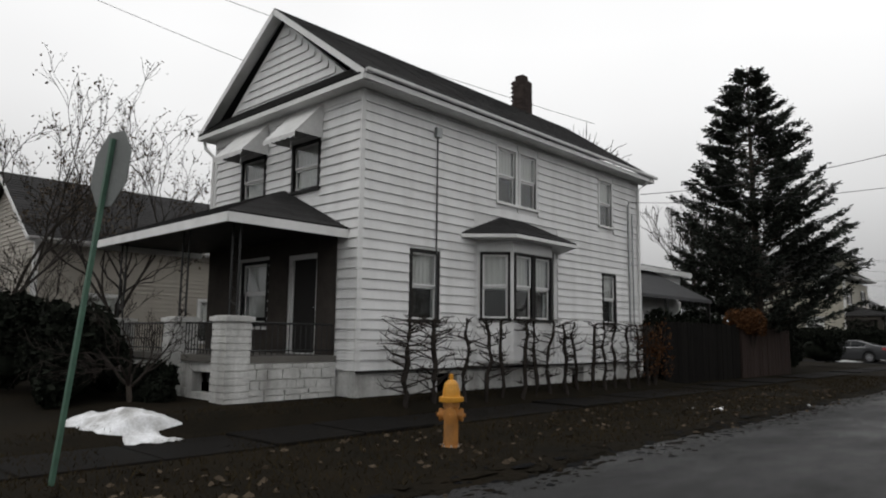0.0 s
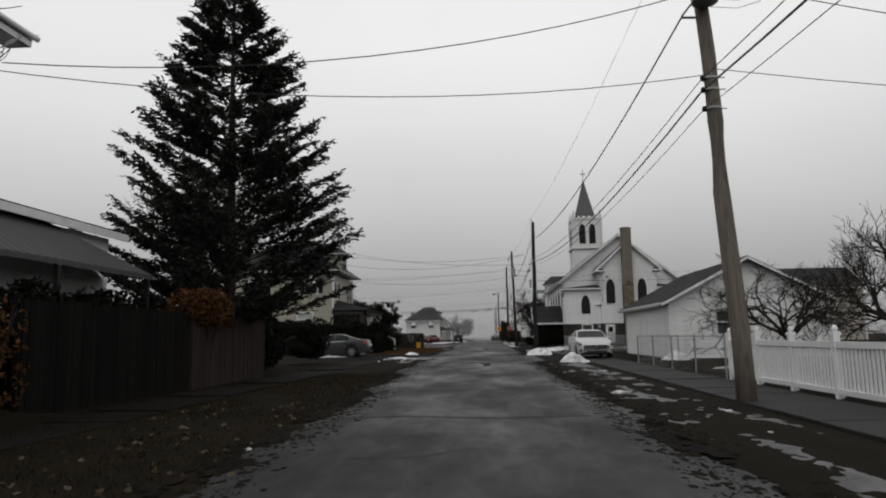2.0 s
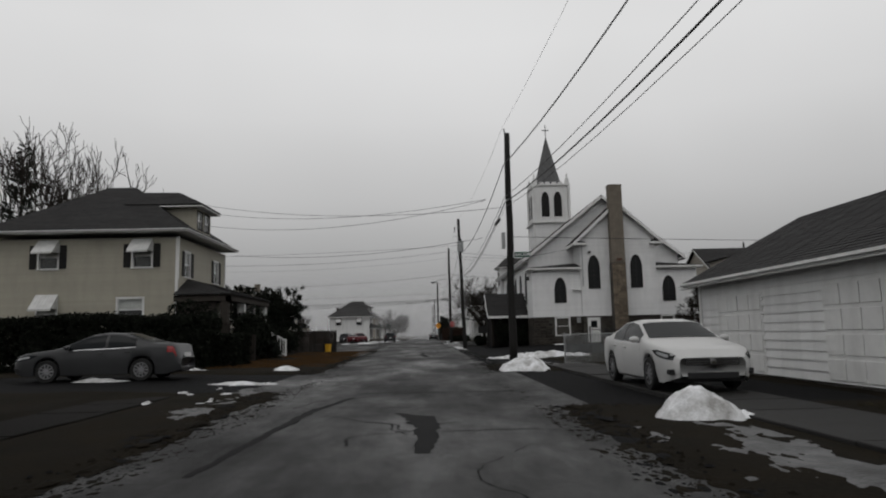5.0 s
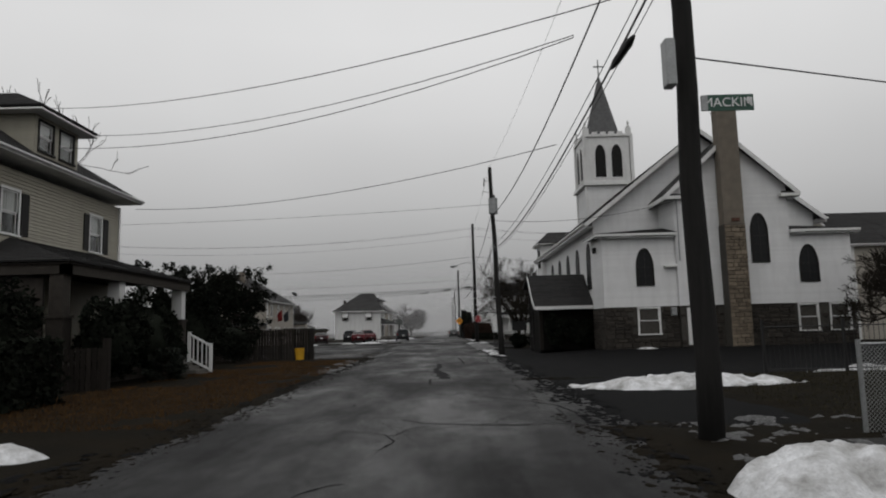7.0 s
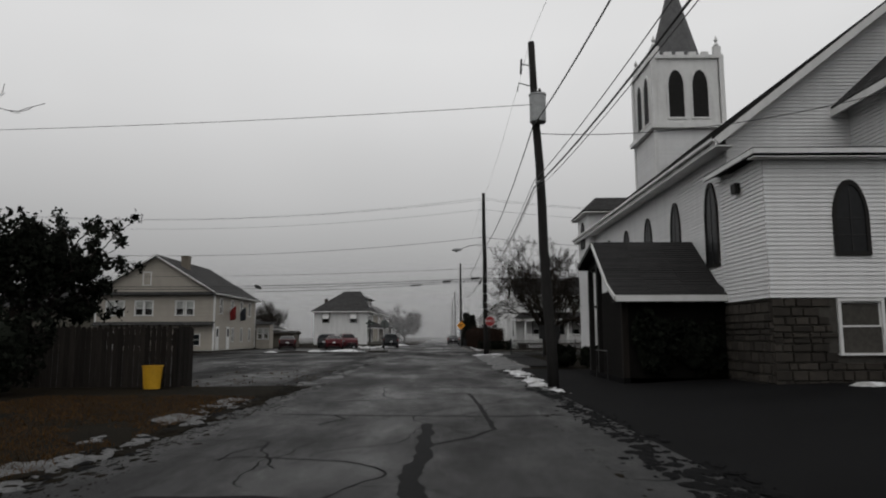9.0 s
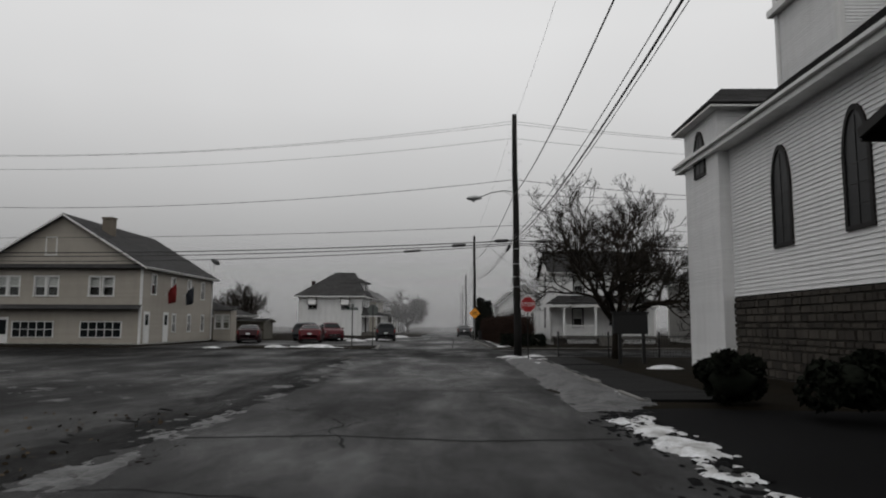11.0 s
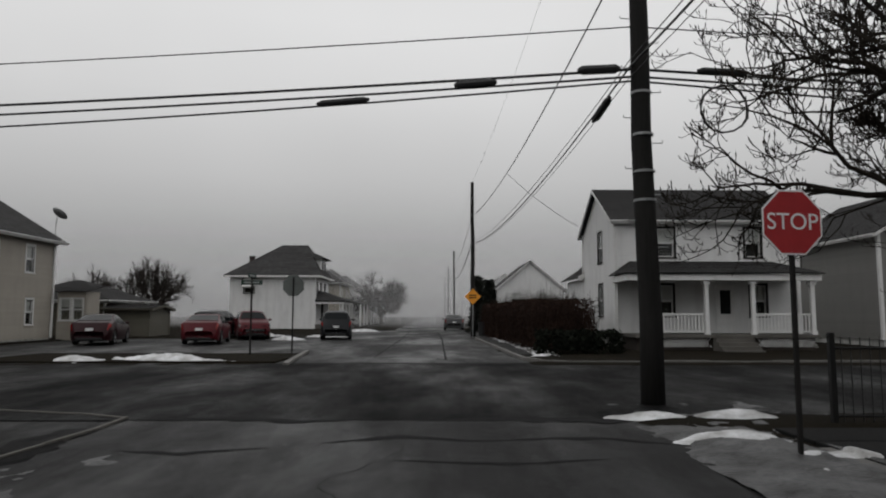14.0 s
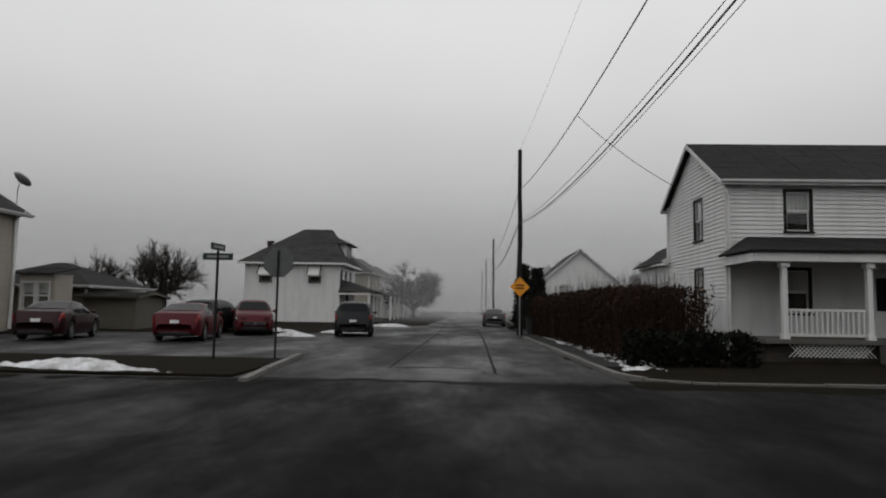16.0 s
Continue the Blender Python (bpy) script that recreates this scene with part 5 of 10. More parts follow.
        part("fascia", box(min(a[0], b[0]), max(a[0], b[0]), CY0 + 0.2 - e - 0.02, CY0 + 0.2 - e + 0.03, 6.2, 6.33), TRIM, h)
        part("soffit", box(min(a[0], b[0]) + 0.02, max(a[0], b[0]) - 0.02, CY0 - 0.15, CY0 + 0.2, 6.11, 6.14), TRIM, h)
        lan = (1.86, 2.62) if wx0 < 9 else (0.6, 1.45)
        lancet(h, m, lan[0], lan[1], 3.62, 5.42)
        for a0, a1 in (((1.8, 2.86),) if wx0 < 9 else ((0.32, 1.27), (2.0, 2.97))):
            window(h, m, a0, a1, 0.98, 2.32, 0.08, TRIM, TRIM, 1.0, proud=0.05)
    # basement door and window in the chancel wall
    part("stone_base", box(0.02, CX1 - CX0 - 0.02, 0.03, 0.3, -0.3, ZS - 0.004), MORTAR, h, "", mc)
    d = part("basement_door", box(0.35, 1.35, -0.05, 0.03, 0.35, 2.3), TRIM, h, "white panelled basement door with small pane", mc)
    part("door_light", box(0.6, 1.1, -0.056, -0.045, 1.5, 2.05), CARGLASS, d)
    part("door_knob", tubes([([(1.22, -0.1, 1.25), (1.22, -0.05, 1.25)], 0.035)], 8), CHROME, d)
    # nave base
    for m, L in ((mw, Y1 - Y0), (me, Y1 - Y0), (mn, NX1 - NX0)):
        part("stone_base", box(0.02, L - 0.02, 0.03, 0.3, -0.3, ZS - 0.004), MORTAR, h, "", m)
    # chimney on the gable
    bm = bmesh.new()
    bx(bm, -0.53, 0.53, -0.42, 0.3, 6.6, 12.75)
    bx(bm, -0.55, 0.55, -0.44, 0.32, 12.75, 12.9)
    bx(bm, -0.34, 0.34, -0.25, 0.15, 12.9, 12.96)
    part("chimney", bm, STUCCO, h, "buff parged chimney", pose(14.55, 88.05, 0))
    rng = random.Random(9)
    cs = part("chimney_base", box(-0.55, 0.55, -0.42, 0.4, -0.2, 6.6), MORTAR, h, "buff stone chimney base", pose(14.55, 88.05, 0))
    z = -0.1
    v, f = [], []

    def stone(x0, x1, y, z0, z1, v, f):
        o = len(v)
        p = 0.03 + rng.random() * 0.035
        e = 0.02
        v += [(x0, y, z0), (x1, y, z0), (x1, y, z1), (x0, y, z1), (x0 + e, y - p, z0 + e), (x1 - e, y - p, z0 + e), (x1 - e, y - p, z1 - e), (x0 + e, y - p, z1 - e)]
        f += [tuple(i + o for i in q) for q in ((4, 5, 6, 7), (0, 1, 5, 4), (1, 2, 6, 5), (2, 3, 7, 6), (3, 0, 4, 7))]

    while z < 6.55:
        hh = 0.14 + rng.random() * 0.14
        x = -0.55
        while x < 0.53:
            ww = 0.2 + rng.random() * 0.3
            x1 = min(0.55, x + ww)
            stone(x, x1 - 0.015, -0.42, z, min(6.58, z + hh) - 0.015, v, f)
            x = x1
        z += hh
    tagged(soup("stone_facing", v, f, BUFF, cs), kind="stuff")
    # belfry tower
    TX0, TX1, TY0, TY1 = 11.5, 15.5, 109.2, 113.2
    faces = [wall_frame((TX0, TY0, 0), (1, 0)), wall_frame((TX1, TY0, 0), (0, 1)), wall_frame((TX1, TY1, 0), (-1, 0)), wall_frame((TX0, TY1, 0), (0, -1))]
    for q_, m in enumerate(faces):
        g_ = 0.004 * (q_ % 2)
        w = wall(h, m, 4.0, 7.0, 13.3, [], SIDING_CH, name="tower_wall")
        siding(w, 4.0, 9.0, 13.3, 0.115, [], None, SIDING_CH, False)
        part("tower_cornice", box(-0.3 + g_, 4.3 - g_, -0.3 + g_, 0.1, 13.3 + g_, 13.55 - g_), TRIM, h, "", m)
        wall(h, m, 4.0, 13.55, 17.55, [], TRIM, name="belfry_wall")
        for a in ((0.85, 1.75), (2.25, 3.15)):
            lancet(h, m, a[0], a[1], 14.0, 16.85, "belfry_opening", True)
        part("belfry_cornice", box(-0.14 + g_, 4.14 - g_, -0.14 + g_, 0.1, 17.55 + g_, 17.75 - g_), TRIM, h, "", m)
        for a in (0.0, 0.72, 1.44, 2.16, 2.88, 3.6):
            part("merlon", box(a - 0.02 + g_, a + 0.42 - g_, -0.06 + g_, 0.12, 17.75, (17.97 if 0 < a < 3.5 else 18.3) - g_), TRIM, h, "", m)
    for x, y in ((TX0, TY0), (TX1, TY0), (TX1, TY1), (TX0, TY1)):
        part("corner_board", box(x - 0.13, x + 0.13, y - 0.13, y + 0.13, 13.55, 17.55), TRIM, h)
        part("corner_board", box(x - 0.1, x + 0.1, y - 0.1, y + 0.1, 8.0, 13.3), TRIM, h)
    part("tower_deck", box(TX0, TX1, TY0, TY1, 17.55, 17.65), SHINGLE_G, h)
    for x, y in ((TX0, TY0), (TX1, TY0), (TX1, TY1), (TX0, TY1)):
        bm = bmesh.new()
        lathe(bm, [(0.1, 18.25), (0.16, 18.45), (0.05, 18.6), (0.12, 18.75), (0.01, 19.05)], 8)
        part("finial", bm, TRIM, h, "", pose(x + (0.15 if x < 13 else -0.15), y + (0.15 if y < 110 else -0.15), 0))
    bm = bmesh.new()
    c = Vector(((TX0 + TX1) / 2, (TY0 + TY1) / 2, 0))
    lathe(bm, [(1.75, 17.65), (1.45, 18.4), (0.06, 23.6)], 8)
    part("spire", bm, SLATE, h, "slate-grey octagonal spire", pose(c.x, c.y, 0, 0, 0, 22.5))
    bm = bmesh.new()
    bx(bm, -0.05, 0.05, -0.04, 0.04, 23.5, 25.2)
    bx(bm, -0.42, 0.42, -0.04, 0.04, 24.5, 24.62)
    part("cross", bm, STEEL, h, "", pose(c.x, c.y, 0))
    # lancets along the street wall
    for y in (92.45, 95.85, 99.25, 102.65, 106.05):
        a = Y1 - y
        lancet(h, mw, a - 0.42, a + 0.42, 3.7, 6.2)
    # stair block at the far end of the street wall
    m = wall_frame((7.5, 112.4, 0), (0, -1))
    for mm, L in ((m, 3.0), (wall_frame((7.5, 109.4, 0), (1, 0)), 2.5), (wall_frame((10.0, 112.4, 0), (-1, 0)), 2.5)):
        w = wall(h, mm, L, 0.0, 8.4, [], SIDING_CH, name="stair_wall")
        siding(w, L, 0.1, 8.4, 0.115, [], None, SIDING_CH, False)
    lancet(h, m, 1.1, 1.9, 6.6, 7.95)
    a, b, c, d = (7.15, 112.8, 8.52), (7.15, 109.0, 8.52), (10.9, 109.0, 8.52), (10.9, 112.8, 8.52)
    t0, t1 = (8.3, 110.9, 9.6), (10.9, 110.9, 9.6)
    shingles(h, (a, b, t0, t0), 0.18, SHINGLE_G)
    shingles(h, (b, c, t1, t0), 0.18, SHINGLE_G)
    shingles(h, (d, a, t0, t1), 0.18, SHINGLE_G)
    part("stair_soffit", box(7.18, 10.8, 109.03, 112.77, 8.38, 8.44), TRIM, h)
    return h


church()


def side_entrance():
    """Covered side entrance of the church, an open porch with a steep little gable."""
    h = thing("side_entrance", (0, 0, 0), "dark-shingled gabled entrance porch with white trim", "porch")
    X0, X1, Y0, Y1 = 4.75, 7.83, 91.8, 96.6
    ze, zr, ym = 2.66, 4.66, 94.3          # south eave, ridge
    yn, zn = 96.75, 4.07                   # short north slope
    xo = X0 - 0.4
    ys, y1, z1 = 91.3, 92.3, 3.12          # flare of the long south slope
    slopes = (((ys, ze), (y1, z1)), ((y1, z1), (ym, zr)))
    for (ya, za), (yb, zb) in slopes:
        shingles(h, ((xo, ya, za), (X1, ya, za), (X1, yb, zb), (xo, yb, zb)), 0.13)
    shingles(h, ((X1, yn, zn), (xo, yn, zn), (xo, ym, zr), (X1, ym, zr)), 0.13)
    part("fascia", box(xo, X1, ys - 0.04, ys + 0.01, ze - 0.2, ze - 0.01), TRIM, h)
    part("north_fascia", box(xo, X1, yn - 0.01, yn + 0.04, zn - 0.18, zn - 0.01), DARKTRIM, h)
    for (ya, za), (yb, zb) in slopes:
        strip(h, "rake_board", ((xo - 0.02, ya, za - 0.09), (xo - 0.02, yb, zb - 0.09)), (0.05, 0.13), TRIM)
    strip(h, "rake_board", ((xo - 0.02, yn, zn - 0.08), (xo - 0.02, ym, zr - 0.08)), (0.05, 0.13), DARKTRIM)
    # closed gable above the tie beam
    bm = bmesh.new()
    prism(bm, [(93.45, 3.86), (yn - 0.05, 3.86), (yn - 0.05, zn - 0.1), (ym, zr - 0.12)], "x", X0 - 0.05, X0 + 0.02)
    # Gable, ceiling and soffit are dark: the porch's shade is in their colour.
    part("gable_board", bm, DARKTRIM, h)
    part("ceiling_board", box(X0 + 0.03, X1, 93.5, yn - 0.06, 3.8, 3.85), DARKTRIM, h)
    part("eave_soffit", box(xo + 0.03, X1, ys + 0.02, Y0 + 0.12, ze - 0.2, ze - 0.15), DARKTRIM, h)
    for x, y, z, mt in ((X0, Y0 + 0.1, ze - 0.2, FENCEWOOD), (X0, Y1 - 0.05, 3.85, DARKTRIM), (X0, 95.2, 3.85, DARKTRIM)):
        part("post", box(x - 0.09, x + 0.09, y - 0.09, y + 0.09, -0.1, z), mt, h)
    # Added dark walls stand for the deep shade inside the open porch.
    part("south_wall", box(X0 + 0.1, X1, Y0, Y0 + 0.2, -0.1, ze - 0.21), BLACKWOOD, h)
    part("west_wall", box(X0 - 0.06, X0 + 0.06, Y0 + 0.21, 94.55, -0.1, 2.9), BLACKWOOD, h)
    part("screen_wall", box(X0 + 1.3, X1, Y1 - 0.2, Y1 - 0.02, -0.1, 3.8), FENCEWOOD, h)
    part("mid_rail", box(X0 + 0.02, X0 + 0.08, 95.3, Y1 - 0.15, 2.45, 2.53), DARKTRIM, h)
    part("platform", box(X0 - 0.1, X1, Y0, Y1, -0.1, 0.16), ASPHALT_LOT, h)
    part("back_wall", box(X1 - 0.03, X1 + 0.2, Y0, Y1, 0.0, ze - 0.2), FENCEWOOD, h)
    d = part("entrance_door", box(X1 - 0.1, X1 - 0.04, 94.2, 96.0, 0.16, 2.4), DARKTRIM, h, "dark double entrance door")
    part("door_handle", tubes([([(X1 - 0.14, 95.1, 1.0), (X1 - 0.14, 95.1, 1.3)], 0.02)], 6), CHROME, d)
    part("handrail", tubes([([(X0 - 0.3, 93.0, 0.0), (X0 - 0.3, 93.0, 0.95), (X0 - 0.3, 94.6, 0.95), (X0 - 0.3, 94.6, 0.0)], 0.02)], 6), IRON, h)
    return h


side_entrance()


def tan_building():
    X0, X1, Y0, Y1 = -33.4, -22.3, 134.8, 148.6
    he = [(1.6, 2.3, 3.6, 5.0), (5.0, 5.7, 3.6, 5.0), (8.2, 8.9, 3.6, 5.0), (11.2, 11.9, 3.6, 5.0), (5.4, 6.0, 0.9, 2.2), (8.4, 9.0, 0.9, 2.2), (11.4, 12.0, 0.9, 2.2)]
    hs = [(1.0, 1.7, 3.4, 4.7), (1.9, 2.6, 3.4, 4.7), (3.7, 4.4, 3.4, 4.7), (4.6, 5.3, 3.4, 4.7), (7.5, 8.2, 3.4, 4.7), (8.45, 9.15, 3.4, 4.7)]
    h, fr = gable_house("tan_building", "tan clapboard two-storey building with gabled grey roof", X0, X1, Y0, Y1, 0.15, 5.6, 9.0, "y", (SIDING_T, TRIM), {"e": he, "s": hs}, 0.45, 0.14, False, SHINGLE_G)
    m, L = fr["s"]
    window(h, m, 4.35, 5.0, 6.25, 7.4, 0.09, TRIM, TRIM, 0.6)
    # pent roof over the shop front
    shingles(h, ((X0 - 0.1, Y0 - 0.6, 2.5), (X1 + 0.1, Y0 - 0.6, 2.5), (X1 + 0.1, Y0 - 0.02, 2.8), (X0 - 0.1, Y0 - 0.02, 2.8)), 0.18, SHINGLE_G, name="pent_roof")
    shingles(h, ((X0 - 0.45, Y0 - 0.45, 5.3), (X1 + 0.45, Y0 - 0.45, 5.3), (X1 + 0.1, Y0 - 0.035, 5.6), (X0 - 0.1, Y0 - 0.035, 5.6)), 0.14, SHINGLE_G, name="eave_band")
    for a in (2.3, 7.0):
        f = part("shop_window", box(a, a + 2.9, -0.06, -0.02, 0.55, 1.65), TRIM, h, "wide white shop window", m)
        for i in range(5):
            for j in range(2):
                part("pane", box(a + 0.08 + i * 0.56, a + 0.58 + i * 0.56, -0.066, -0.058, 0.6 + j * 0.52, 1.08 + j * 0.52), CARGLASS, f)
    d = part("door", box(1.25, 2.05, -0.05, -0.02, 0.15, 1.95), TRIM, h, "arched white door", m)
    part("pane", box(1.38, 1.92, -0.056, -0.045, 0.75, 1.75), CARGLASS, d)
    me, L = fr["e"]
    for a in (0.5, 3.7):
        d = part("door", box(a, a + 0.9, -0.05, -0.02, 0.15, 2.35), TRIM, h, "white panelled door", me)
        part("pane", box(a + 0.2, a + 0.7, -0.056, -0.045, 1.4, 2.15), CARGLASS, d)
    bm = bmesh.new()
    bx(bm, -0.35, 0.35, -0.35, 0.35, 7.6, 9.15)
    bx(bm, -0.4, 0.4, -0.4, 0.4, 9.15, 9.27)
    part("chimney", bm, STUCCO, h, "grey chimney", pose(-26.2, 137.6, 0))
    downspout(h, [(X1 + 0.5, Y1 - 0.1, 5.5), (X1 + 0.08, Y1 - 0.15, 5.1), (X1 + 0.08, Y1 - 0.15, 0.2)])


tan_building()


def white_foursquare():
    X0, X1, Y0, Y1 = -20.7, -12.6, 176.2, 184.0
    hs = [(1.3, 2.2, 3.45, 4.55), (5.55, 6.45, 3.45, 4.55)]
    he = [(0.5, 1.3, 3.2, 4.5), (2.6, 3.4, 3.2, 4.5), (5.0, 5.8, 3.2, 4.5)]
    h, fr = box_house("white_house", "white two-storey house with grey hipped roof and side porch", X0, X1, Y0, Y1, 0.0, 5.0, (SIDING, TRIM), {"s": hs, "e": he}, 0.16, 0.5, DARKTRIM)
    for a, b, c, d in hs:
        awning(h, fr["s"][0], a - 0.12, b + 0.12, d + 0.4, d - 0.45, 0.7)
        for x in (a - 0.13, b + 0.07):
            strip(h, "awning_frame", ((X0 + x + 0.03, Y0 - 0.06, d + 0.4), (X0 + x + 0.03, Y0 - 0.74, d - 0.45)), (0.07, 0.05), DARKTRIM)
    ex0, ex1, ey0, ey1, ze, zr = X0 - 0.55, X1 + 0.55, Y0 - 0.55, Y1 + 0.55, 5.15, 8.45
    r0, r1 = (-16.7, (Y0 + Y1) / 2, zr), (-14.1, (Y0 + Y1) / 2, zr)
    for q in (((ex0, ey0, ze), (ex1, ey0, ze), r1, r0), ((ex1, ey1, ze), (ex0, ey1, ze), r0, r1), ((ex1, ey0, ze), (ex1, ey1, ze), r1, r1), ((ex0, ey1, ze), (ex0, ey0, ze), r0, r0)):
        shingles(h, q, 0.18, SHINGLE_G)
    part("soffit", box(ex0 + 0.02, ex1 - 0.02, ey0 + 0.02, ey1 - 0.02, ze - 0.12, ze - 0.07), TRIM, h)
    part("fascia", box(ex0, ex1, ey0 - 0.03, ey0 + 0.02, ze - 0.18, ze - 0.02), TRIM, h)
    part("fascia", box(ex1 - 0.02, ex1 + 0.03, ey0 + 0.03, ey1, ze - 0.18, ze - 0.02), TRIM, h)
    # dormer to the street
    d = part("dormer", box(-14.6, -12.5, 178.6, 181.6, 5.4, 7.0), SIDING, h)
    for y in (178.9, 180.3):
        part("dormer_window", box(-12.52, -12.46, y, y + 1.0, 5.9, 6.8), CARGLASS, d)
    t = (-14.2, 180.1, 8.0)
    for q in (((-12.0, 178.1, 7.0), (-12.0, 182.1, 7.0), t, t), ((-15.6, 178.1, 7.0), (-12.0, 178.1, 7.0), t, (-15.8, 180.1, 8.05)), ((-12.0, 182.1, 7.0), (-15.6, 182.1, 7.0), (-15.8, 180.1, 8.05), t)):
        shingles(h, q, 0.18, SHINGLE_G)
    # porch along the street with a hipped roof
    pe = 2.75
    shingles(h, ((-9.7, 175.9, pe), (-9.7, 184.2, pe), (-12.58, 182.4, 3.75), (-12.58, 177.6, 3.75)), 0.18, SHINGLE_G, name="porch_roof")
    shingles(h, ((-12.58, 175.9, pe), (-9.7, 175.9, pe), (-12.58, 177.6, 3.75), (-12.58, 177.6, 3.75)), 0.18, SHINGLE_G, name="porch_roof")
    part("porch_ceiling", box(-12.58, -9.75, 176.0, 184.1, pe - 0.1, pe - 0.05), FENCEWOOD, h)
    part("porch_beam", box(-10.1, -9.9, 176.05, 184.0, pe - 0.3, pe - 0.11), TRIM, h)
    part("porch_beam", box(-12.58, -10.1, 176.05, 176.2, pe - 0.3, pe - 0.11), TRIM, h)
    for y in (176.3, 179.0, 181.5, 183.8):
        part("porch_column", box(-10.1, -9.9, y - 0.1, y + 0.1, 0.5, pe - 0.3), TRIM, h)
    part("porch_floor", box(-12.58, -9.8, 176.1, 184.0, -0.2, 0.5), CONCRETE, h)
    part("front_door", box(-12.6, -12.52, 179.5, 180.5, 0.5, 2.5), DARKTRIM, h)
    bm = bmesh.new()
    bx(bm, -19.6, -19.15, 178.5, 178.95, 5.5, 7.1)
    bx(bm, -19.66, -19.09, 178.44, 179.01, 7.1, 7.2)
    part("chimney", bm, SOOTBRICK, h)


white_foursquare()


def white_gable_house():
    X0, X1, Y0, Y1 = 6.4, 14.15, 139.4, 145.5
    hs = [(1.8, 2.5, 3.9, 5.12), (5.55, 6.2, 3.9, 5.12), (1.7, 2.4, 1.4, 2.7), (5.7, 6.35, 1.4, 2.7)]
    hw = [(3.15, 3.9, 3.85, 5.2), (3.15, 3.9, 1.4, 2.8)]
    h, fr = gable_house("white_gable_house", "white clapboard two-storey house with wide front porch", X0, X1, Y0, Y1, 0.45, 5.5, 7.25, "x", (SIDING, TRIM), {"s": hs, "w": hw}, 0.24, 0.13, False, SHINGLE, case=DARKTRIM)
    m = fr["s"][0]
    d = part("front_door", box(4.2, 5.0, -0.04, 0.0, 0.7, 2.7), TRIM, h, "white front door with glass", m)
    part("door_light", box(4.38, 4.82, -0.05, -0.035, 1.5, 2.5), CARGLASS, d)
    # lower rear wing
    mw2 = wall_frame((X0 + 0.05, 150.0, 0), (0, -1))
    ww = wall(h, mw2, 4.4, 0.45, 3.3, [], SIDING, name="wing_wall")
    siding(ww, 4.4, 0.45, 3.3, 0.13, [], None, SIDING, False, 0.03)
    shingles(h, ((X0 - 0.3, 150.2, 3.35), (X0 - 0.3, 145.35, 3.35), (X0 + 2.2, 145.35, 5.0), (X0 + 2.2, 150.2, 5.0)), 0.16)
    strip(h, "rake_board", ((X0 - 0.3, 145.3, 3.28), (X0 + 2.2, 145.3, 4.92)), (0.05, 0.22), TRIM)
    # front porch
    px0, px1, py0 = 6.4, 13.6, 137.2
    zr = 3.1
    shingles(h, ((px0 - 0.3, py0 - 0.3, zr), (px1 + 0.3, py0 - 0.3, zr), (px1 - 0.6, Y0 - 0.02, 3.72), (px0 + 0.6, Y0 - 0.02, 3.72)), 0.16, name="porch_roof")
    shingles(h, ((px0 - 0.3, Y0 - 0.02, zr), (px0 - 0.3, py0 - 0.3, zr), (px0 + 0.6, Y0 - 0.02, 3.72), (px0 + 0.6, Y0 - 0.02, 3.72)), 0.16, name="porch_roof")
    part("porch_beam", box(px0 - 0.2, px1 + 0.2, py0 - 0.2, py0 + 0.1, zr - 0.3, zr - 0.06), TRIM, h)
    part("porch_beam", box(px0 - 0.2, px0 + 0.1, py0 + 0.1, Y0 - 0.02, zr - 0.3, zr - 0.06), TRIM, h)
    part("porch_ceiling", box(px0 + 0.1, px1 + 0.2, py0 + 0.1, Y0 - 0.02, zr - 0.12, zr - 0.08), TRIM, h)
    part("porch_floor", box(px0 + 0.1, px1 + 0.1, py0 - 0.1, Y0, 0.58, 0.7), CONCRETE, h)
    for x in (7.07, 9.33, 11.16, 13.5):
        bm = bmesh.new()
        bx(bm, -0.1, 0.1, -0.1, 0.1, 0.7, 0.85)
        bx(bm, -0.07, 0.07, -0.07, 0.07, 0.85, zr - 0.45)
        bx(bm, -0.12, 0.12, -0.12, 0.12, zr - 0.45, zr - 0.3)
        part("porch_column", bm, TRIM, h, "", pose(x, py0, 0))
    for a, b in ((7.17, 9.23), (11.26, 13.4)):
        bm = bmesh.new()
        bx(bm, a, b, py0 - 0.03, py0 + 0.03, 1.45, 1.52)
        bx(bm, a, b, py0 - 0.03, py0 + 0.03, 0.79, 0.85)
        n = int((b - a) / 0.13)
        for i in range(n):
            x = a + (i + 0.5) * (b - a) / n
            bx(bm, x - 0.022, x + 0.022, py0 - 0.02, py0 + 0.02, 0.85, 1.45)
        explode(part("porch_railing", bm, TRIM, h), lambda d: "baluster" if d[2] > 0.3 else "rail")
        bm = bmesh.new()
        n = int((b - a) / 0.11)
        for i in range(n):
            x = a + i * (b - a) / n
            for s in (1, -1):
                p0, p1 = Vector((x if s > 0 else x + 0.34, py0 + 0.02 * s, 0.22)), Vector((x + 0.34 if s > 0 else x, py0 + 0.02 * s, 0.56))
                strip_pts = [p0 + Vector((0.018, 0, 0)), p0 - Vector((0.018, 0, 0)), p1 - Vector((0.018, 0, 0)), p1 + Vector((0.018, 0, 0))]
                bm.faces.new([bm.verts.new(q) for q in strip_pts])
        part("lattice", bm, TRIM, h, "white lattice skirt under the porch")
    bm = bmesh.new()
    for i in range(4):
        bx(bm, 9.5, 11.0, py0 - 0.1 - 0.28 * (i + 1), py0 - 0.1 - 0.28 * i, -0.1, 0.56 - i * 0.14)
    part("porch_steps", bm, CONCRETE, h)
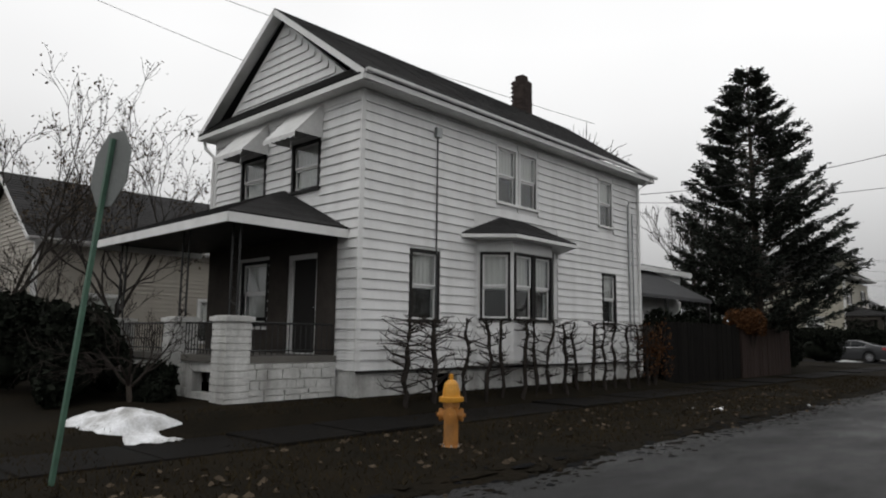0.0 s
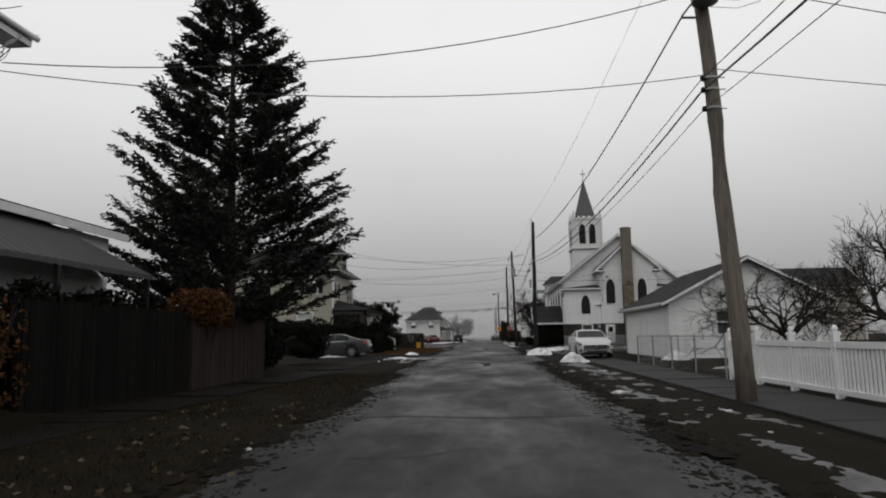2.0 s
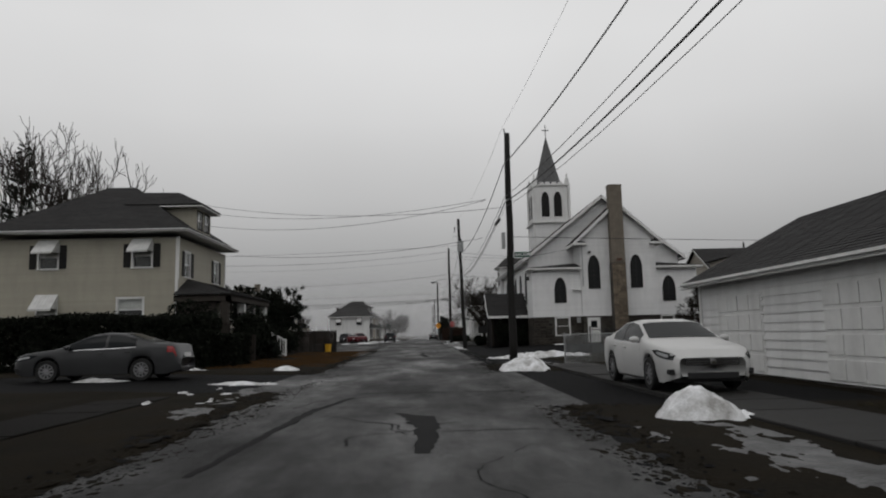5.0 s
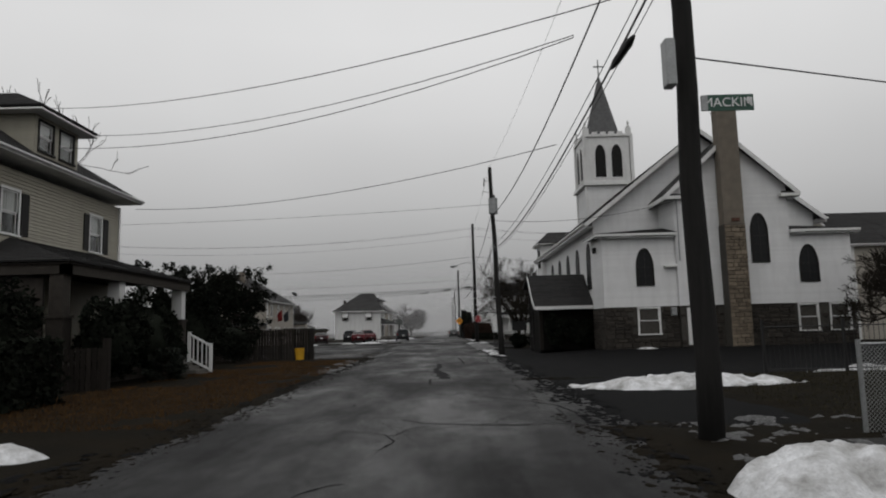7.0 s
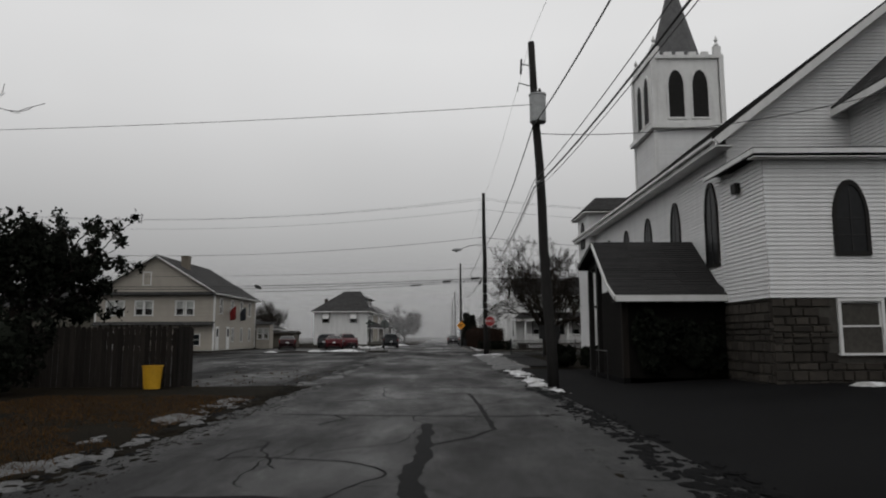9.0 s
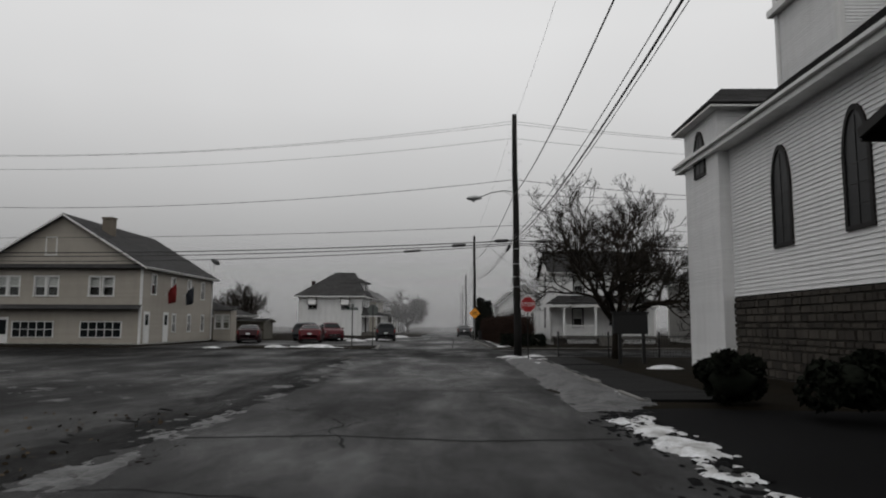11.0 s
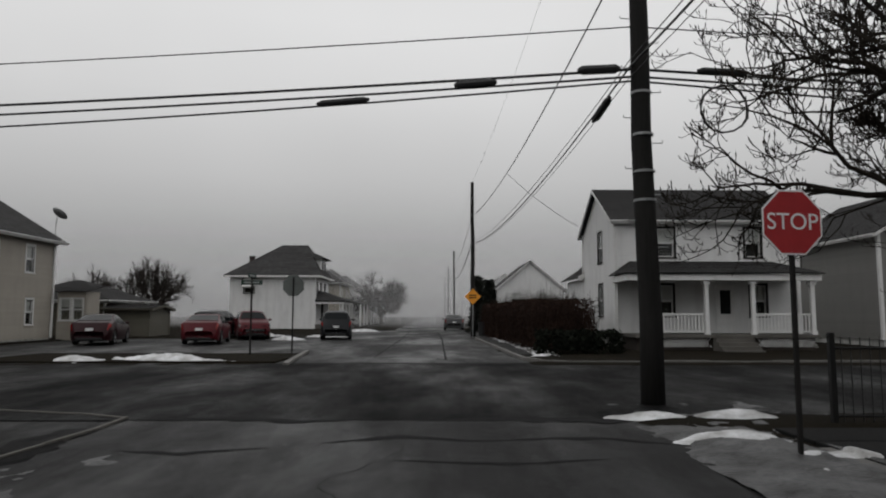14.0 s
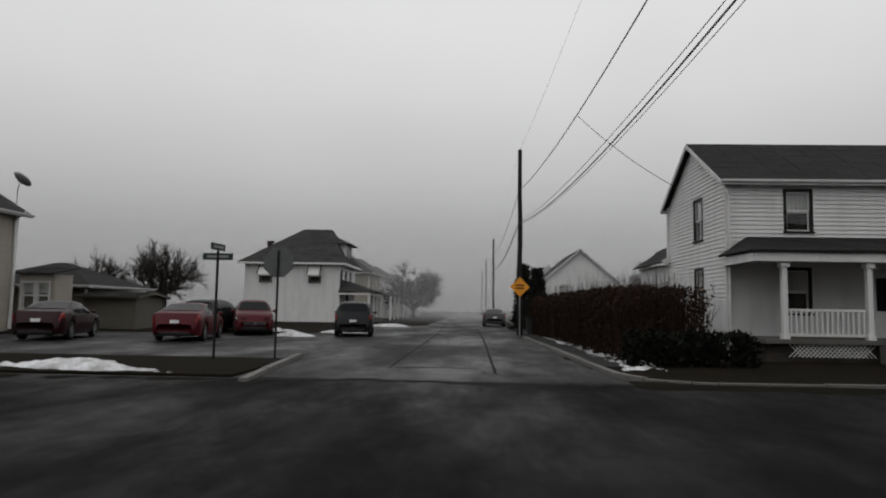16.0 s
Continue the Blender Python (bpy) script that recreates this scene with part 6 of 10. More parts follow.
    # rear wing
    part("porch_skirt", box(px0 + 0.2, px1, py0 + 0.12, Y0 - 0.1, -0.1, 0.57), PORCH_DARK, h)
    part("rear_wing", box(8.0, 13.0, 146.5, 151.0, -0.2, 4.3), SIDING, h)
    shingles(h, ((7.4, 151.3, 4.2), (7.4, 146.4, 4.2), (10.5, 146.4, 5.6), (10.5, 151.3, 5.6)), 0.18)
    shingles(h, ((13.6, 146.4, 4.2), (13.6, 151.3, 4.2), (10.5, 151.3, 5.6), (10.5, 146.4, 5.6)), 0.18)
    downspout(h, [(X0 - 0.05, Y0 - 0.1, 5.1), (X0 + 0.02, Y0 - 0.12, 4.9), (X0 + 0.02, Y0 - 0.12, 0.4)])


white_gable_house()


# ---- distance: a bank of fog round the place ----
# Glowing ring: distant haze is put into its emission, slightly paler upwards.
def fog_bank():
    m = bpy.data.materials.new("fog_distance")
    m.use_nodes = True
    n, l = m.node_tree.nodes, m.node_tree.links
    n.remove(n["Principled BSDF"])
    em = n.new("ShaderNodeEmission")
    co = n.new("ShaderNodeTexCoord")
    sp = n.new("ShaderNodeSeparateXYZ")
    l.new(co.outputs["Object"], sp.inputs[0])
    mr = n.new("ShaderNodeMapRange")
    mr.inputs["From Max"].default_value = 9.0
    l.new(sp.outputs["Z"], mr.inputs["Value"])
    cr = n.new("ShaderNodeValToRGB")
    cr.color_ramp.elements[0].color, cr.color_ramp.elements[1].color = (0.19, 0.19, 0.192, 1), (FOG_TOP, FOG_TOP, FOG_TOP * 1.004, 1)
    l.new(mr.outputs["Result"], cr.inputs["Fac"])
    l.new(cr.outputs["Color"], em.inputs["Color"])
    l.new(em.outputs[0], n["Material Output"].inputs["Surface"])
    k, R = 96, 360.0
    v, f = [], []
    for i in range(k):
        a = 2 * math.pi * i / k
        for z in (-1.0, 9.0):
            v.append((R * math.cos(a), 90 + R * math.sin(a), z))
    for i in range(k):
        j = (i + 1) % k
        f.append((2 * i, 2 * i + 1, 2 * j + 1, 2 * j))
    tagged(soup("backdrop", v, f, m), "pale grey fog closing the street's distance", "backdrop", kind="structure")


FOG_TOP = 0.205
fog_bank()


# ---- pavements, kerbs ----
def pavement(name, label, x0, x1, y0, y1, pitch, material, z=0.085):
    """A row of concrete flags with open joints, each its own piece."""
    p = thing(name, (0, 0, 0), label, "pavement", kind="structure")
    rng = random.Random(int(y0 * 7 + x0))
    y = y0
    while y < y1 - 0.3:
        e = min(y1, y + pitch)
        bm = box(x0, x1, y + 0.012, e - 0.012, -0.05, z, bevel=0.012)
        ob = part("flagstone", bm, material, p)
        ob.location.z = rng.uniform(-0.006, 0.004)
        ob.rotation_euler = (0, rng.uniform(-0.003, 0.003), 0)
        y = e
    return p


pavement("pavement_east", "wet grey concrete pavement along the white fence", 3.75, 5.5, 7.0, 60.6, 1.5, WALK)
pavement("pavement_west", "leaf-stained concrete pavement beside the hedge", -7.95, -6.6, 3.4, 50.0, 1.5, WALK_OLD, 0.07)
pavement("pavement_church", "wet dark concrete pavement by the iron fence", 2.9, 4.7, 101.8, 119.2, 1.5, WALK_DARK)
pavement("pavement_north", "grey concrete pavement beside the clipped hedge", 1.55, 2.3, 134.6, 170.0, 1.5, WALK)


def kerb_line(name, label, pts, material=KERB, h=0.11, w=0.16, piece=1.8):
    k = thing(name, (0, 0, 0), label, "kerb", kind="structure")
    rng = random.Random(len(pts) * 31)
    for a, b in zip(pts, pts[1:]):
        a, b = Vector((*a, 0)), Vector((*b, 0))
        n = max(1, int((b - a).length / piece))
        for i in range(n):
            p, q = a.lerp(b, i / n), a.lerp(b, (i + 1) / n)
            d = (q - p).normalized() * 0.008
            s = Vector((-d.y, d.x, 0)).normalized() * w / 2
            t = h + rng.uniform(-0.025, 0.012)
            v = [p + d - s, p + d + s, q - d + s, q - d - s]
            v = [(*c[:2], -0.08) for c in v] + [(c[0], c[1], t) for c in v]
            soup("kerbstone", v, [(4, 5, 6, 7), (0, 1, 5, 4), (1, 2, 6, 5), (2, 3, 7, 6), (3, 0, 4, 7)], material, k)


def arc(cx, cy, r, a0, a1, n=5):
    return [(cx + r * math.cos(radians(a0 + (a1 - a0) * i / n)), cy + r * math.sin(radians(a0 + (a1 - a0) * i / n))) for i in range(n + 1)]


kerb_line("kerb_northeast", "worn pale kerb at the street corner", [(1.25, 152.0), (1.5, 136.4), (1.6, 133.4)] + arc(3.1, 132.6, 1.45, 180, 270) + [(30, 131.2)])
kerb_line("kerb_northwest", "worn pale kerb at the street corner", [(-6.1, 137.0), (-6.0, 135.7), (-5.75, 132.6), (-5.55, 130.6)], h=0.09)
kerb_line("kerb_southwest", "broken kerb edging the corner of the lot", [(-7.9, 121.3), (-6.3, 120.85), (-5.6, 120.5), (-5.55, 119.4), (-5.7, 117.6)], CONCRETE, h=0.022, w=0.05, piece=0.9)
kerb_line("kerb_southeast", "low kerb below the iron fence", [(2.85, 101.8), (2.85, 118.0)], h=0.075)


part("corner_verge", box(-15.5, -6.05, 131.45, 135.9, -0.1, 0.045, bevel=0.02), GRASS)
tagged(bpy.data.objects["corner_verge"], "dark muddy verge at the corner of the lot", "verge", kind="structure")


# ---- poles and cables ----
def utility_pole(base, top, r0, r1, material, label, steps=False, bands=()):
    p = thing("utility_pole", (0, 0, 0), label, "utility pole", "utility poles")
    b, t = Vector(base), Vector(top)
    bm = bmesh.new()
    n = 8
    tube(bm, [b.lerp(t, i / n) + Vector((0.02 * math.sin(i * 1.7), 0.02 * math.cos(i * 2.1), 0)) * (0 < i < n) for i in range(n + 1)], [r0 + (r1 - r0) * i / n for i in range(n + 1)], 14)
    part("shaft", bm, material, p, smooth=True)
    if steps:
        z = 2.6
        k = 0
        while z < t.z - 1.5:
            c = b.lerp(t, (z - b.z) / (t.z - b.z))
            s = -1 if k % 2 else 1
            part("step_bolt", tubes([([c, c + Vector((s * 0.33, -0.05, 0)), c + Vector((s * 0.33, -0.05, 0.04))], 0.009)], 5), STEEL, p)
            z += 0.45
            k += 1
    for z in bands:
        c = b.lerp(t, (z - b.z) / (t.z - b.z))
        r = r0 + (r1 - r0) * (z - b.z) / (t.z - b.z)
        bm = bmesh.new()
        lathe(bm, [(r + 0.004, z - 0.02), (r + 0.014, z - 0.02), (r + 0.014, z + 0.02), (r + 0.004, z + 0.02)], 14, (c.x, c.y, 0))
        part("band", bm, STEEL, p)
    return p


def transformer(pole, at, h=0.95, r=0.26):
    bm = bmesh.new()
    lathe(bm, [(r * 0.9, 0), (r, 0.03), (r, h - 0.08), (r + 0.02, h - 0.07), (r + 0.02, h - 0.02), (r * 0.7, h)], 18)
    t = part("transformer", bm, STEEL, pole, "grey can transformer", pose(*at))
    for a in (0.8, 2.3):
        bm = bmesh.new()
        lathe(bm, [(0.035, h), (0.06, h + 0.05), (0.03, h + 0.09), (0.055, h + 0.14), (0.02, h + 0.22)], 8, (0.12 * math.cos(a), 0.12 * math.sin(a), 0))
        part("bushing", bm, DARKTRIM, t)
    part("bracket", box(-0.05, 0.05, r - 0.05, r + 0.12, h * 0.25, h * 0.75), STEEL, t)


def arm(pole, pts, r, material=None, name="bracket_arm"):
    return part(name, tubes([(pts, r)], 6), material or STEEL, pole)


pa = utility_pole((3.92, 25.07, -0.2), (3.68, 25.73, 11.0), 0.18, 0.115, WOODPOLE, "weathered grey wooden utility pole with transformer", bands=(5.66, 6.05, 6.29))
transformer(pa, (3.7, 25.2, 7.75), 0.85)
arm(pa, [(3.72, 25.66, 9.65), (2.95, 25.5, 9.72)], 0.02)
arm(pa, [(2.95, 25.48, 9.98), (2.95, 25.48, 9.3)], 0.04, DARKTRIM, "fuse_cutout")
arm(pa, [(3.76, 25.52, 7.6), (3.36, 25.6, 7.66)], 0.025)
for z in (5.66, 6.05, 6.29):
    part("cable_clamp", box(3.58, 3.66, 25.36, 25.44, z - 0.05, z + 0.05, bevel=0.015), DARKTRIM, pa)
    arm(pa, [(3.9, 25.42, z), (4.05, 25.4, z)], 0.012, STEEL, "bolt")
part("wire_loop", tubes([([(4.45 + (0.28 + 0.02 * k) * math.cos(0.7 * k), 25.5 + 0.02 * k, 8.38 + (0.14 + 0.01 * k) * math.sin(0.7 * k)) for k in range(30)], 0.007)], 4), WIRE, pa)
pb = utility_pole((2.52, 60.85, -0.2), (2.62, 61.2, 9.4), 0.165, 0.11, DARKPOLE, "dark creosoted wooden utility pole with street sign", bands=(6.6,))
arm(pb, [(2.53, 61.2, 9.35), (2.5, 61.2, 9.6)], 0.03, STEEL, "insulator_pin")
part("junction_box", box(2.22, 2.36, 60.72, 60.92, 4.6, 5.25, bevel=0.02), STEEL, pb)
pc = utility_pole((2.32, 90.6, -0.2), (2.12, 92.4, 11.1), 0.17, 0.11, DARKPOLE, "dark wooden utility pole with transformer", bands=(6.2,))
transformer(pc, (2.2, 91.75, 8.15))
arm(pc, [(2.15, 92.2, 10.2), (1.75, 92.1, 10.25)], 0.02)
arm(pc, [(1.75, 92.1, 10.4), (1.72, 92.1, 9.9)], 0.035, DARKTRIM, "fuse_cutout")
arm(pc, [(2.15, 92.2, 9.5), (1.65, 92.1, 9.6), (1.6, 92.1, 9.3)], 0.02)
pd = utility_pole((2.32, 122.05, -0.2), (2.27, 122.4, 12.3), 0.2, 0.12, DARKPOLE, "tall dark wooden utility pole with street lamp", True, (3.4, 3.9, 4.55, 5.3))
pe = utility_pole((1.32, 156.2, -0.2), (1.3, 156.4, 10.4), 0.16, 0.11, DARKPOLE, "dark wooden utility pole beside the hedge")
for y, hgt in ((195, 9.3), (228, 9.5), (262, 9.6)):
    utility_pole((1.25, y, -0.2), (1.2, y, hgt), 0.15, 0.1, DARKPOLE, "slim wooden utility pole fading into fog")
utility_pole((-28.4, 178, -0.2), (-28.4, 178, 6.1), 0.14, 0.1, DARKPOLE, "slim wooden utility pole behind the lot")
utility_pole((-42, 127.0, -0.2), (-42, 127, 12.5), 0.18, 0.12, DARKPOLE, "dark wooden utility pole on the crossing street")
utility_pole((42, 124.0, -0.2), (42, 124, 12.5), 0.18, 0.12, DARKPOLE, "dark wooden utility pole on the crossing street")
utility_pole((4.6, -14.0, -0.2), (4.6, -14, 11.5), 0.17, 0.12, WOODPOLE, "weathered wooden utility pole by the side street")


def street_lamp():
    s = thing("street_lamp", (2.28, 122.25, 8.2), "grey cobra-head street lamp on a long arm", "street lamp")
    part("lamp_arm", tubes([([(0, 0, 0), (-0.5, 0.02, 0.1), (-1.2, 0.03, 0.0), (-1.75, 0.04, -0.22)], 0.03)], 8), STEEL, s)
    part("brace", tubes([([(0, 0, -0.25), (-0.7, 0.02, 0.12)], 0.012)], 6), STEEL, s)
    bm = bmesh.new()
    prof = [(-1.7, 0.05, 0.06), (-1.85, 0.10, 0.1), (-2.1, 0.16, 0.13), (-2.35, 0.15, 0.1), (-2.48, 0.05, 0.03)]
    rings = []
    for x, w, h in prof:
        rings.append([bm.verts.new((x, w * math.cos(2 * math.pi * k / 12), -0.27 - 0.06 * (-1.7 - x) + h * math.sin(2 * math.pi * k / 12))) for k in range(12)])
    for a, b in zip(rings, rings[1:]):
        for k in range(12):
            bm.faces.new((a[k], a[(k + 1) % 12], b[(k + 1) % 12], b[k]))
    bm.faces.new(rings[0][::-1])
    bm.faces.new(rings[-1])
    part("lamp_head", bm, STEEL, s, smooth=True)
    bm = bmesh.new()
    bmesh.ops.create_uvsphere(bm, u_segments=12, v_segments=6, radius=0.12)
    part("refractor", bm, LAMPGLASS, s, "", pose(-2.12, 0, -0.37))


street_lamp()


def cable(pts, r=0.012, label="black rubber overhead cable slung between poles", name="overhead_cable", boxes=()):
    c = thing(name, (0, 0, 0), label, "cable", "overhead cables")
    part("strand", tubes([(pts, r)], 5), WIRE, c)
    for p, q, rr in boxes:
        bm = bmesh.new()
        p, q = Vector(p), Vector(q)
        tube(bm, [p, p.lerp(q, 0.12), p.lerp(q, 0.88), q], [rr * 0.4, rr, rr, rr * 0.4], 8)
        part("splice_case", bm, WIRE, c)
    return c


# along the street
for za, zb, zc, zd, ze, r, drop in ((7.68, 8.05, 7.95, 7.95, 8.05, 0.019, 0.8), (6.05, 6.5, 6.0, 5.8, 6.2, 0.02, 0.75), (6.29, 6.72, 6.2, 5.92, 6.3, 0.010, 0.65), (5.66, 6.3, 5.85, 5.62, 6.1, 0.008, 0.7), (9.7, 9.6, 10.9, 11.6, 10.3, 0.005, 0.5)):
    cable(sag((3.62 if za < 7 else 3.36, 25.5, za), (2.42, 61.0, zb), drop), r)
    cable(sag((4.6, -14, za + 0.2), (3.62 if za < 7 else 3.36, 25.5, za), drop), r)
    cable(sag((2.42, 61.0, zb), (2.0, 91.5, zc), drop), r)
    cable(sag((2.0, 91.5, zc), (2.14, 122.25, zd), drop * 0.8), r)
    cable(sag((2.14, 122.25, zd), (1.25, 156.3, ze), drop * 0.9), r * 0.9)
    cable(sag((1.25, 156.3, ze), (1.2, 195, ze - 0.4), drop * 0.9, 8), r * 0.9)
    cable(sag((1.2, 195, ze - 0.4), (1.2, 228, ze - 0.2), drop * 0.9, 8), r * 0.9)
part("splice_case", tubes([([(2.38, 62.6, 6.1), (2.36, 62.8, 6.08), (2.3, 63.5, 6.02), (2.28, 63.7, 6.0)], [0.03, 0.07, 0.07, 0.03])], 8), WIRE, pb)
part("splice_case", tubes([([(2.08, 123.4, 5.62), (2.07, 123.6, 5.59), (2.02, 124.3, 5.48), (2.0, 124.5, 5.45)], [0.03, 0.08, 0.08, 0.03])], 8), WIRE, pd)
# crossing the street at the corner
for z, r, drop, bxs in ((11.9, 0.009, 1.2, ()), (11.75, 0.009, 1.1, ()), (11.0, 0.009, 1.1, ()), (8.85, 0.014, 1.1, ()), (6.5, 0.012, 0.4, ()), (5.73, 0.026, 0.45, (((1.2, 122.2, 5.7), (1.95, 122.2, 5.74), 0.085),)), (5.6, 0.022, 0.52, (((-0.95, 122.35, 5.47), (-0.2, 122.3, 5.52), 0.075),)), (5.52, 0.019, 0.72, (((-3.4, 122.6, 5.2), (-2.45, 122.5, 5.26), 0.06),))):
    cable(sag((2.17, 122.2, z), (-42, 126.9, z + 0.1), drop, 20), r, boxes=bxs)
    cable(sag((2.17, 122.2, z), (42, 124.0, z + 0.1), drop, 20), r, boxes=(((3.3, 122.2, z - 0.02), (4.2, 122.2, z - 0.06), 0.07),) if r > 0.024 else ())
coil = thing("cable_coil", (3.75, 122.2, 5.03), "hanging coil of spare black cable", "cable")
part("strand", tubes([([(0.42 * math.cos(a * 0.42) * (1 + 0.03 * math.sin(a)), 0.03 * math.sin(a * 1.3), 0.42 * math.sin(a * 0.42)) for a in range(46)], 0.016)], 5), WIRE, coil)
# service drops
for a, b, r, d in (((3.5, 25.5, 8.12), (-9.0, 22.9, 6.15), 0.011, 0.6), ((3.95, 25.5, 6.42), (-8.95, 22.1, 5.75), 0.009, 0.5), ((4.2, 25.5, 8.3), (34, 34, 9.0), 0.011, 0.9), ((3.95, 25.5, 6.5), (34, 30, 7.2), 0.009, 0.9),
                   ((2.1, 65.9, 7.6), (-13.8, 77.3, 9.15), 0.011, 0.55), ((2.1, 65.9, 7.55), (-13.8, 75.0, 8.05), 0.011, 0.7), ((2.3, 69.8, 6.3), (-13.9, 80.9, 6.95), 0.011, 0.5), ((2.4, 61.6, 6.4), (-13.9, 74.2, 9.2), 0.010, 0.5), ((2.5, 61.0, 5.1), (40, 75.6, 6.2), 0.012, 0.1),
                   ((2.0, 91.6, 8.7), (-34, 94, 8.6), 0.010, 0.35), ((2.2, 91.6, 7.75), (11.65, 88.1, 8.0), 0.012, 0.45), ((1.83, 139.2, 7.4), (4.75, 139.0, 5.15), 0.010, 0.15),
                   ((34, 119.0, 8.3), (2.2, 122.25, 8.1), 0.01, 0.6),
                   ((-26, 2.0, 15.5), (-16.5, 26.0, 9.2), 0.010, 0.5), ((-26, 0.0, 16.5), (-12.5, 26.0, 10.0), 0.010, 0.5)):
    cable(sag(a, b, d), r, "thin black service cable slung to a house", "service_cable")


# ---- signs, hydrant ----
def text_part(word, size, material, parent, m, depth=0.002):
    cu = bpy.data.curves.new("letters", "FONT")
    cu.body, cu.size, cu.align_x, cu.align_y, cu.extrude = word, size, "CENTER", "CENTER", depth
    tmp = bpy.data.objects.new("letters_tmp", cu)
    me = bpy.data.meshes.new_from_object(tmp)
    bpy.data.objects.remove(tmp)
    me.name = "lettering"
    return link_mesh("lettering", me, material, parent, "", m)


def stop_sign(at, rz, back=False, tilt=0.0, post_mat=None, h=2.75, name="stop_sign", size=1.0, label="red octagonal stop sign on a thin steel post"):
    s = thing(name, at, label, "sign", rz=rz)
    s.matrix_world = pose(*at, -0.8 * tilt, tilt, rz) @ Matrix.Scale(size, 4)
    part("post", box(-0.025, 0.025, 0.0, 0.04, -0.2, h + 0.3), post_mat or DARKPOLE, s)
    R = 0.38 / math.cos(math.pi / 8)
    oct_ = [(R * math.cos(math.pi / 8 + k * math.pi / 4), R * math.sin(math.pi / 8 + k * math.pi / 4)) for k in range(8)]
    bm = bmesh.new()
    prism(bm, [(x, z) for x, z in oct_], "y", -0.012, -0.004)
    pl = part("plate", bm, S_BACK, s, "", pose(0, 0, h))
    if not back:
        bm = bmesh.new()
        prism(bm, [(x * 0.995, z * 0.995) for x, z in oct_], "y", -0.0165, -0.013)
        part("border", bm, S_WHITE, pl)
        bm = bmesh.new()
        prism(bm, [(x * 0.94, z * 0.94) for x, z in oct_], "y", -0.021, -0.017)
        part("face", bm, S_RED, pl)
        text_part("STOP", 0.275, S_WHITE, pl, pose(0, -0.024, 0, 90))
    return s


stop_sign((2.33, 117.5, 0.05), 8, h=2.68, size=0.875)
stop_sign((-5.9, 5.0, 0.0), 184, True, -4.5, POST_GREEN, 3.12, "leaning_sign", 1.0, "back of an octagonal sign on a leaning green post")
stop_sign((-6.42, 135.7, 0.0), 180, True, 0, DARKPOLE, 2.5, "corner_sign", 1.0, "back of an octagonal sign on a thin post")


def street_name(at, word, rz, length=0.62):
    s = thing("street_sign", at, "dark green street name blade fixed to a pole", "sign", rz=rz)
    part("blade", box(0, length, -0.008, 0.0, -0.11, 0.11, bevel=0.003), S_GREEN, s)
    text_part(word, 0.17, S_WHITE, s, pose(length * 0.46, -0.012, 0, 90))
    part("bracket", box(-0.06, 0.02, -0.02, 0.02, -0.1, 0.1), STEEL, s)
    return s


street_name((2.7, 60.72, 4.34), "MACKIN", 0, 0.62)
part("suffix_bar", box(0.53, 0.58, -0.014, -0.009, -0.02, 0.07), S_WHITE, bpy.data.objects["street_sign"])


S_DULL = mat("faded_sign_green", (0.02, 0.045, 0.034), 0.6, 0.25, 4.0, 30.0, 0.05, 0.3)


def corner_post():
    s = thing("street_sign_post", (-7.75, 135.0, 0), "dark street sign post with crossed unreadable name blades", "sign")
    part("post", tubes([([(0, 0, -0.2), (0, 0, 2.75)], 0.035)], 8), DARKPOLE, s)
    for z, rz in ((2.58, 4), (2.82, 84)):
        b = part("blade", box(-0.37, 0.37, -0.01, 0.01, -0.085, 0.085), S_DULL, s, "", pose(0, 0, z, 0, 0, rz))
        part("unreadable_bar", box(-0.26, 0.26, -0.016, -0.011, -0.03, 0.03), STEEL, b)


corner_post()


def warning_sign():
    s = thing("warning_sign", (1.3, 156.0, 0), "amber diamond warning sign with unreadable lines", "sign")
    part("post", box(-0.03, 0.03, 0.0, 0.04, -0.2, 3.2), STEEL, s)
    bm = bmesh.new()
    prism(bm, [(-0.54, 0), (0, -0.54), (0.54, 0), (0, 0.54)], "y", -0.02, -0.01)
    d = part("plate", bm, S_AMBER, s, "", pose(0, 0, 2.64))
    for z in (0.1, -0.06):
        part("unreadable_bar", box(-0.24, 0.24, -0.026, -0.021, z - 0.05, z + 0.03), DARKTRIM, d)


warning_sign()


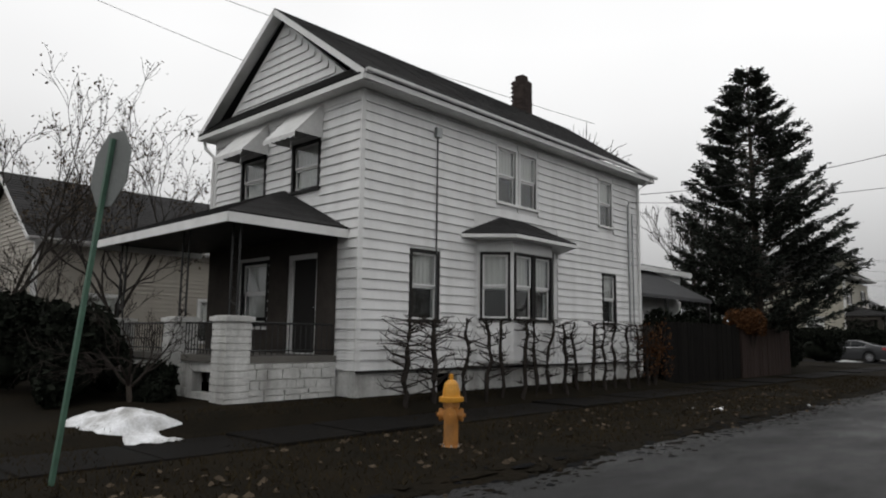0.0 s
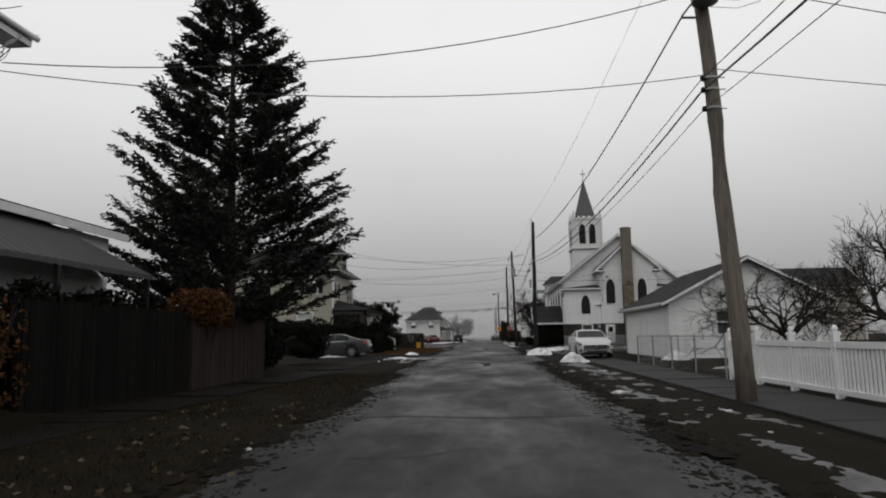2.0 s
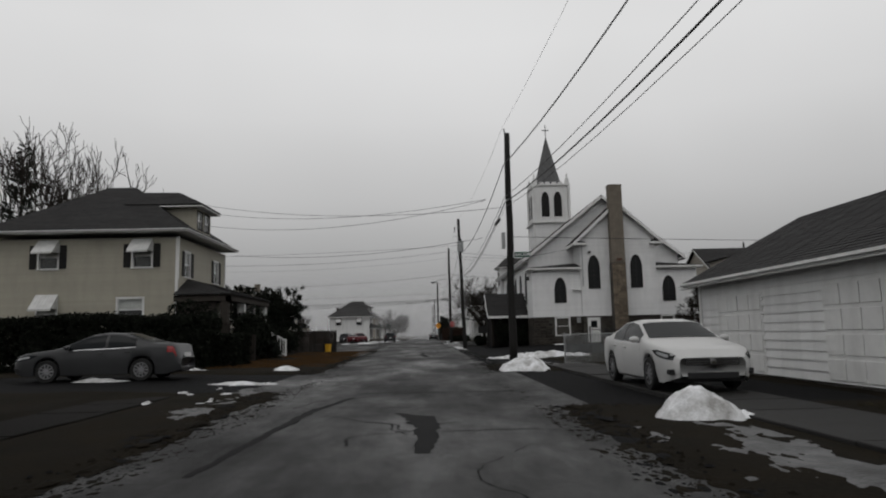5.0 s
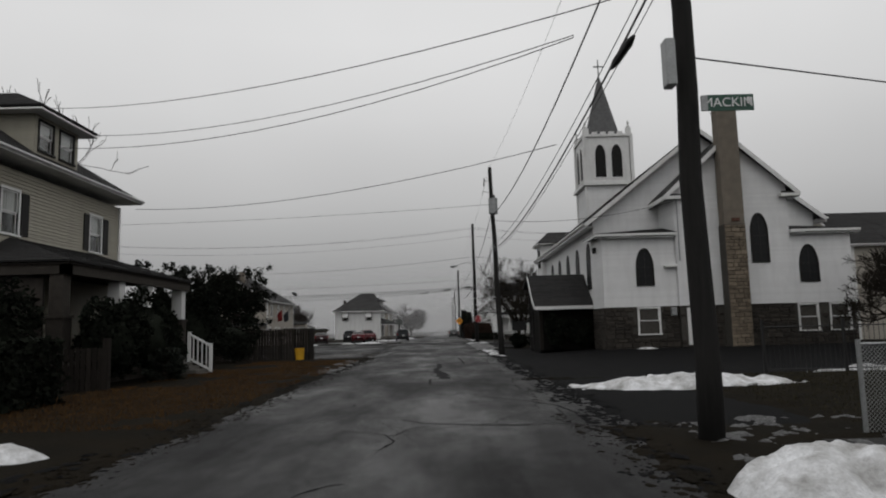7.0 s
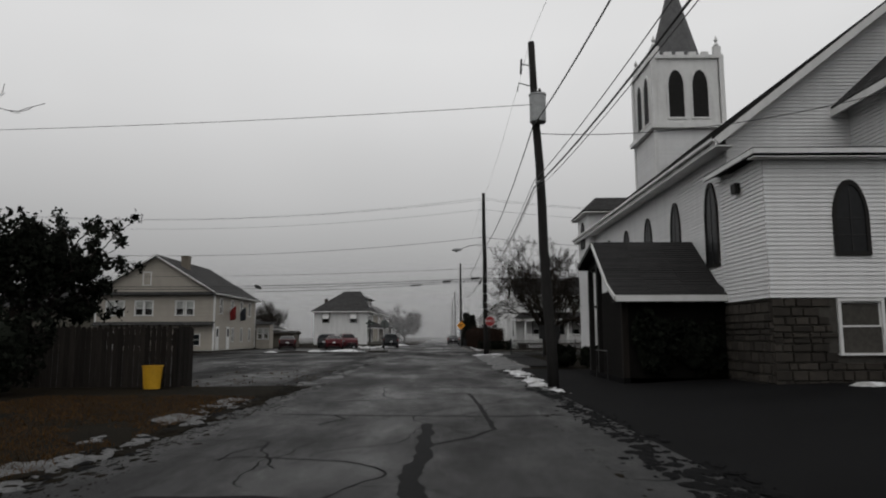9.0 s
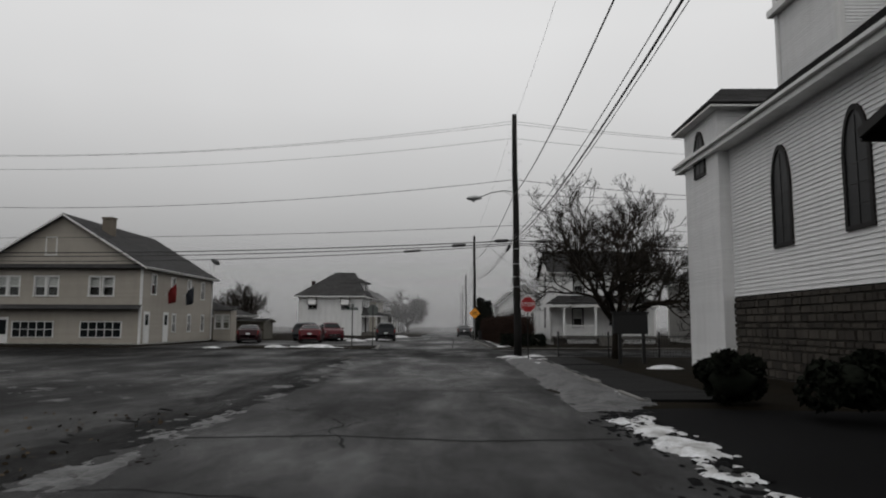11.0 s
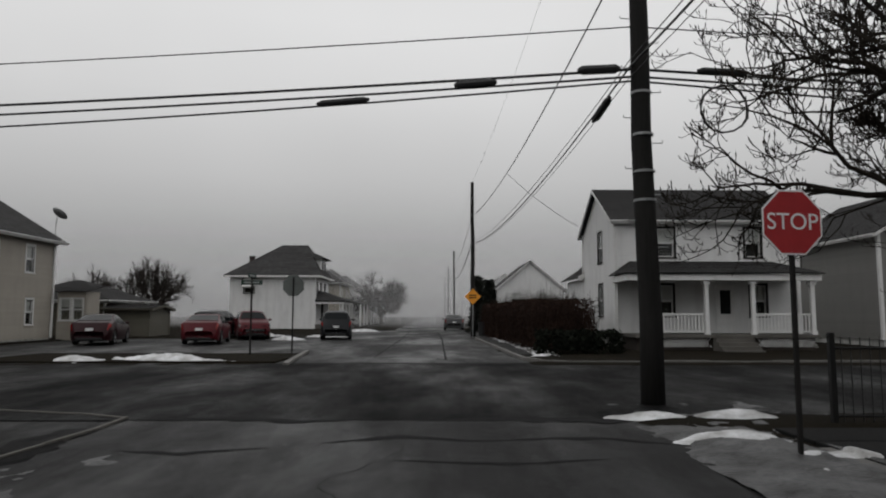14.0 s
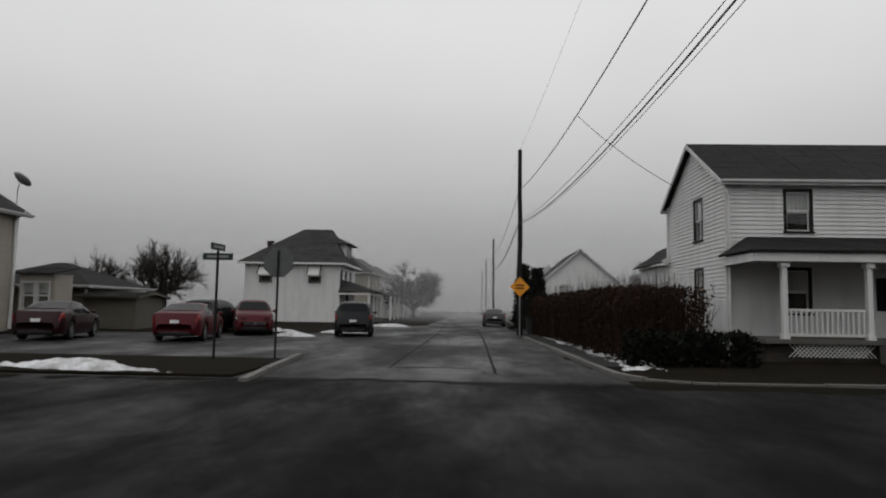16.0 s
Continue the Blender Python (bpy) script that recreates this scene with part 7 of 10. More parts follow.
def hydrant():
    h = thing("fire_hydrant", (-5.0, 9.5, 0.03), "yellow fire hydrant with orange barrel on the verge", "fire hydrant")
    bm = bmesh.new()
    lathe(bm, [(0.19, 0), (0.19, 0.04), (0.125, 0.06), (0.12, 0.5), (0.14, 0.52), (0.14, 0.58)], 18)
    part("barrel", bm, HYD_ORANGE, h, smooth=False)
    bm = bmesh.new()
    lathe(bm, [(0.2, 0.58), (0.205, 0.6), (0.205, 0.635), (0.15, 0.645), (0.14, 0.72), (0.115, 0.8), (0.06, 0.845)], 18)
    part("bonnet", bm, YELLOW, h)
    bm = bmesh.new()
    lathe(bm, [(0.035, 0.84), (0.035, 0.91), (0.02, 0.92)], 5)
    part("operating_nut", bm, YELLOW, h)
    for rz, r, l in ((0, 0.065, 0.2), (180, 0.065, 0.2), (-90, 0.09, 0.22)):
        bm = bmesh.new()
        lathe(bm, [(r, 0.1), (r, l - 0.05), (r + 0.015, l - 0.05), (r + 0.015, l), (0.025, l + 0.005), (0.025, l + 0.04)], 12, (0, 0, 0.42), "x")
        part("outlet_cap", bm, HYD_ORANGE, h, "", pose(0, 0, 0, 0, 0, rz + 35))
    for k in range(8):
        a = k * math.pi / 4
        part("flange_bolt", box(0.17 * math.cos(a) - 0.012, 0.17 * math.cos(a) + 0.012, 0.17 * math.sin(a) - 0.012, 0.17 * math.sin(a) + 0.012, 0.04, 0.07), STEEL, h)
    part("breakaway_flange", box(-0.16, 0.16, -0.16, 0.16, -0.1, 0.01), DARKTRIM, h)
    h.matrix_world = pose(-4.98, 9.5, 0.02) @ Matrix.Diagonal((0.8, 0.8, 1.07, 1))


hydrant()


# ---- fences and walls ----
def picket_fence():
    f = thing("picket_fence", (0, 0, 0), "white vinyl picket fence with capped posts beside the pavement", "fence")
    y = 6.55
    while y <= 31.3:
        bm = bmesh.new()
        bx(bm, 5.72, 5.84, y - 0.06, y + 0.06, -0.1, 1.22)
        bx(bm, 5.70, 5.86, y - 0.08, y + 0.08, 1.22, 1.26)
        prism(bm, [(5.71, y - 0.07), (5.85, y - 0.07), (5.85, y + 0.07), (5.71, y + 0.07)], "z", 1.26, 1.29)
        lathe(bm, [(0.03, 1.29), (0.06, 1.33), (0.05, 1.38), (0.0, 1.42)], 8, (5.78, y, 0))
        part("post", bm, VINYL, f)
        if y + 1.9 <= 31.3:
            for z, hz in ((0.12, 0.1), (0.98, 0.12)):
                part("rail", box(5.74, 5.82, y + 0.06, y + 1.84, z, z + hz), VINYL, f)
            for k in range(13):
                yy = y + 0.13 + k * 0.137
                bm = bmesh.new()
                prism(bm, [(yy - 0.036, 0.2), (yy + 0.036, 0.2), (yy + 0.036, 1.0), (yy - 0.036, 1.0)], "x", 5.77, 5.792)
                part("picket", bm, VINYL, f)
        y += 1.9


picket_fence()


def chain_fence():
    f = thing("chain_link_fence", (0, 0, 0), "grey chain-link fence with tubular rails round the lawn", "fence")
    pts = [(5.75, 31.6), (5.75, 34.4), (5.75, 37.2), (5.75, 40.0), (5.75, 42.8), (7.7, 43.6)]
    for x, y in pts:
        part("post", tubes([([(x, y, -0.1), (x, y, 1.22)], 0.028)], 8), STEEL, f)
    for a, b in zip(pts, pts[1:]):
        part("rail", tubes([([(*a, 1.18), (*b, 1.18)], 0.02)], 6), STEEL, f)
        bm = bmesh.new()
        L = math.dist(a, b)
        n = int(L / 0.11)
        for i in range(n):
            for s in (0, 1):
                p = Vector((*a, 0)).lerp(Vector((*b, 0)), i / n)
                q = Vector((*a, 0)).lerp(Vector((*b, 0)), min(1, (i + 5) / n))
                z0, z1 = (0.05, 1.15) if s else (1.15, 0.05)
                tube(bm, [(p.x, p.y, z0), (q.x, q.y, z1)], 0.0014, 3, False)
        part("mesh_wire", bm, STEEL, f)


chain_fence()


def iron_fence(name, label, pts, h, gap=0.125, base=0.0):
    f = thing(name, (0, 0, 0), label, "fence")
    for a, b in zip(pts, pts[1:]):
        L = math.dist(a, b)
        n = max(1, round(L / 2.2))
        A, Bv = Vector((*a, base)), Vector((*b, base))
        for i in range(n + 1):
            p = A.lerp(Bv, i / n)
            part("post", box(p.x - 0.035, p.x + 0.035, p.y - 0.035, p.y + 0.035, base - 0.1, base + h + 0.08), IRON, f)
        for z in (0.15, h - 0.12):
            part("rail", tubes([([A + Vector((0, 0, z)), Bv + Vector((0, 0, z))], 0.018)], 4), IRON, f)
        k = int(L / gap)
        for i in range(1, k):
            p = A.lerp(Bv, i / k)
            bm = bmesh.new()
            tube(bm, [p + Vector((0, 0, 0.05)), p + Vector((0, 0, h - 0.03)), p + Vector((0, 0, h + 0.03))], [0.009, 0.009, 0.002], 4)
            part("baluster", bm, IRON, f)


iron_fence("churchyard_fence", "black iron railing round the churchyard lawn", [(3.95, 119.7), (13.0, 119.3)], 1.15)
iron_fence("lot_fence", "black iron railing at the edge of the church lot", [(8.1, 71.4), (14.9, 71.4)], 1.45, 0.14)


def lawn_fence():
    """Chain-link fence with a fine galvanised mesh across the church lawn."""
    f = thing("lawn_fence", (0, 0, 0), "galvanised chain-link fence with tubular top rail across the lawn", "fence")
    xs = [4.6 + 2.3 * i for i in range(6)]
    for x in xs:
        part("post", tubes([([(x, 61.1, -0.1), (x, 61.1, 1.24)], 0.032 if x == xs[0] else 0.026)], 8), STEEL, f)
    for a, b in zip(xs, xs[1:]):
        part("rail", tubes([([(a, 61.1, 1.18), (b, 61.1, 1.18)], 0.022)], 6), STEEL, f)
        v, q = [], []
        n = int((b - a) / 0.055)
        for i in range(-20, n):
            for s in (0, 1):
                u0, u1 = a + i * 0.055, a + (i + 20) * 0.055
                z0, z1 = (0.04, 1.16) if s else (1.16, 0.04)
                c0, c1 = max(u0, a), min(u1, b)
                if c1 - c0 < 0.05:
                    continue
                za, zb = z0 + (z1 - z0) * (c0 - u0) / (u1 - u0), z0 + (z1 - z0) * (c1 - u0) / (u1 - u0)
                o, w, y = len(v), 0.0065, 61.1 + 0.004 * s
                v += [(c0, y, za - w), (c0, y + 0.003, za), (c0, y, za + w), (c1, y, zb - w), (c1, y + 0.003, zb), (c1, y, zb + w)]
                q += [(o, o + 3, o + 5, o + 2), (o, o + 1, o + 4, o + 3), (o + 1, o + 2, o + 5, o + 4)]
        tagged(soup("mesh_wire", v, q, STEEL, f), kind="stuff")


lawn_fence()


def board_fence(name, label, a, b, h, scallop=True, gap=0.012, board=0.14, seed=1):
    f = thing(name, (0, 0, 0), label, "fence")
    A, Bv = Vector((*a, 0)), Vector((*b, 0))
    L = (Bv - A).length
    d = (Bv - A) / L
    nrm = Vector((d.y, -d.x, 0))
    rng = random.Random(seed)
    n = int(L / (board + gap))
    m = Matrix.Identity(4)
    m.col[0][:3], m.col[1][:3], m.col[3][:3] = d, -nrm, A
    for i in range(n):
        x0 = i * (board + gap)
        top = h + rng.uniform(-0.03, 0.03) + (0.05 if scallop else 0)
        if scallop:
            poly = [(x0, 0.03), (x0 + board, 0.03), (x0 + board, top - 0.07), (x0 + board * 0.75, top - 0.015), (x0 + board * 0.5, top), (x0 + board * 0.25, top - 0.015), (x0, top - 0.07)]
        else:
            poly = [(x0, 0.03), (x0 + board, 0.03), (x0 + board, top), (x0, top)]
        bm = bmesh.new()
        y = rng.uniform(-0.008, 0.008)
        prism(bm, poly, "y", y - 0.03, y - 0.01)
        part("board", bm, FENCEWOOD, f, "", m)
    for z in (0.35, h - 0.35):
        part("rail", box(0, L, -0.008, 0.04, z, z + 0.09), FENCEWOOD, f, "", m)
    k = max(1, int(L / 2.4))
    for i in range(k + 1):
        x = L * i / k
        part("post", box(x - 0.05, x + 0.05, 0.0, 0.1, -0.1, h - 0.02), FENCEWOOD, f, "", m)
    return f


board_fence("board_fence", "dark weathered scalloped board fence", (-20.1, 90.2), (-8.35, 90.0), 1.72, True, seed=4)
board_fence("board_fence", "dark weathered scalloped board fence", (-8.3, 90.1), (-8.3, 91.3), 1.72, True, seed=5)
for o in board_fence("stockade_fence", "black weathered wooden stockade fence beside the pavement", (-8.35, 22.9), (-8.35, 31.2), 2.05, False, seed=6).children:
    o.data.materials.clear()
    o.data.materials.append(BLACKWOOD)
board_fence("low_gate_fence", "dark wooden picket fence before the porch garden", (-13.5, 70.6), (-10.0, 70.8), 1.25, False, 0.03, 0.12, seed=7)
part("end_post", box(-10.06, -9.9, 70.72, 70.88, -0.1, 1.5), FENCEWOOD, bpy.data.objects["low_gate_fence"])


# ---- plants ----
def leaf_quads(pts, size, elong, rng, flat=0.0, dirs=None):
    """One small diamond leaf or spray at each point, turned at random or along given directions."""
    pts = np.asarray(pts, float)
    n = len(pts)
    a = rng.normal(size=(n, 3)) if dirs is None else np.asarray(dirs, float) + rng.normal(size=(n, 3)) * 0.35
    a[:, 2] *= 1 - flat
    a /= np.linalg.norm(a, axis=1)[:, None] + 1e-9
    b = rng.normal(size=(n, 3))
    b -= a * (a * b).sum(1)[:, None]
    b /= np.linalg.norm(b, axis=1)[:, None] + 1e-9
    s = size * rng.uniform(0.6, 1.35, n)[:, None]
    l, w = a * s * elong, b * s
    v = np.stack([pts - l, pts - w * 0.9 + l * 0.1, pts + l, pts + w * 0.9 + l * 0.1], 1).reshape(-1, 3)
    f = np.arange(4 * n).reshape(-1, 4)
    return v, f


def np_mesh(name, v, f, material, parent=None, label="", m=None):
    me = bpy.data.meshes.new(name)
    me.from_pydata(v.tolist(), [], f if isinstance(f, list) else f.tolist())
    me.update()
    return link_mesh(name, me, material, parent, label, m)


def conifer(at, height, spread, seed, label, low=2.0, name="conifer", n_br=250, dens=1.0, rise=0.35, fill=0.72):
    """A fir with limbs that swing upwards, side shoots in flat sprays and a ragged, uneven outline."""
    rng = np.random.default_rng(seed)
    t = thing(name, at, label, "tree")
    bm = bmesh.new()
    tube(bm, [(0, 0, -0.3), (0.05, 0.03, height * 0.3), (-0.03, 0.05, height * 0.65), (0, 0, height)], [0.24 * height / 14, 0.18 * height / 14, 0.1 * height / 14, 0.015], 9)
    part("trunk", bm, BARK, t, smooth=True)
    bm = bmesh.new()
    P, D = [], []
    lobes = rng.uniform(0.8, 1.12, (6, 9))
    for i in range(n_br):
        k = (i + rng.random()) / n_br
        ztip = low + (height - low - 0.1) * k ** 0.9
        a = rng.uniform(0, 2 * math.pi)
        lob = lobes[min(5, int(k * 6)), int(a / (2 * math.pi) * 9) % 9]
        L = spread * (1 - (ztip - low) / (height - low)) ** fill * rng.uniform(0.55, 1.08) * lob + 0.12
        zb = max(low * 0.6, ztip - L * rise * rng.uniform(0.6, 1.4))
        pts = []
        for s in np.linspace(0, 1, 6):
            r = L * s
            pts.append(np.array([r * math.cos(a) + 0.05 * L * s * math.sin(3 * s + i), r * math.sin(a), zb + (ztip - zb) * s ** 1.35]))
        tube(bm, pts, [0.010 + 0.028 * L / spread * (1 - s) for s in np.linspace(0, 1, 6)], 4, False)
        nt = int((8 + 15 * L) * dens)
        for j in range(nt):
            s = rng.uniform(0.22, 1.0) ** 0.7
            q = s * 5
            i0 = min(4, int(q))
            base = pts[i0] + (pts[i0 + 1] - pts[i0]) * (q - i0)
            ang = a + rng.choice([-1, 1]) * rng.uniform(0.3, 1.1)
            tl = (0.2 + 0.30 * L * (1 - s * 0.72) / 2.6) * rng.uniform(0.5, 1.3)
            d = np.array([math.cos(ang), math.sin(ang), rng.uniform(-0.15, 0.5)])
            for u in np.linspace(0.1, 1, 4 + int(tl * 7)):
                P.append(base + d * tl * u + rng.normal(size=3) * 0.04)
                D.append(d)
    tagged(part("bough", bm, BARK, t), kind="stuff")
    v, f = leaf_quads(P, 0.034, 2.6, rng, 0.2, D)
    tagged(np_mesh("crown", v, f, NEEDLE, t), kind="stuff")
    return t


conifer((-9.3, 34.2, 0), 14.0, 4.85, 11, "tall dark ragged fir behind the stockade fence", 2.6, "conifer", 360, 1.1, 0.5, 0.62)


def branchy(bm, rng, p, d, L, r, depth, tips, spread=0.6, up=0.15, kids=(2, 3), minr=0.006, shrink=0.72):
    """Grow a bare limb and its twigs."""
    pts, q, dd = [p], p, d
    n = 3
    for i in range(n):
        dd = dd + rng.normal(size=3) * 0.16 + np.array([0, 0, up * 0.25])
        dd = dd / np.linalg.norm(dd)
        q = q + dd * L / n
        pts.append(q)
    tube(bm, pts, [max(minr, r * (1 - 0.42 * i / n)) for i in range(n + 1)], 7 if r > 0.06 else (5 if r > 0.02 else 3), False)
    if depth == 0:
        tips.append((pts[-1], dd))
        return
    for k in range(int(rng.integers(kids[0], kids[1] + 1))):
        s = rng.uniform(0.45, 1.0) if k else 1.0
        j = min(n - 1, int(s * n - 1e-6))
        b = pts[j] + (pts[j + 1] - pts[j]) * (s * n - j)
        e = rng.normal(size=3)
        e -= dd * (e @ dd)
        e /= np.linalg.norm(e) + 1e-9
        nd = dd + e * spread * rng.uniform(0.6, 1.3) + np.array([0, 0, up])
        nd /= np.linalg.norm(nd)
        branchy(bm, rng, b, nd, L * shrink * rng.uniform(0.75, 1.15), r * 0.6, depth - 1, tips, spread, up, kids, minr, shrink)


def sprig_mesh(tips, n, rng):
    """Short stiff twigs bending up round each branch end, each closed by a swollen bud."""
    B = np.repeat(np.array([p for p, _ in tips]), n, 0)
    D = np.repeat(np.array([d for _, d in tips]), n, 0)
    m = len(B)
    B = B - D * rng.uniform(0, 0.3, m)[:, None]
    D = D * 0.6 + rng.normal(size=(m, 3)) * 0.55 + np.array([0, 0, 0.35])
    D /= np.linalg.norm(D, axis=1)[:, None] + 1e-9
    E = B + D * rng.uniform(0.07, 0.22, m)[:, None]
    s = np.cross(D, rng.normal(size=(m, 3)))
    s /= np.linalg.norm(s, axis=1)[:, None] + 1e-9
    u = np.cross(D, s)
    U = D * 0.7 + np.array([0, 0, 0.7])
    ring = lambda c, r: [c + s * r, c - s * r * 0.5 + u * r * 0.87, c - s * r * 0.5 - u * r * 0.87]
    v = np.stack(ring(B, 0.006) + ring(E, 0.005) + ring(E + U * 0.025, 0.012) + [E + U * 0.07], 1).reshape(-1, 3)
    q = [(a + i, a + (i + 1) % 3, a + 3 + (i + 1) % 3, a + 3 + i) for a in (0, 3) for i in range(3)]
    q += [(6 + i, 6 + (i + 1) % 3, 9, 9) for i in range(3)]
    f = [tuple(dict.fromkeys(10 * k + i for i in g)) for k in range(m) for g in q]
    return v, f


def bare_tree(at, trunk, L, r, depth, seed, label, spread=0.6, up=0.15, kids=(2, 3), leaf=None, leaf_n=0, leaf_size=0.03, limbs=4, lean=0.5, mat_=None, name="bare_tree", category="tree", minr=0.006, shrink=0.74, sprigs=0):
    rng = np.random.default_rng(seed)
    t = thing(name, at, label, category)
    bm = bmesh.new()
    tips = []
    tube(bm, [(0, 0, -0.2), (0.03, 0.02, trunk * 0.5), (0, 0, trunk)], [r * 1.25, r, r * 0.92], 9)
    part("trunk", bm, mat_ or BARK, t, smooth=True)
    bm = bmesh.new()
    for k in range(limbs):
        a = 2 * math.pi * k / limbs + rng.uniform(-0.4, 0.4)
        le = lean * (1.2, 0.8, 0.45)[k % 3] if sprigs else lean
        d = np.array([math.cos(a) * le, math.sin(a) * le, 1.0])
        d /= np.linalg.norm(d)
        branchy(bm, rng, np.array([0, 0, trunk * rng.uniform(0.85, 1.0)]), d, L * rng.uniform(0.8, 1.15), r * 0.62, depth, tips, spread, up, kids, minr, shrink)
    tagged(part("crown", bm, mat_ or TWIG, t), kind="stuff")
    if leaf is not None and leaf_n:
        P = []
        for p, d in tips:
            for _ in range(leaf_n):
                P.append(p + rng.normal(size=3) * 0.1 - d * rng.uniform(0, 0.25))
        v, f = leaf_quads(P, leaf_size, 1.5, rng)
        if sprigs:
            v, f = sprig_mesh(tips, sprigs, rng)
        tagged(np_mesh("foliage" if sprigs else "leaves", v, f, leaf, t), kind="stuff")
    return t


# churchyard tree at the corner
bare_tree((6.25, 118.3, 0.05), 1.6, 2.15, 0.18, 5, 21, "spreading bare magnolia with swollen buds in the churchyard", 0.74, 0.07, (2, 4), BUD, 1, 0.024, 12, 1.05, BUD, minr=0.006, shrink=0.75, sprigs=6)
# garden trees left of the porch
bare_tree((-17.8, 7.4, 0.05), 1.9, 2.1, 0.085, 5, 31, "slender garden tree keeping a few dry leaves", 0.5, 0.22, (2, 3), LEAFDRY, 3, 0.03, 5, 0.5)
bare_tree((-18.6, 10.4, 0.05), 1.9, 1.9, 0.08, 5, 32, "slender garden tree keeping a few dry leaves", 0.5, 0.2, (2, 3), LEAFDRY, 3, 0.03, 5, 0.55)
bare_tree((-15.6, 7.6, 0.05), 0.9, 1.1, 0.05, 5, 34, "bare garden shrub before the porch", 0.6, 0.12, (2, 3), limbs=6, lean=0.7, name="bare_shrub", category="shrub", minr=0.004)
bare_tree((-10.9, 7.7, 0.1), 0.5, 0.72, 0.05, 5, 33, "bare shrub before the porch", 0.75, 0.05, (2, 3), limbs=5, lean=0.9, name="bare_shrub", category="shrub", minr=0.004)
# apple tree by the picket fence
bare_tree((8.75, 34.6, 0.0), 1.15, 1.15, 0.10, 5, 35, "gnarled bare apple tree beside the garage lawn", 0.85, 0.0, (2, 4), limbs=8, lean=1.1, name="apple_tree", minr=0.0055)
bare_tree((11.9, 33.6, 0.0), 1.3, 1.3, 0.12, 5, 36, "gnarled bare apple tree beside the garage lawn", 0.75, 0.08, (3, 4), limbs=8, lean=0.9, name="apple_tree", minr=0.0055)
# distant trees in the fog
bare_tree((-8.6, 206, 0), 1.2, 2.3, 0.24, 4, 41, "broad bare tree at the street in the fog", 0.7, 0.08, (3, 4), limbs=13, lean=0.95, minr=0.035)
for x, y, s, sd in ((-30.5, 181, 1.15, 42), (-27, 174, 1.1, 43), (-33.5, 176, 1.0, 44), (26, 112, 1.3, 47), (-31, 150, 1.0, 49), (14, 176, 1.0, 50), (30, 100, 1.2, 51)):
    bare_tree((x, y, 0), 1.6 * s, 1.7 * s, 0.16 * s, 4, sd, "bare winter tree fading into the fog", 0.6, 0.12, (3, 4), limbs=8, lean=0.85, minr=0.014)
for x, y, k, sd in ((-42.0, 104, 1.7, 45), (-38.6, 105, 1.65, 46), (-36.2, 106, 1.45, 48)):
    bare_tree((x, y, 0), 4.6 * k, 3.3 * k, 0.26, 5, sd, "tall slender bare tree behind the cream house", 0.42, 0.26, (2, 3), limbs=5, lean=0.34, minr=0.028)
bare_tree((-14, 25.0, 0), 4.5, 2.4, 0.2, 4, 52, "tall bare tree behind the white house", 0.5, 0.25, (2, 3), limbs=4, lean=0.5)
bare_tree((-10.5, 41.0, 0), 1.6, 1.5, 0.12, 4, 53, "slender bare tree behind the spruce", 0.5, 0.3, (2, 3), limbs=4, lean=0.5)


def bush(at, rx, ry, h, seed, label, leaf=None, n=4600, size=0.05, core=True, base=0.0, name="shrub", box_like=False, elong=1.7, lumps=9):
    """A leafy shrub: a dark lumpy heart, stems and an outer shell of leaves with gaps."""
    rng = np.random.default_rng(seed)
    t = thing(name, at, label, "shrub")
    L = [(rng.uniform(-0.6, 0.6) * rx, rng.uniform(-0.6, 0.6) * ry, rng.uniform(0.35, 0.85) * h, rng.uniform(0.32, 0.55)) for _ in range(lumps)]
    P = []
    while len(P) < n:
        if box_like:
            p = np.array([rng.uniform(-rx, rx), rng.uniform(-ry, ry), rng.uniform(base, h)])
            e = max(abs(p[0]) / rx, abs(p[1]) / ry, (p[2] - base) / (h - base))
            if e < 0.8 or rng.random() > 0.35 + 0.65 * e:
                continue
            p += rng.normal(size=3) * 0.05
        else:
            lx, ly, lz, lr = L[rng.integers(len(L))]
            d = rng.normal(size=3)
            d /= np.linalg.norm(d)
            k = rng.uniform(0.75, 1.05)
            p = np.array([lx + d[0] * lr * rx * k, ly + d[1] * lr * ry * k, lz + d[2] * lr * h * 0.6 * k])
            if p[2] < base:
                continue
        P.append(p)
    v, f = leaf_quads(P, size, elong, rng)
    tagged(np_mesh("foliage", v, f, leaf or LEAFDARK, t), kind="stuff")
    bm = bmesh.new()
    if core:
        bmesh.ops.create_icosphere(bm, subdivisions=3, radius=1.0)
        for q in bm.verts:
            c = q.co.copy()
            k = 0.60 + 0.14 * noise.noise(c * 2.3 + Vector((seed, 0, 0)))
            if box_like:
                mm = max(abs(c.x), abs(c.y), abs(c.z))
                c = c / (0.35 + 0.65 * mm)
            q.co = Vector((c.x * rx * k, c.y * ry * k, base + (h - base) * 0.5 + c.z * (h - base) * 0.5 * k))
        part("heart", bm, leaf or LEAFDARK, t, smooth=True)
    else:
        for k in range(9):
            a = rng.uniform(0, 6.28)
            tube(bm, [(0, 0, -0.1), (0.3 * rx * math.cos(a), 0.3 * ry * math.sin(a), h * 0.4), (0.6 * rx * math.cos(a), 0.6 * ry * math.sin(a), h * 0.8)], [0.03, 0.02, 0.008], 5, False)
        tagged(part("stems", bm, TWIG, t), kind="stuff")
    return t


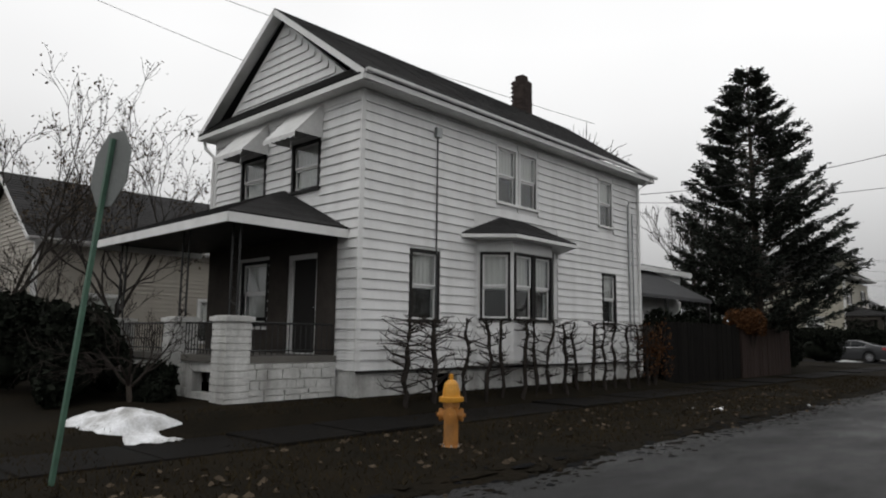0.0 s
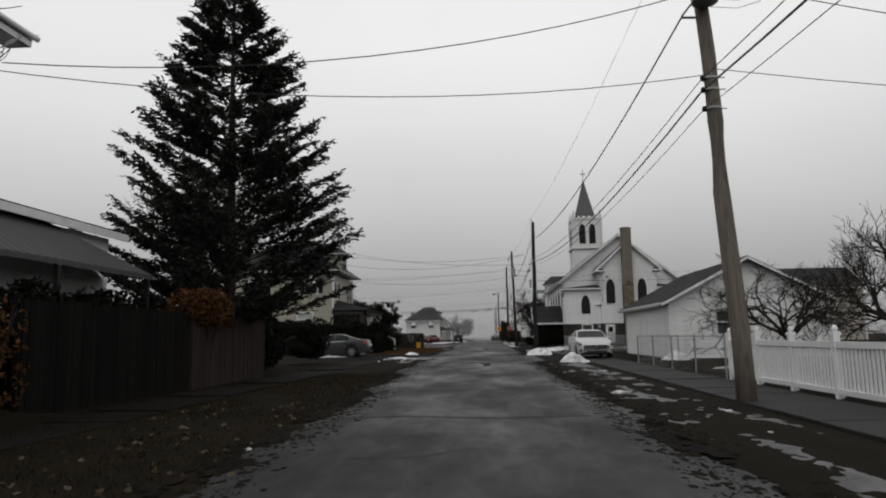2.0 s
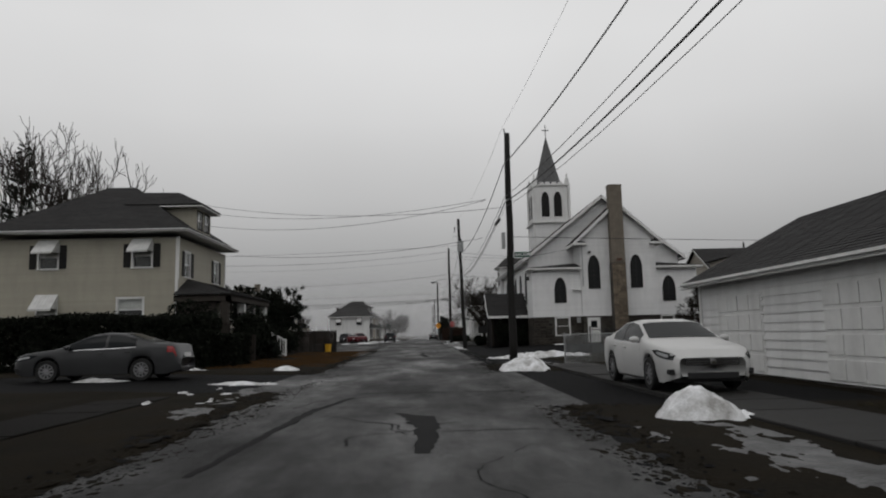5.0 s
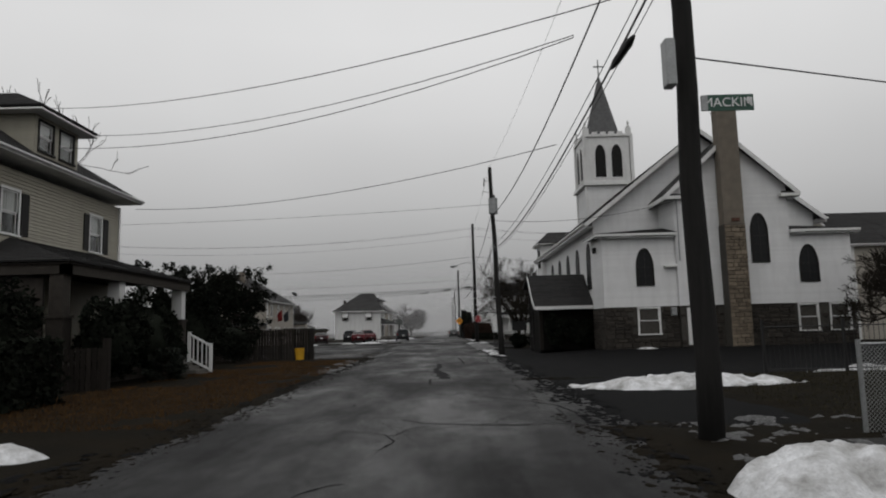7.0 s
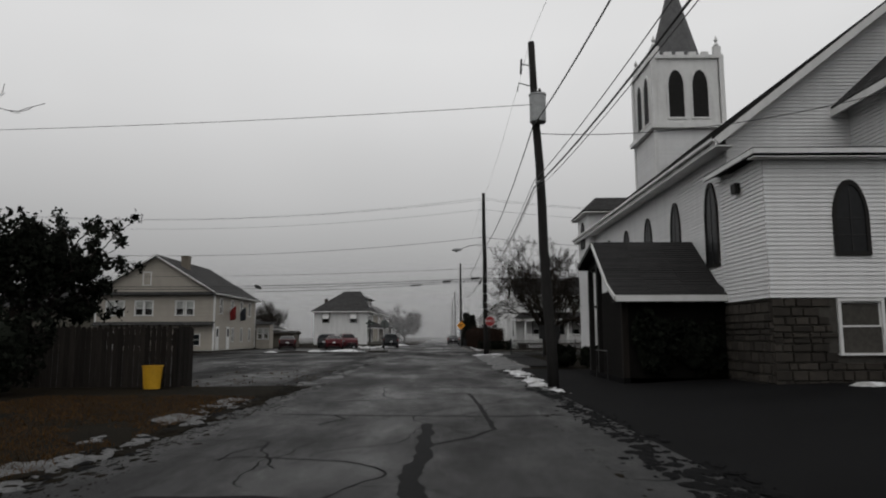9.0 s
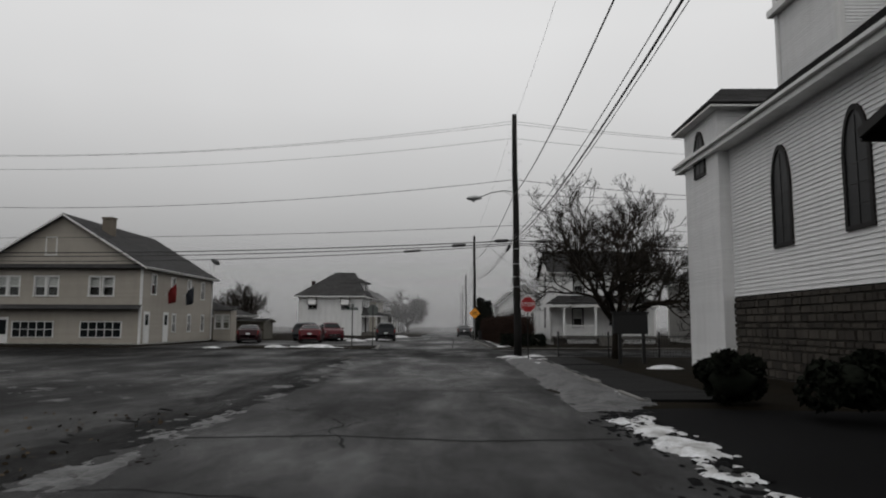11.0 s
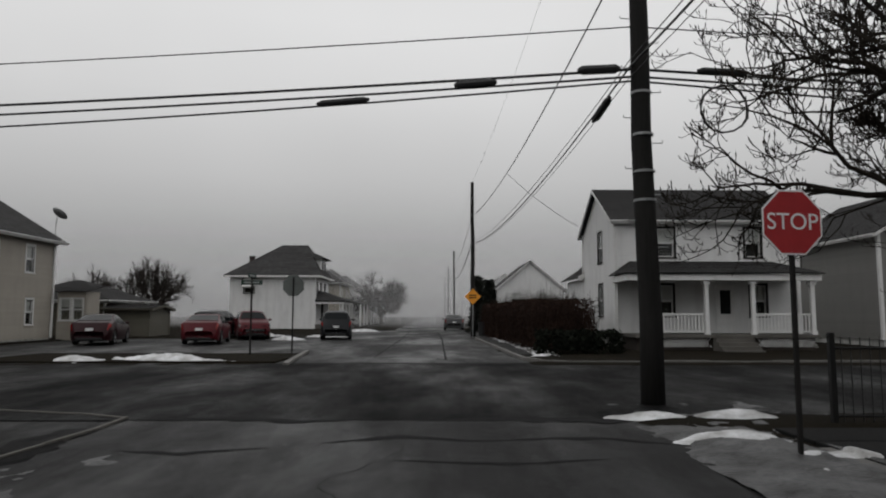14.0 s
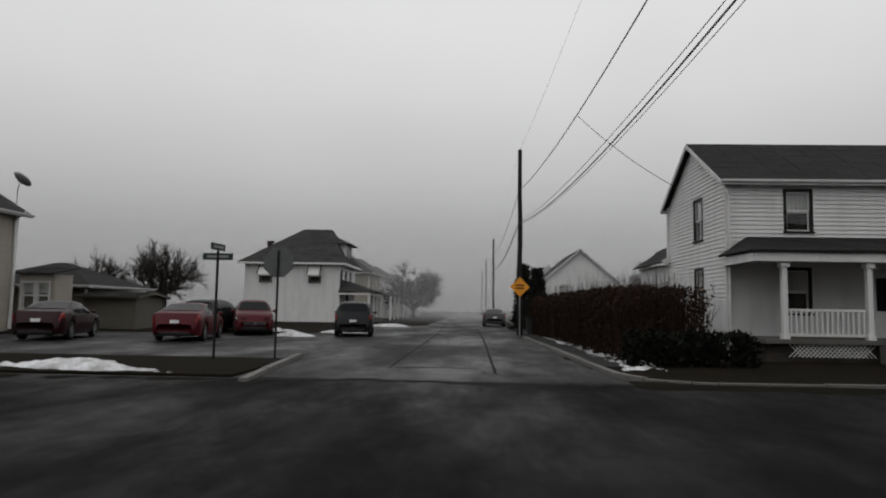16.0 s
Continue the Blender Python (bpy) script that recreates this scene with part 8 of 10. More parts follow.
# big evergreen shrub behind the board fence
bare_tree((-14.5, 91.6, 0), 1.0, 1.95, 0.17, 4, 61, "large dark evergreen rhododendron behind the fence", 0.75, 0.03, (2, 3), LEAFDARK, 46, 0.055, 8, 1.3, name="rhododendron", category="shrub")
bush((-14.5, 91.6, 0), 2.7, 2.4, 5.2, 62, "dense dark evergreen shrub within the tall rhododendron", n=5200, size=0.055, base=1.9, core=False)
for x, y, rx, ry, h, sd in ((-10.7, 72.4, 1.2, 1.2, 2.7, 1), (-10.8, 75.0, 1.2, 1.2, 2.9, 2), (-12.9, 70.1, 1.5, 0.7, 2.9, 9), (-11.9, 78.2, 0.9, 0.9, 3.0, 3), (-11.8, 81.8, 1.2, 1.2, 3.5, 4), (-10.9, 77.0, 0.9, 0.8, 1.7, 8), (-12.6, 84.8, 1.6, 1.4, 2.6, 5), (-11.8, 87.4, 1.5, 1.3, 2.3, 6), (-14.5, 69.6, 1.0, 0.9, 1.6, 7)):
    bush((x, y, 0), rx, ry, h, sd, "rounded dark evergreen shrub before the porch", n=4300)
conifer((-41.2, 102.5, 0), 21.5, 4.2, 78, "tall dark spruce behind the cream house", 4.0, "conifer", 230, 0.9)
conifer((-10.0, 74.8, 0), 1.15, 0.42, 77, "small cone-shaped dwarf conifer in the dead grass", 0.1, "dwarf_conifer", 60, 1.5)
# evergreen hedge by the driveway
for i in range(7):
    bush((-24.3 + i * 2.15, 64.6 + 0.1 * (i % 2), 0), 1.2, 0.9, 2.42 + 0.1 * math.sin(i * 2.0), 80 + i, "tall dark clipped evergreen hedge beside the driveway", n=5200, box_like=True, name="hedge")
bush((-10.2, 66.2, 0), 0.9, 1.4, 1.5, 90, "dark evergreen hedge end beside the driveway", n=4600, box_like=True, name="hedge")
# dark shrubs before the white house's porch
for i, (x, y, rx, ry, h) in enumerate(((-12.8, 7.3, 1.4, 0.8, 1.9), (-15.0, 7.0, 1.6, 0.9, 2.2), (-17.8, 6.6, 1.7, 1.0, 2.3), (-20.5, 6.2, 1.7, 1.2, 2.6), (-11.2, 8.1, 0.8, 0.5, 0.9), (-13.6, 8.0, 1.2, 0.5, 1.9), (-12.0, 7.0, 0.9, 0.6, 1.45), (-23.5, 7.5, 1.8, 1.5, 2.2))):
    bush((x, y, 0), rx, ry, h, 100 + i, "dense dark evergreen shrub before the porch")
# brown bush at the hedge's end and on the fence
bush((-8.2, 21.9, 0.1), 0.55, 0.8, 2.2, 120, "russet twiggy bush at the end of the bare hedge", LEAFBROWN, 700, 0.03, False, name="russet_bush")
bush((-8.35, 30.4, 0.9), 0.55, 1.9, 1.75, 121, "rust-brown dead creeper bulging over the fence", LEAFBROWN, 5200, 0.03, False, 0.75, name="dead_creeper")
for i in range(4):
    bush((-9.4, 24.0 + i * 1.9, 0), 0.75, 1.2, 2.25, 124 + i, "dark evergreen hedge rising behind the stockade fence", n=4000, name="hedge")
bush((-9.3, 36.8, 0), 1.2, 1.4, 2.6, 130, "dark evergreen shrub under the spruce")
bush((-10.2, 39.5, 0), 1.3, 1.4, 2.2, 131, "dark evergreen shrub under the spruce", n=4300)
bush((-9.8, 45.2, 0), 1.3, 2.2, 2.0, 132, "dark evergreen hedge beside the driveway", n=4600, name="hedge")
# churchyard shrubs
bush((5.6, 99.5, 0), 0.8, 0.6, 1.15, 140, "clipped dark round shrub by the church path", n=2800)
bush((4.4, 101.3, 0), 0.7, 0.6, 1.0, 141, "clipped dark round shrub by the church path", n=2800)
bush((5.5, 91.8, 0), 0.8, 0.5, 2.0, 144, "dark shrub against the entrance porch", n=3200)
bush((6.9, 91.7, 0), 0.9, 0.45, 2.0, 142, "dark shrub against the entrance porch", n=3200)
bare_tree((19.6, 82.2, 0.1), 1.0, 1.4, 0.14, 5, 145, "tangled dark bare tree behind the church", 0.7, 0.08, (3, 4), limbs=8, lean=0.8, mat_=BUD, minr=0.012)
bare_tree((21.8, 84.5, 0.1), 1.3, 1.75, 0.17, 5, 143, "tangled dark bare tree behind the church", 0.7, 0.08, (2, 4), limbs=8, lean=0.85, mat_=BUD, minr=0.014)
bare_tree((25.6, 86.5, 0.1), 1.5, 1.8, 0.17, 5, 146, "tangled dark bare tree behind the church", 0.65, 0.1, (2, 4), limbs=8, lean=0.85, mat_=BUD, minr=0.014)
# columnar evergreens by the far pole
for i, (x, y, h) in enumerate(((2.3, 166.0, 4.6), (3.0, 163.6, 4.2))):
    conifer((x, y, 0), h, 0.75, 150 + i, "dark columnar arborvitae beside the street", 0.1, "arborvitae", 150, 2.0)
bush((3.95, 135.5, 0), 1.5, 0.6, 0.85, 153, "low dark clipped hedge at the corner", n=2000, box_like=True, name="hedge")


def twig_hedge():
    """The dense brown clipped hedge at the corner: thousands of upright twigs."""
    rng = np.random.default_rng(160)
    for k in range(8):
        y0 = 137.6 + k * 2.6
        t = thing("twig_hedge", (3.7 - 0.07 * k, y0 + 0.3, 0), "dense brown clipped deciduous hedge bare of leaves", "hedge", "corner hedge")
        bm = bmesh.new()
        for _ in range(760):
            x, y = rng.uniform(-1.25, 1.25), rng.uniform(-1.35, 1.35)
            h = 2.05 + rng.uniform(-0.4, 0.25) + (0.6 * rng.random() if rng.random() < 0.2 else 0) - 0.25 * abs(x) ** 3
            z0 = rng.uniform(0, 1.2)
            dx, dy = rng.normal() * 0.14, rng.normal() * 0.14
            tube(bm, [(x, y, z0), (x + dx * 0.5, y + dy * 0.7, (z0 + h) / 2), (x + dx, y + dy, h)], [0.011, 0.008, 0.003], 3, False)
        tagged(part("twig_mass", bm, LEAFTWIG, t), kind="stuff")
        P = np.stack([rng.uniform(-1.3, 1.3, 5200), rng.uniform(-1.35, 1.35, 5200), rng.uniform(0.1, 2.1, 5200)], 1)
        v, f = leaf_quads(P, 0.03, 2.4, rng)
        tagged(np_mesh("foliage", v, f, LEAFTWIG, t), kind="stuff")


LEAFTWIG = mat("hedge_twig", (0.042, 0.025, 0.019), 0.9, 0.5, 3.0, 20.0, 0.0, 0.1, island=True, obj=0.5)
twig_hedge()


def espalier(at, h, half, seed, big=False):
    """A pollarded hedge shrub: upright stem, knuckles and short crooked side shoots kept in one plane."""
    rng = np.random.default_rng(seed)
    t = thing("bare_hedge_shrub", at, "bare black-stemmed hedge shrub clipped flat along the wall", "shrub", "bare hedge")
    bm = bmesh.new()
    r = 0.072 if big else rng.uniform(0.044, 0.06)
    x = 0.0
    pts, z = [(0, 0, -0.1)], 0.0
    while z < h:
        z += 0.28
        x += rng.normal() * 0.045
        pts.append((rng.normal() * 0.03, x, min(z, h)))
    tube(bm, pts, [r * (1 - 0.45 * i / len(pts)) for i in range(len(pts))], 7)
    part("stem", bm, TWIG, t)
    bm = bmesh.new()
    for i in range(40 if big else 22):
        z = rng.uniform(0.35, h) if not big else rng.uniform(0.2, h)
        j = min(len(pts) - 2, max(0, int(z / 0.28)))
        p = np.array(pts[j]) + (np.array(pts[j + 1]) - np.array(pts[j])) * rng.random()
        s = rng.choice([-1, 1])
        L = half * rng.uniform(0.4, 1.1)
        q = p + np.array([rng.normal() * 0.12, s * L * 0.5, L * rng.uniform(0.0, 0.35)])
        e = q + np.array([rng.normal() * 0.1, s * L * 0.5, L * rng.uniform(-0.1, 0.35)])
        e[2] = min(e[2], h + 0.06)
        tube(bm, [p, q, e], [0.016, 0.012, 0.006], 4, False)
        for _ in range(3):
            u = rng.uniform(0.3, 1)
            b = q + (e - q) * u
            c = b + np.array([rng.normal() * 0.08, rng.normal() * 0.13, rng.uniform(-0.02, 0.2)])
            c[2] = min(c[2], h + 0.08)
            tube(bm, [b, c], [0.007, 0.003], 3, False)
    tagged(part("sprig", bm, TWIG, t), kind="stuff")


espalier((-8.25, 12.55, 0.1), 1.75, 0.75, 200, True)
espalier((-8.2, 11.7, 0.1), 1.7, 0.6, 201, True)
for i in range(14):
    espalier((-8.2 + 0.05 * math.sin(i * 2.4), 13.45 + i * 0.62, 0.15), 1.72, 0.33, 202 + i)


# ---- vehicles ----
SEDAN = dict(L=4.85, W=0.92, wheels=(1.42, -1.38), r=0.335, top=[(2.43, 0.68), (2.38, 0.79), (2.1, 0.88), (1.2, 1.0), (1.05, 1.04), (0.25, 1.405), (-0.2, 1.465), (-0.7, 1.44), (-1.65, 1.13), (-1.8, 1.105), (-2.25, 1.07), (-2.4, 0.98), (-2.43, 0.6)],
             belt=[(2.43, 0.64), (2.35, 0.75), (1.9, 0.85), (1.0, 0.93), (-0.6, 0.97), (-1.7, 1.03), (-2.3, 1.0), (-2.43, 0.55)], ws=(1.02, 0.30), rw=(-0.80, -1.58), side=((0.78, -0.28), (-0.36, -1.18)))
SUV = dict(L=4.6, W=0.92, wheels=(1.35, -1.30), r=0.36, top=[(2.3, 0.65), (2.26, 0.85), (1.95, 1.02), (1.2, 1.12), (1.05, 1.16), (0.4, 1.60), (0.0, 1.68), (-1.4, 1.66), (-1.85, 1.58), (-2.2, 1.15), (-2.28, 1.0), (-2.3, 0.6)],
           belt=[(2.3, 0.6), (2.2, 0.8), (1.8, 0.95), (1.0, 1.04), (-0.6, 1.06), (-1.9, 1.1), (-2.2, 1.05), (-2.3, 0.6)], ws=(1.02, 0.44), rw=(-1.88, -2.16), side=((0.72, -0.22), (-0.3, -1.05), (-1.13, -1.75)))


def interp(tab, x):
    t = sorted(tab)
    return float(np.interp(x, [p[0] for p in t], [p[1] for p in t]))


def car(name, label, at, rz, paint_, s=SEDAN):
    c = thing(name, at, label, "car", rz=rz)
    half, W, R = s["L"] / 2, s["W"], s["r"]
    ra = R + 0.065

    def low(x):
        z = 0.19 + 0.10 * max(0.0, abs(x) / half - 0.86) / 0.14
        for xw in s["wheels"]:
            if abs(x - xw) < ra:
                z = max(z, R + math.sqrt(ra * ra - (x - xw) ** 2) * 0.98)
        return z

    def ring(x):
        k = min(1.0, abs(x) / half)
        w = W * (1 - 0.045 * k ** 2 - 0.16 * max(0.0, (k - 0.84) / 0.16) ** 2)
        zl, zb, zt = low(x), interp(s["belt"], x), interp(s["top"], x)
        zb = min(zb, zt - 0.005)
        cc = zt - zb
        z1 = max(zl + 0.015, 0.40)
        z2 = max(z1 + 0.015, min(0.64, zb - 0.06))
        z3 = max(z2 + 0.01, zb - 0.05)
        yb = w * 0.955
        return [(w * 0.93, zl), (w * 0.985, z1), (w, z2), (w * 0.985, z3), (yb, zb), (yb - 0.13 * cc - 0.01, zb + 0.5 * cc), (yb - 0.36 * cc - 0.045, zb + 0.9 * cc), (yb * 0.52, zb + 0.985 * cc), (0.0, zt)]

    xs = set(np.linspace(-half, half, 45).round(3))
    for xw in s["wheels"]:
        xs |= set((xw + ra * np.cos(np.linspace(0, math.pi, 17))).round(3))
        xs |= {round(xw - ra - 0.004, 3), round(xw + ra + 0.004, 3)}
    xs = sorted(xs)
    v, f = [], []
    for x in xs:
        r = ring(x)
        v += [(x, y, z) for y, z in r] + [(x, -y, z) for y, z in r[:-1][::-1]]
    n = 17
    # rounded nose and tail
    def rounded(row, dx):
        out = []
        for depth, k in ((0.03, 0.965), (0.055, 0.88)):
            zm = sum(p[2] for p in row) / n
            out.append([(row[0][0] + dx * depth, p[1] * k, zm + (p[2] - zm) * k) for p in row])
        return out

    tail, nose = rounded(v[:n], -1), rounded(v[-n:], 1)
    v = tail[1] + tail[0] + v + nose[0] + nose[1]
    rows = len(v) // n
    for i in range(rows - 1):
        for j in range(n - 1):
            a = i * n + j
            f.append((a, a + 1, a + n + 1, a + n))
    f.append(tuple(range(n)))
    f.append(tuple((rows - 1) * n + j for j in reversed(range(n))))
    soup("body", v, f, paint_, c, smooth=True)
    part("underbody", box(-half + 0.15, half - 0.15, -W + 0.22, W - 0.22, 0.2, 0.62), PLASTIC, c)

    def patch(pname, xr, lo, hi, material, off=0.006, sides=(1, -1), steps=8, parent=None):
        """A panel that follows the body between two heights of its section."""
        for sd in sides:
            vv, ff = [], []
            for i in range(steps + 1):
                x = xr[0] + (xr[1] - xr[0]) * i / steps
                r = ring(x)
                for j in range(5):
                    u = lo + (hi - lo) * j / 4
                    k = min(7, int(u))
                    y = r[k][0] + (r[k + 1][0] - r[k][0]) * (u - k)
                    z = r[k][1] + (r[k + 1][1] - r[k][1]) * (u - k)
                    vv.append((x, sd * (y + off), z + off * 0.3))
            for i in range(steps):
                for j in range(4):
                    a = i * 5 + j
                    q = (a, a + 5, a + 6, a + 1)
                    ff.append(q if (sd > 0) == (xr[1] > xr[0]) else q[::-1])
            soup(pname, vv, ff, material, parent or c, smooth=True)

    def screen(pname, xr, inset=0.05):
        vv, ff = [], []
        for i in range(7):
            x = xr[0] + (xr[1] - xr[0]) * i / 6
            r = ring(x)
            ye = r[6][0] - inset
            row = []
            for u in np.linspace(-1, 1, 9):
                y = ye * u
                a = abs(y)
                z = float(np.interp(a, [0, r[7][0], r[6][0]], [r[8][1], r[7][1], r[6][1]]))
                row.append((x + (0.012 if xr[0] > 0 else -0.012), y, z + 0.012))
            vv += row
        for i in range(6):
            for j in range(8):
                a = i * 9 + j
                ff.append((a, a + 1, a + 10, a + 9))
        soup(pname, vv, ff, CARGLASS, c, smooth=True)

    screen("windscreen", s["ws"])
    screen("rear_window", s["rw"])
    for xr in s["side"]:
        patch("side_window", xr, 4.12, 5.85, CARGLASS)

    def lamp(pname, tab, material, off, parents=(None, None)):
        """A lamp glass that wraps the corner of the body: stations of x, low and high edge."""
        made = []
        for sd, par in zip((1, -1), parents):
            vv, ff = [], []
            for x, zl, zh in tab:
                r = ring(x)[:8]
                zs, ys = [p[1] for p in r], [p[0] for p in r]
                for j in range(4):
                    z = zl + (zh - zl) * j / 3
                    vv.append((x, sd * (float(np.interp(z, zs, ys)) + off), z + off * 0.3))
            for i in range(len(tab) - 1):
                for j in range(3):
                    a = i * 4 + j
                    ff.append((a, a + 4, a + 5, a + 1) if sd < 0 else (a, a + 1, a + 5, a + 4))
            made.append(soup(pname, vv, ff, material, par or c, smooth=True))
        return made

    zb_ = interp(s["belt"], half - 0.3)
    hl = lamp("headlight", [(half - 0.72, zb_ - 0.01, zb_ + 0.02), (half - 0.5, zb_ - 0.09, zb_ + 0.025), (half - 0.3, zb_ - 0.13, zb_ + 0.0), (half - 0.12, zb_ - 0.16, zb_ - 0.03), (half - 0.02, zb_ - 0.17, zb_ - 0.08)], CARGLASS, 0.008)
    lamp("headlight_lens", [(half - 0.5, zb_ - 0.06, zb_ - 0.01), (half - 0.3, zb_ - 0.09, zb_ - 0.03), (half - 0.1, zb_ - 0.13, zb_ - 0.07)], LAMPGLASS, 0.013, hl)
    patch("window_trim", (s["side"][0][0] + 0.03, s["side"][-1][1] - 0.03), 4.04, 5.92, PLASTIC, 0.003, steps=16)
    patch("chrome_strip", (s["side"][0][0] + 0.02, s["side"][-1][1] - 0.02), 4.0, 4.08, CHROME, 0.006, steps=16)
    patch("body_crease", (s["wheels"][0] - 0.3, -half + 0.35), 2.98, 3.06, paint_, 0.007, steps=16)
    patch("tail_light", (-half + 0.30, -half + 0.05), 2.6, 4.0, TAILRED, 0.008)
    patch("sill_trim", (s["wheels"][0] - ra - 0.03, s["wheels"][1] + ra + 0.03), 0.02, 0.2, PLASTIC, 0.004)
    for xd in (s["side"][0][0] + 0.12, s["side"][0][1] - 0.04, s["side"][1][1] + 0.05):
        patch("door_seam", (xd, xd - 0.008), 0.6, 4.0, PLASTIC, 0.003, steps=1)
    for xd in (s["side"][0][1] + 0.1, s["side"][1][1] + 0.2):
        for sd in (1, -1):
            y = ring(xd)[3][0]
            part("door_handle", box(xd - 0.1, xd + 0.1, min(sd * y, sd * (y + 0.035)), max(sd * y, sd * (y + 0.035)), interp(s["belt"], xd) - 0.13, interp(s["belt"], xd) - 0.095, bevel=0.008), paint_, c)
    # grille, intake, plates
    zf = interp(s["belt"], half)
    part("grille", box(half - 0.06, half + 0.064, -0.52, 0.52, zf - 0.12, zf + 0.03, bevel=0.012), PLASTIC, c)
    for z in (zf - 0.09, zf - 0.045, zf + 0.005):
        part("grille_bar", box(half - 0.01, half + 0.072, -0.5, 0.5, z - 0.006, z + 0.008), CHROME, c)
    bm = bmesh.new()
    lathe(bm, [(0.055, 0), (0.06, 0.012), (0.02, 0.014)], 12, (half + 0.07, 0, zf - 0.045), "x")
    part("badge", bm, CHROME, c)
    part("lower_intake", box(half - 0.04, half + 0.062, -0.5, 0.5, 0.27, 0.40, bevel=0.01), PLASTIC, c)
    for sd in (1, -1):
        fl = part("fog_lamp_recess", box(half - 0.2, half + 0.0, sd * 0.70 - 0.12, sd * 0.70 + 0.12, 0.36, 0.46, bevel=0.012), PLASTIC, c)
        part("fog_lamp", box(half - 0.16, half + 0.012, sd * 0.66 - 0.05, sd * 0.66 + 0.05, 0.38, 0.44, bevel=0.01), LAMPGLASS, fl)
        xm = s["side"][0][0] + 0.02
        ym = ring(xm)[4][0]
        bm = bmesh.new()
        bmesh.ops.create_uvsphere(bm, u_segments=12, v_segments=8, radius=1.0)
        part("mirror", bm, paint_, c, "", Matrix.Translation((xm, sd * (ym + 0.11), interp(s["belt"], xm) + 0.09)) @ Matrix.Diagonal((0.075, 0.115, 0.07, 1)), smooth=True)
    part("rear_bumper_trim", box(-half - 0.062, -half + 0.1, -0.55, 0.55, 0.26, 0.36, bevel=0.01), PLASTIC, c)
    part("number_plate", box(-half - 0.07, -half + 0.02, -0.16, 0.16, 0.68, 0.80), S_WHITE, c)
    # wheels
    for xw in s["wheels"]:
        for sd in (1, -1):
            bm = bmesh.new()
            lathe(bm, [(R * 0.66, -0.10), (R * 0.93, -0.105), (R, -0.07), (R, 0.07), (R * 0.93, 0.105), (R * 0.66, 0.10)], 28, axis="y", caps=False)
            w = part("wheel", bm, RUBBER, c, "", pose(xw, sd * (W - 0.115), R))
            bm = bmesh.new()
            y = sd * 0.085
            lathe(bm, [(R * 0.60, y - 0.012), (R * 0.67, y), (R * 0.67, y + sd * 0.012), (R * 0.6, y + sd * 0.012)], 28, axis="y", caps=False)
            for k in range(10):
                a = 2 * math.pi * k / 10
                ca, sa = math.cos(a), math.sin(a)
                p, q = (0.03, R * 0.64)
                wd = 0.022
                vs = [bm.verts.new((ca * p - sa * wd, y + sd * 0.01, sa * p + ca * wd)), bm.verts.new((ca * p + sa * wd, y + sd * 0.01, sa * p - ca * wd)), bm.verts.new((ca * q + sa * wd * 0.8, y + sd * 0.004, sa * q - ca * wd * 0.8)), bm.verts.new((ca * q - sa * wd * 0.8, y + sd * 0.004, sa * q + ca * wd * 0.8))]
                bm.faces.new(vs)
            lathe(bm, [(0.055, y), (0.05, y + sd * 0.02), (0.01, y + sd * 0.022)], 12, axis="y")
            part("rim", bm, ALLOY, w)
            bm = bmesh.new()
            lathe(bm, [(R * 0.64, y - sd * 0.05), (0.02, y - sd * 0.052)], 20, axis="y")
            part("brake_disc", bm, PLASTIC, w)
    return c


car("white_sedan", "clean white four-door sedan with alloy wheels parked on the pavement", (4.63, 49.66, 0.085), -90, P_WHITE)
car("grey_sedan", "grey four-door sedan parked on the driveway", (-10.78, 55.9, 0.13), 180, P_SILVER)
car("red_sedan", "dark red sedan parked nose to the hedge", (-12.8, 145.8, 0), 99, P_RED)
car("red_hatchback", "red sport utility car parked facing the street", (-12.25, 152.1, 0), -70, P_RED, SUV)
car("maroon_sedan", "very dark maroon sedan beside the tan building", (-17.7, 144.9, 0), 103, paint("maroon_car_paint", (0.022, 0.005, 0.007), 0.1))
car("black_suv", "black sport utility car parked before the porches", (-7.2, 152.6, 0), 97, P_DARK, SUV)
car("dark_suv", "dark sport utility car parked behind the red cars", (-14.6, 153.2, 0), 85, P_DARK, SUV)
car("silver_sedan", "grey sedan parked at the kerb beyond the hedge", (0.6, 176.0, 0), 90, P_SILVER)


# ---- other buildings ----
gable_house("neighbour_house", "low white clapboard house with dark roof behind bare trees", -28.0, -21.2, 9.0, 26.0, 0.5, 4.4, 6.65, "y", (SIDING_T, TRIM), {"e": [(1.5, 2.4, 1.2, 2.6), (5.2, 6.1, 1.2, 2.6), (9.0, 9.9, 1.2, 2.6)]}, 0.35, 0.14)


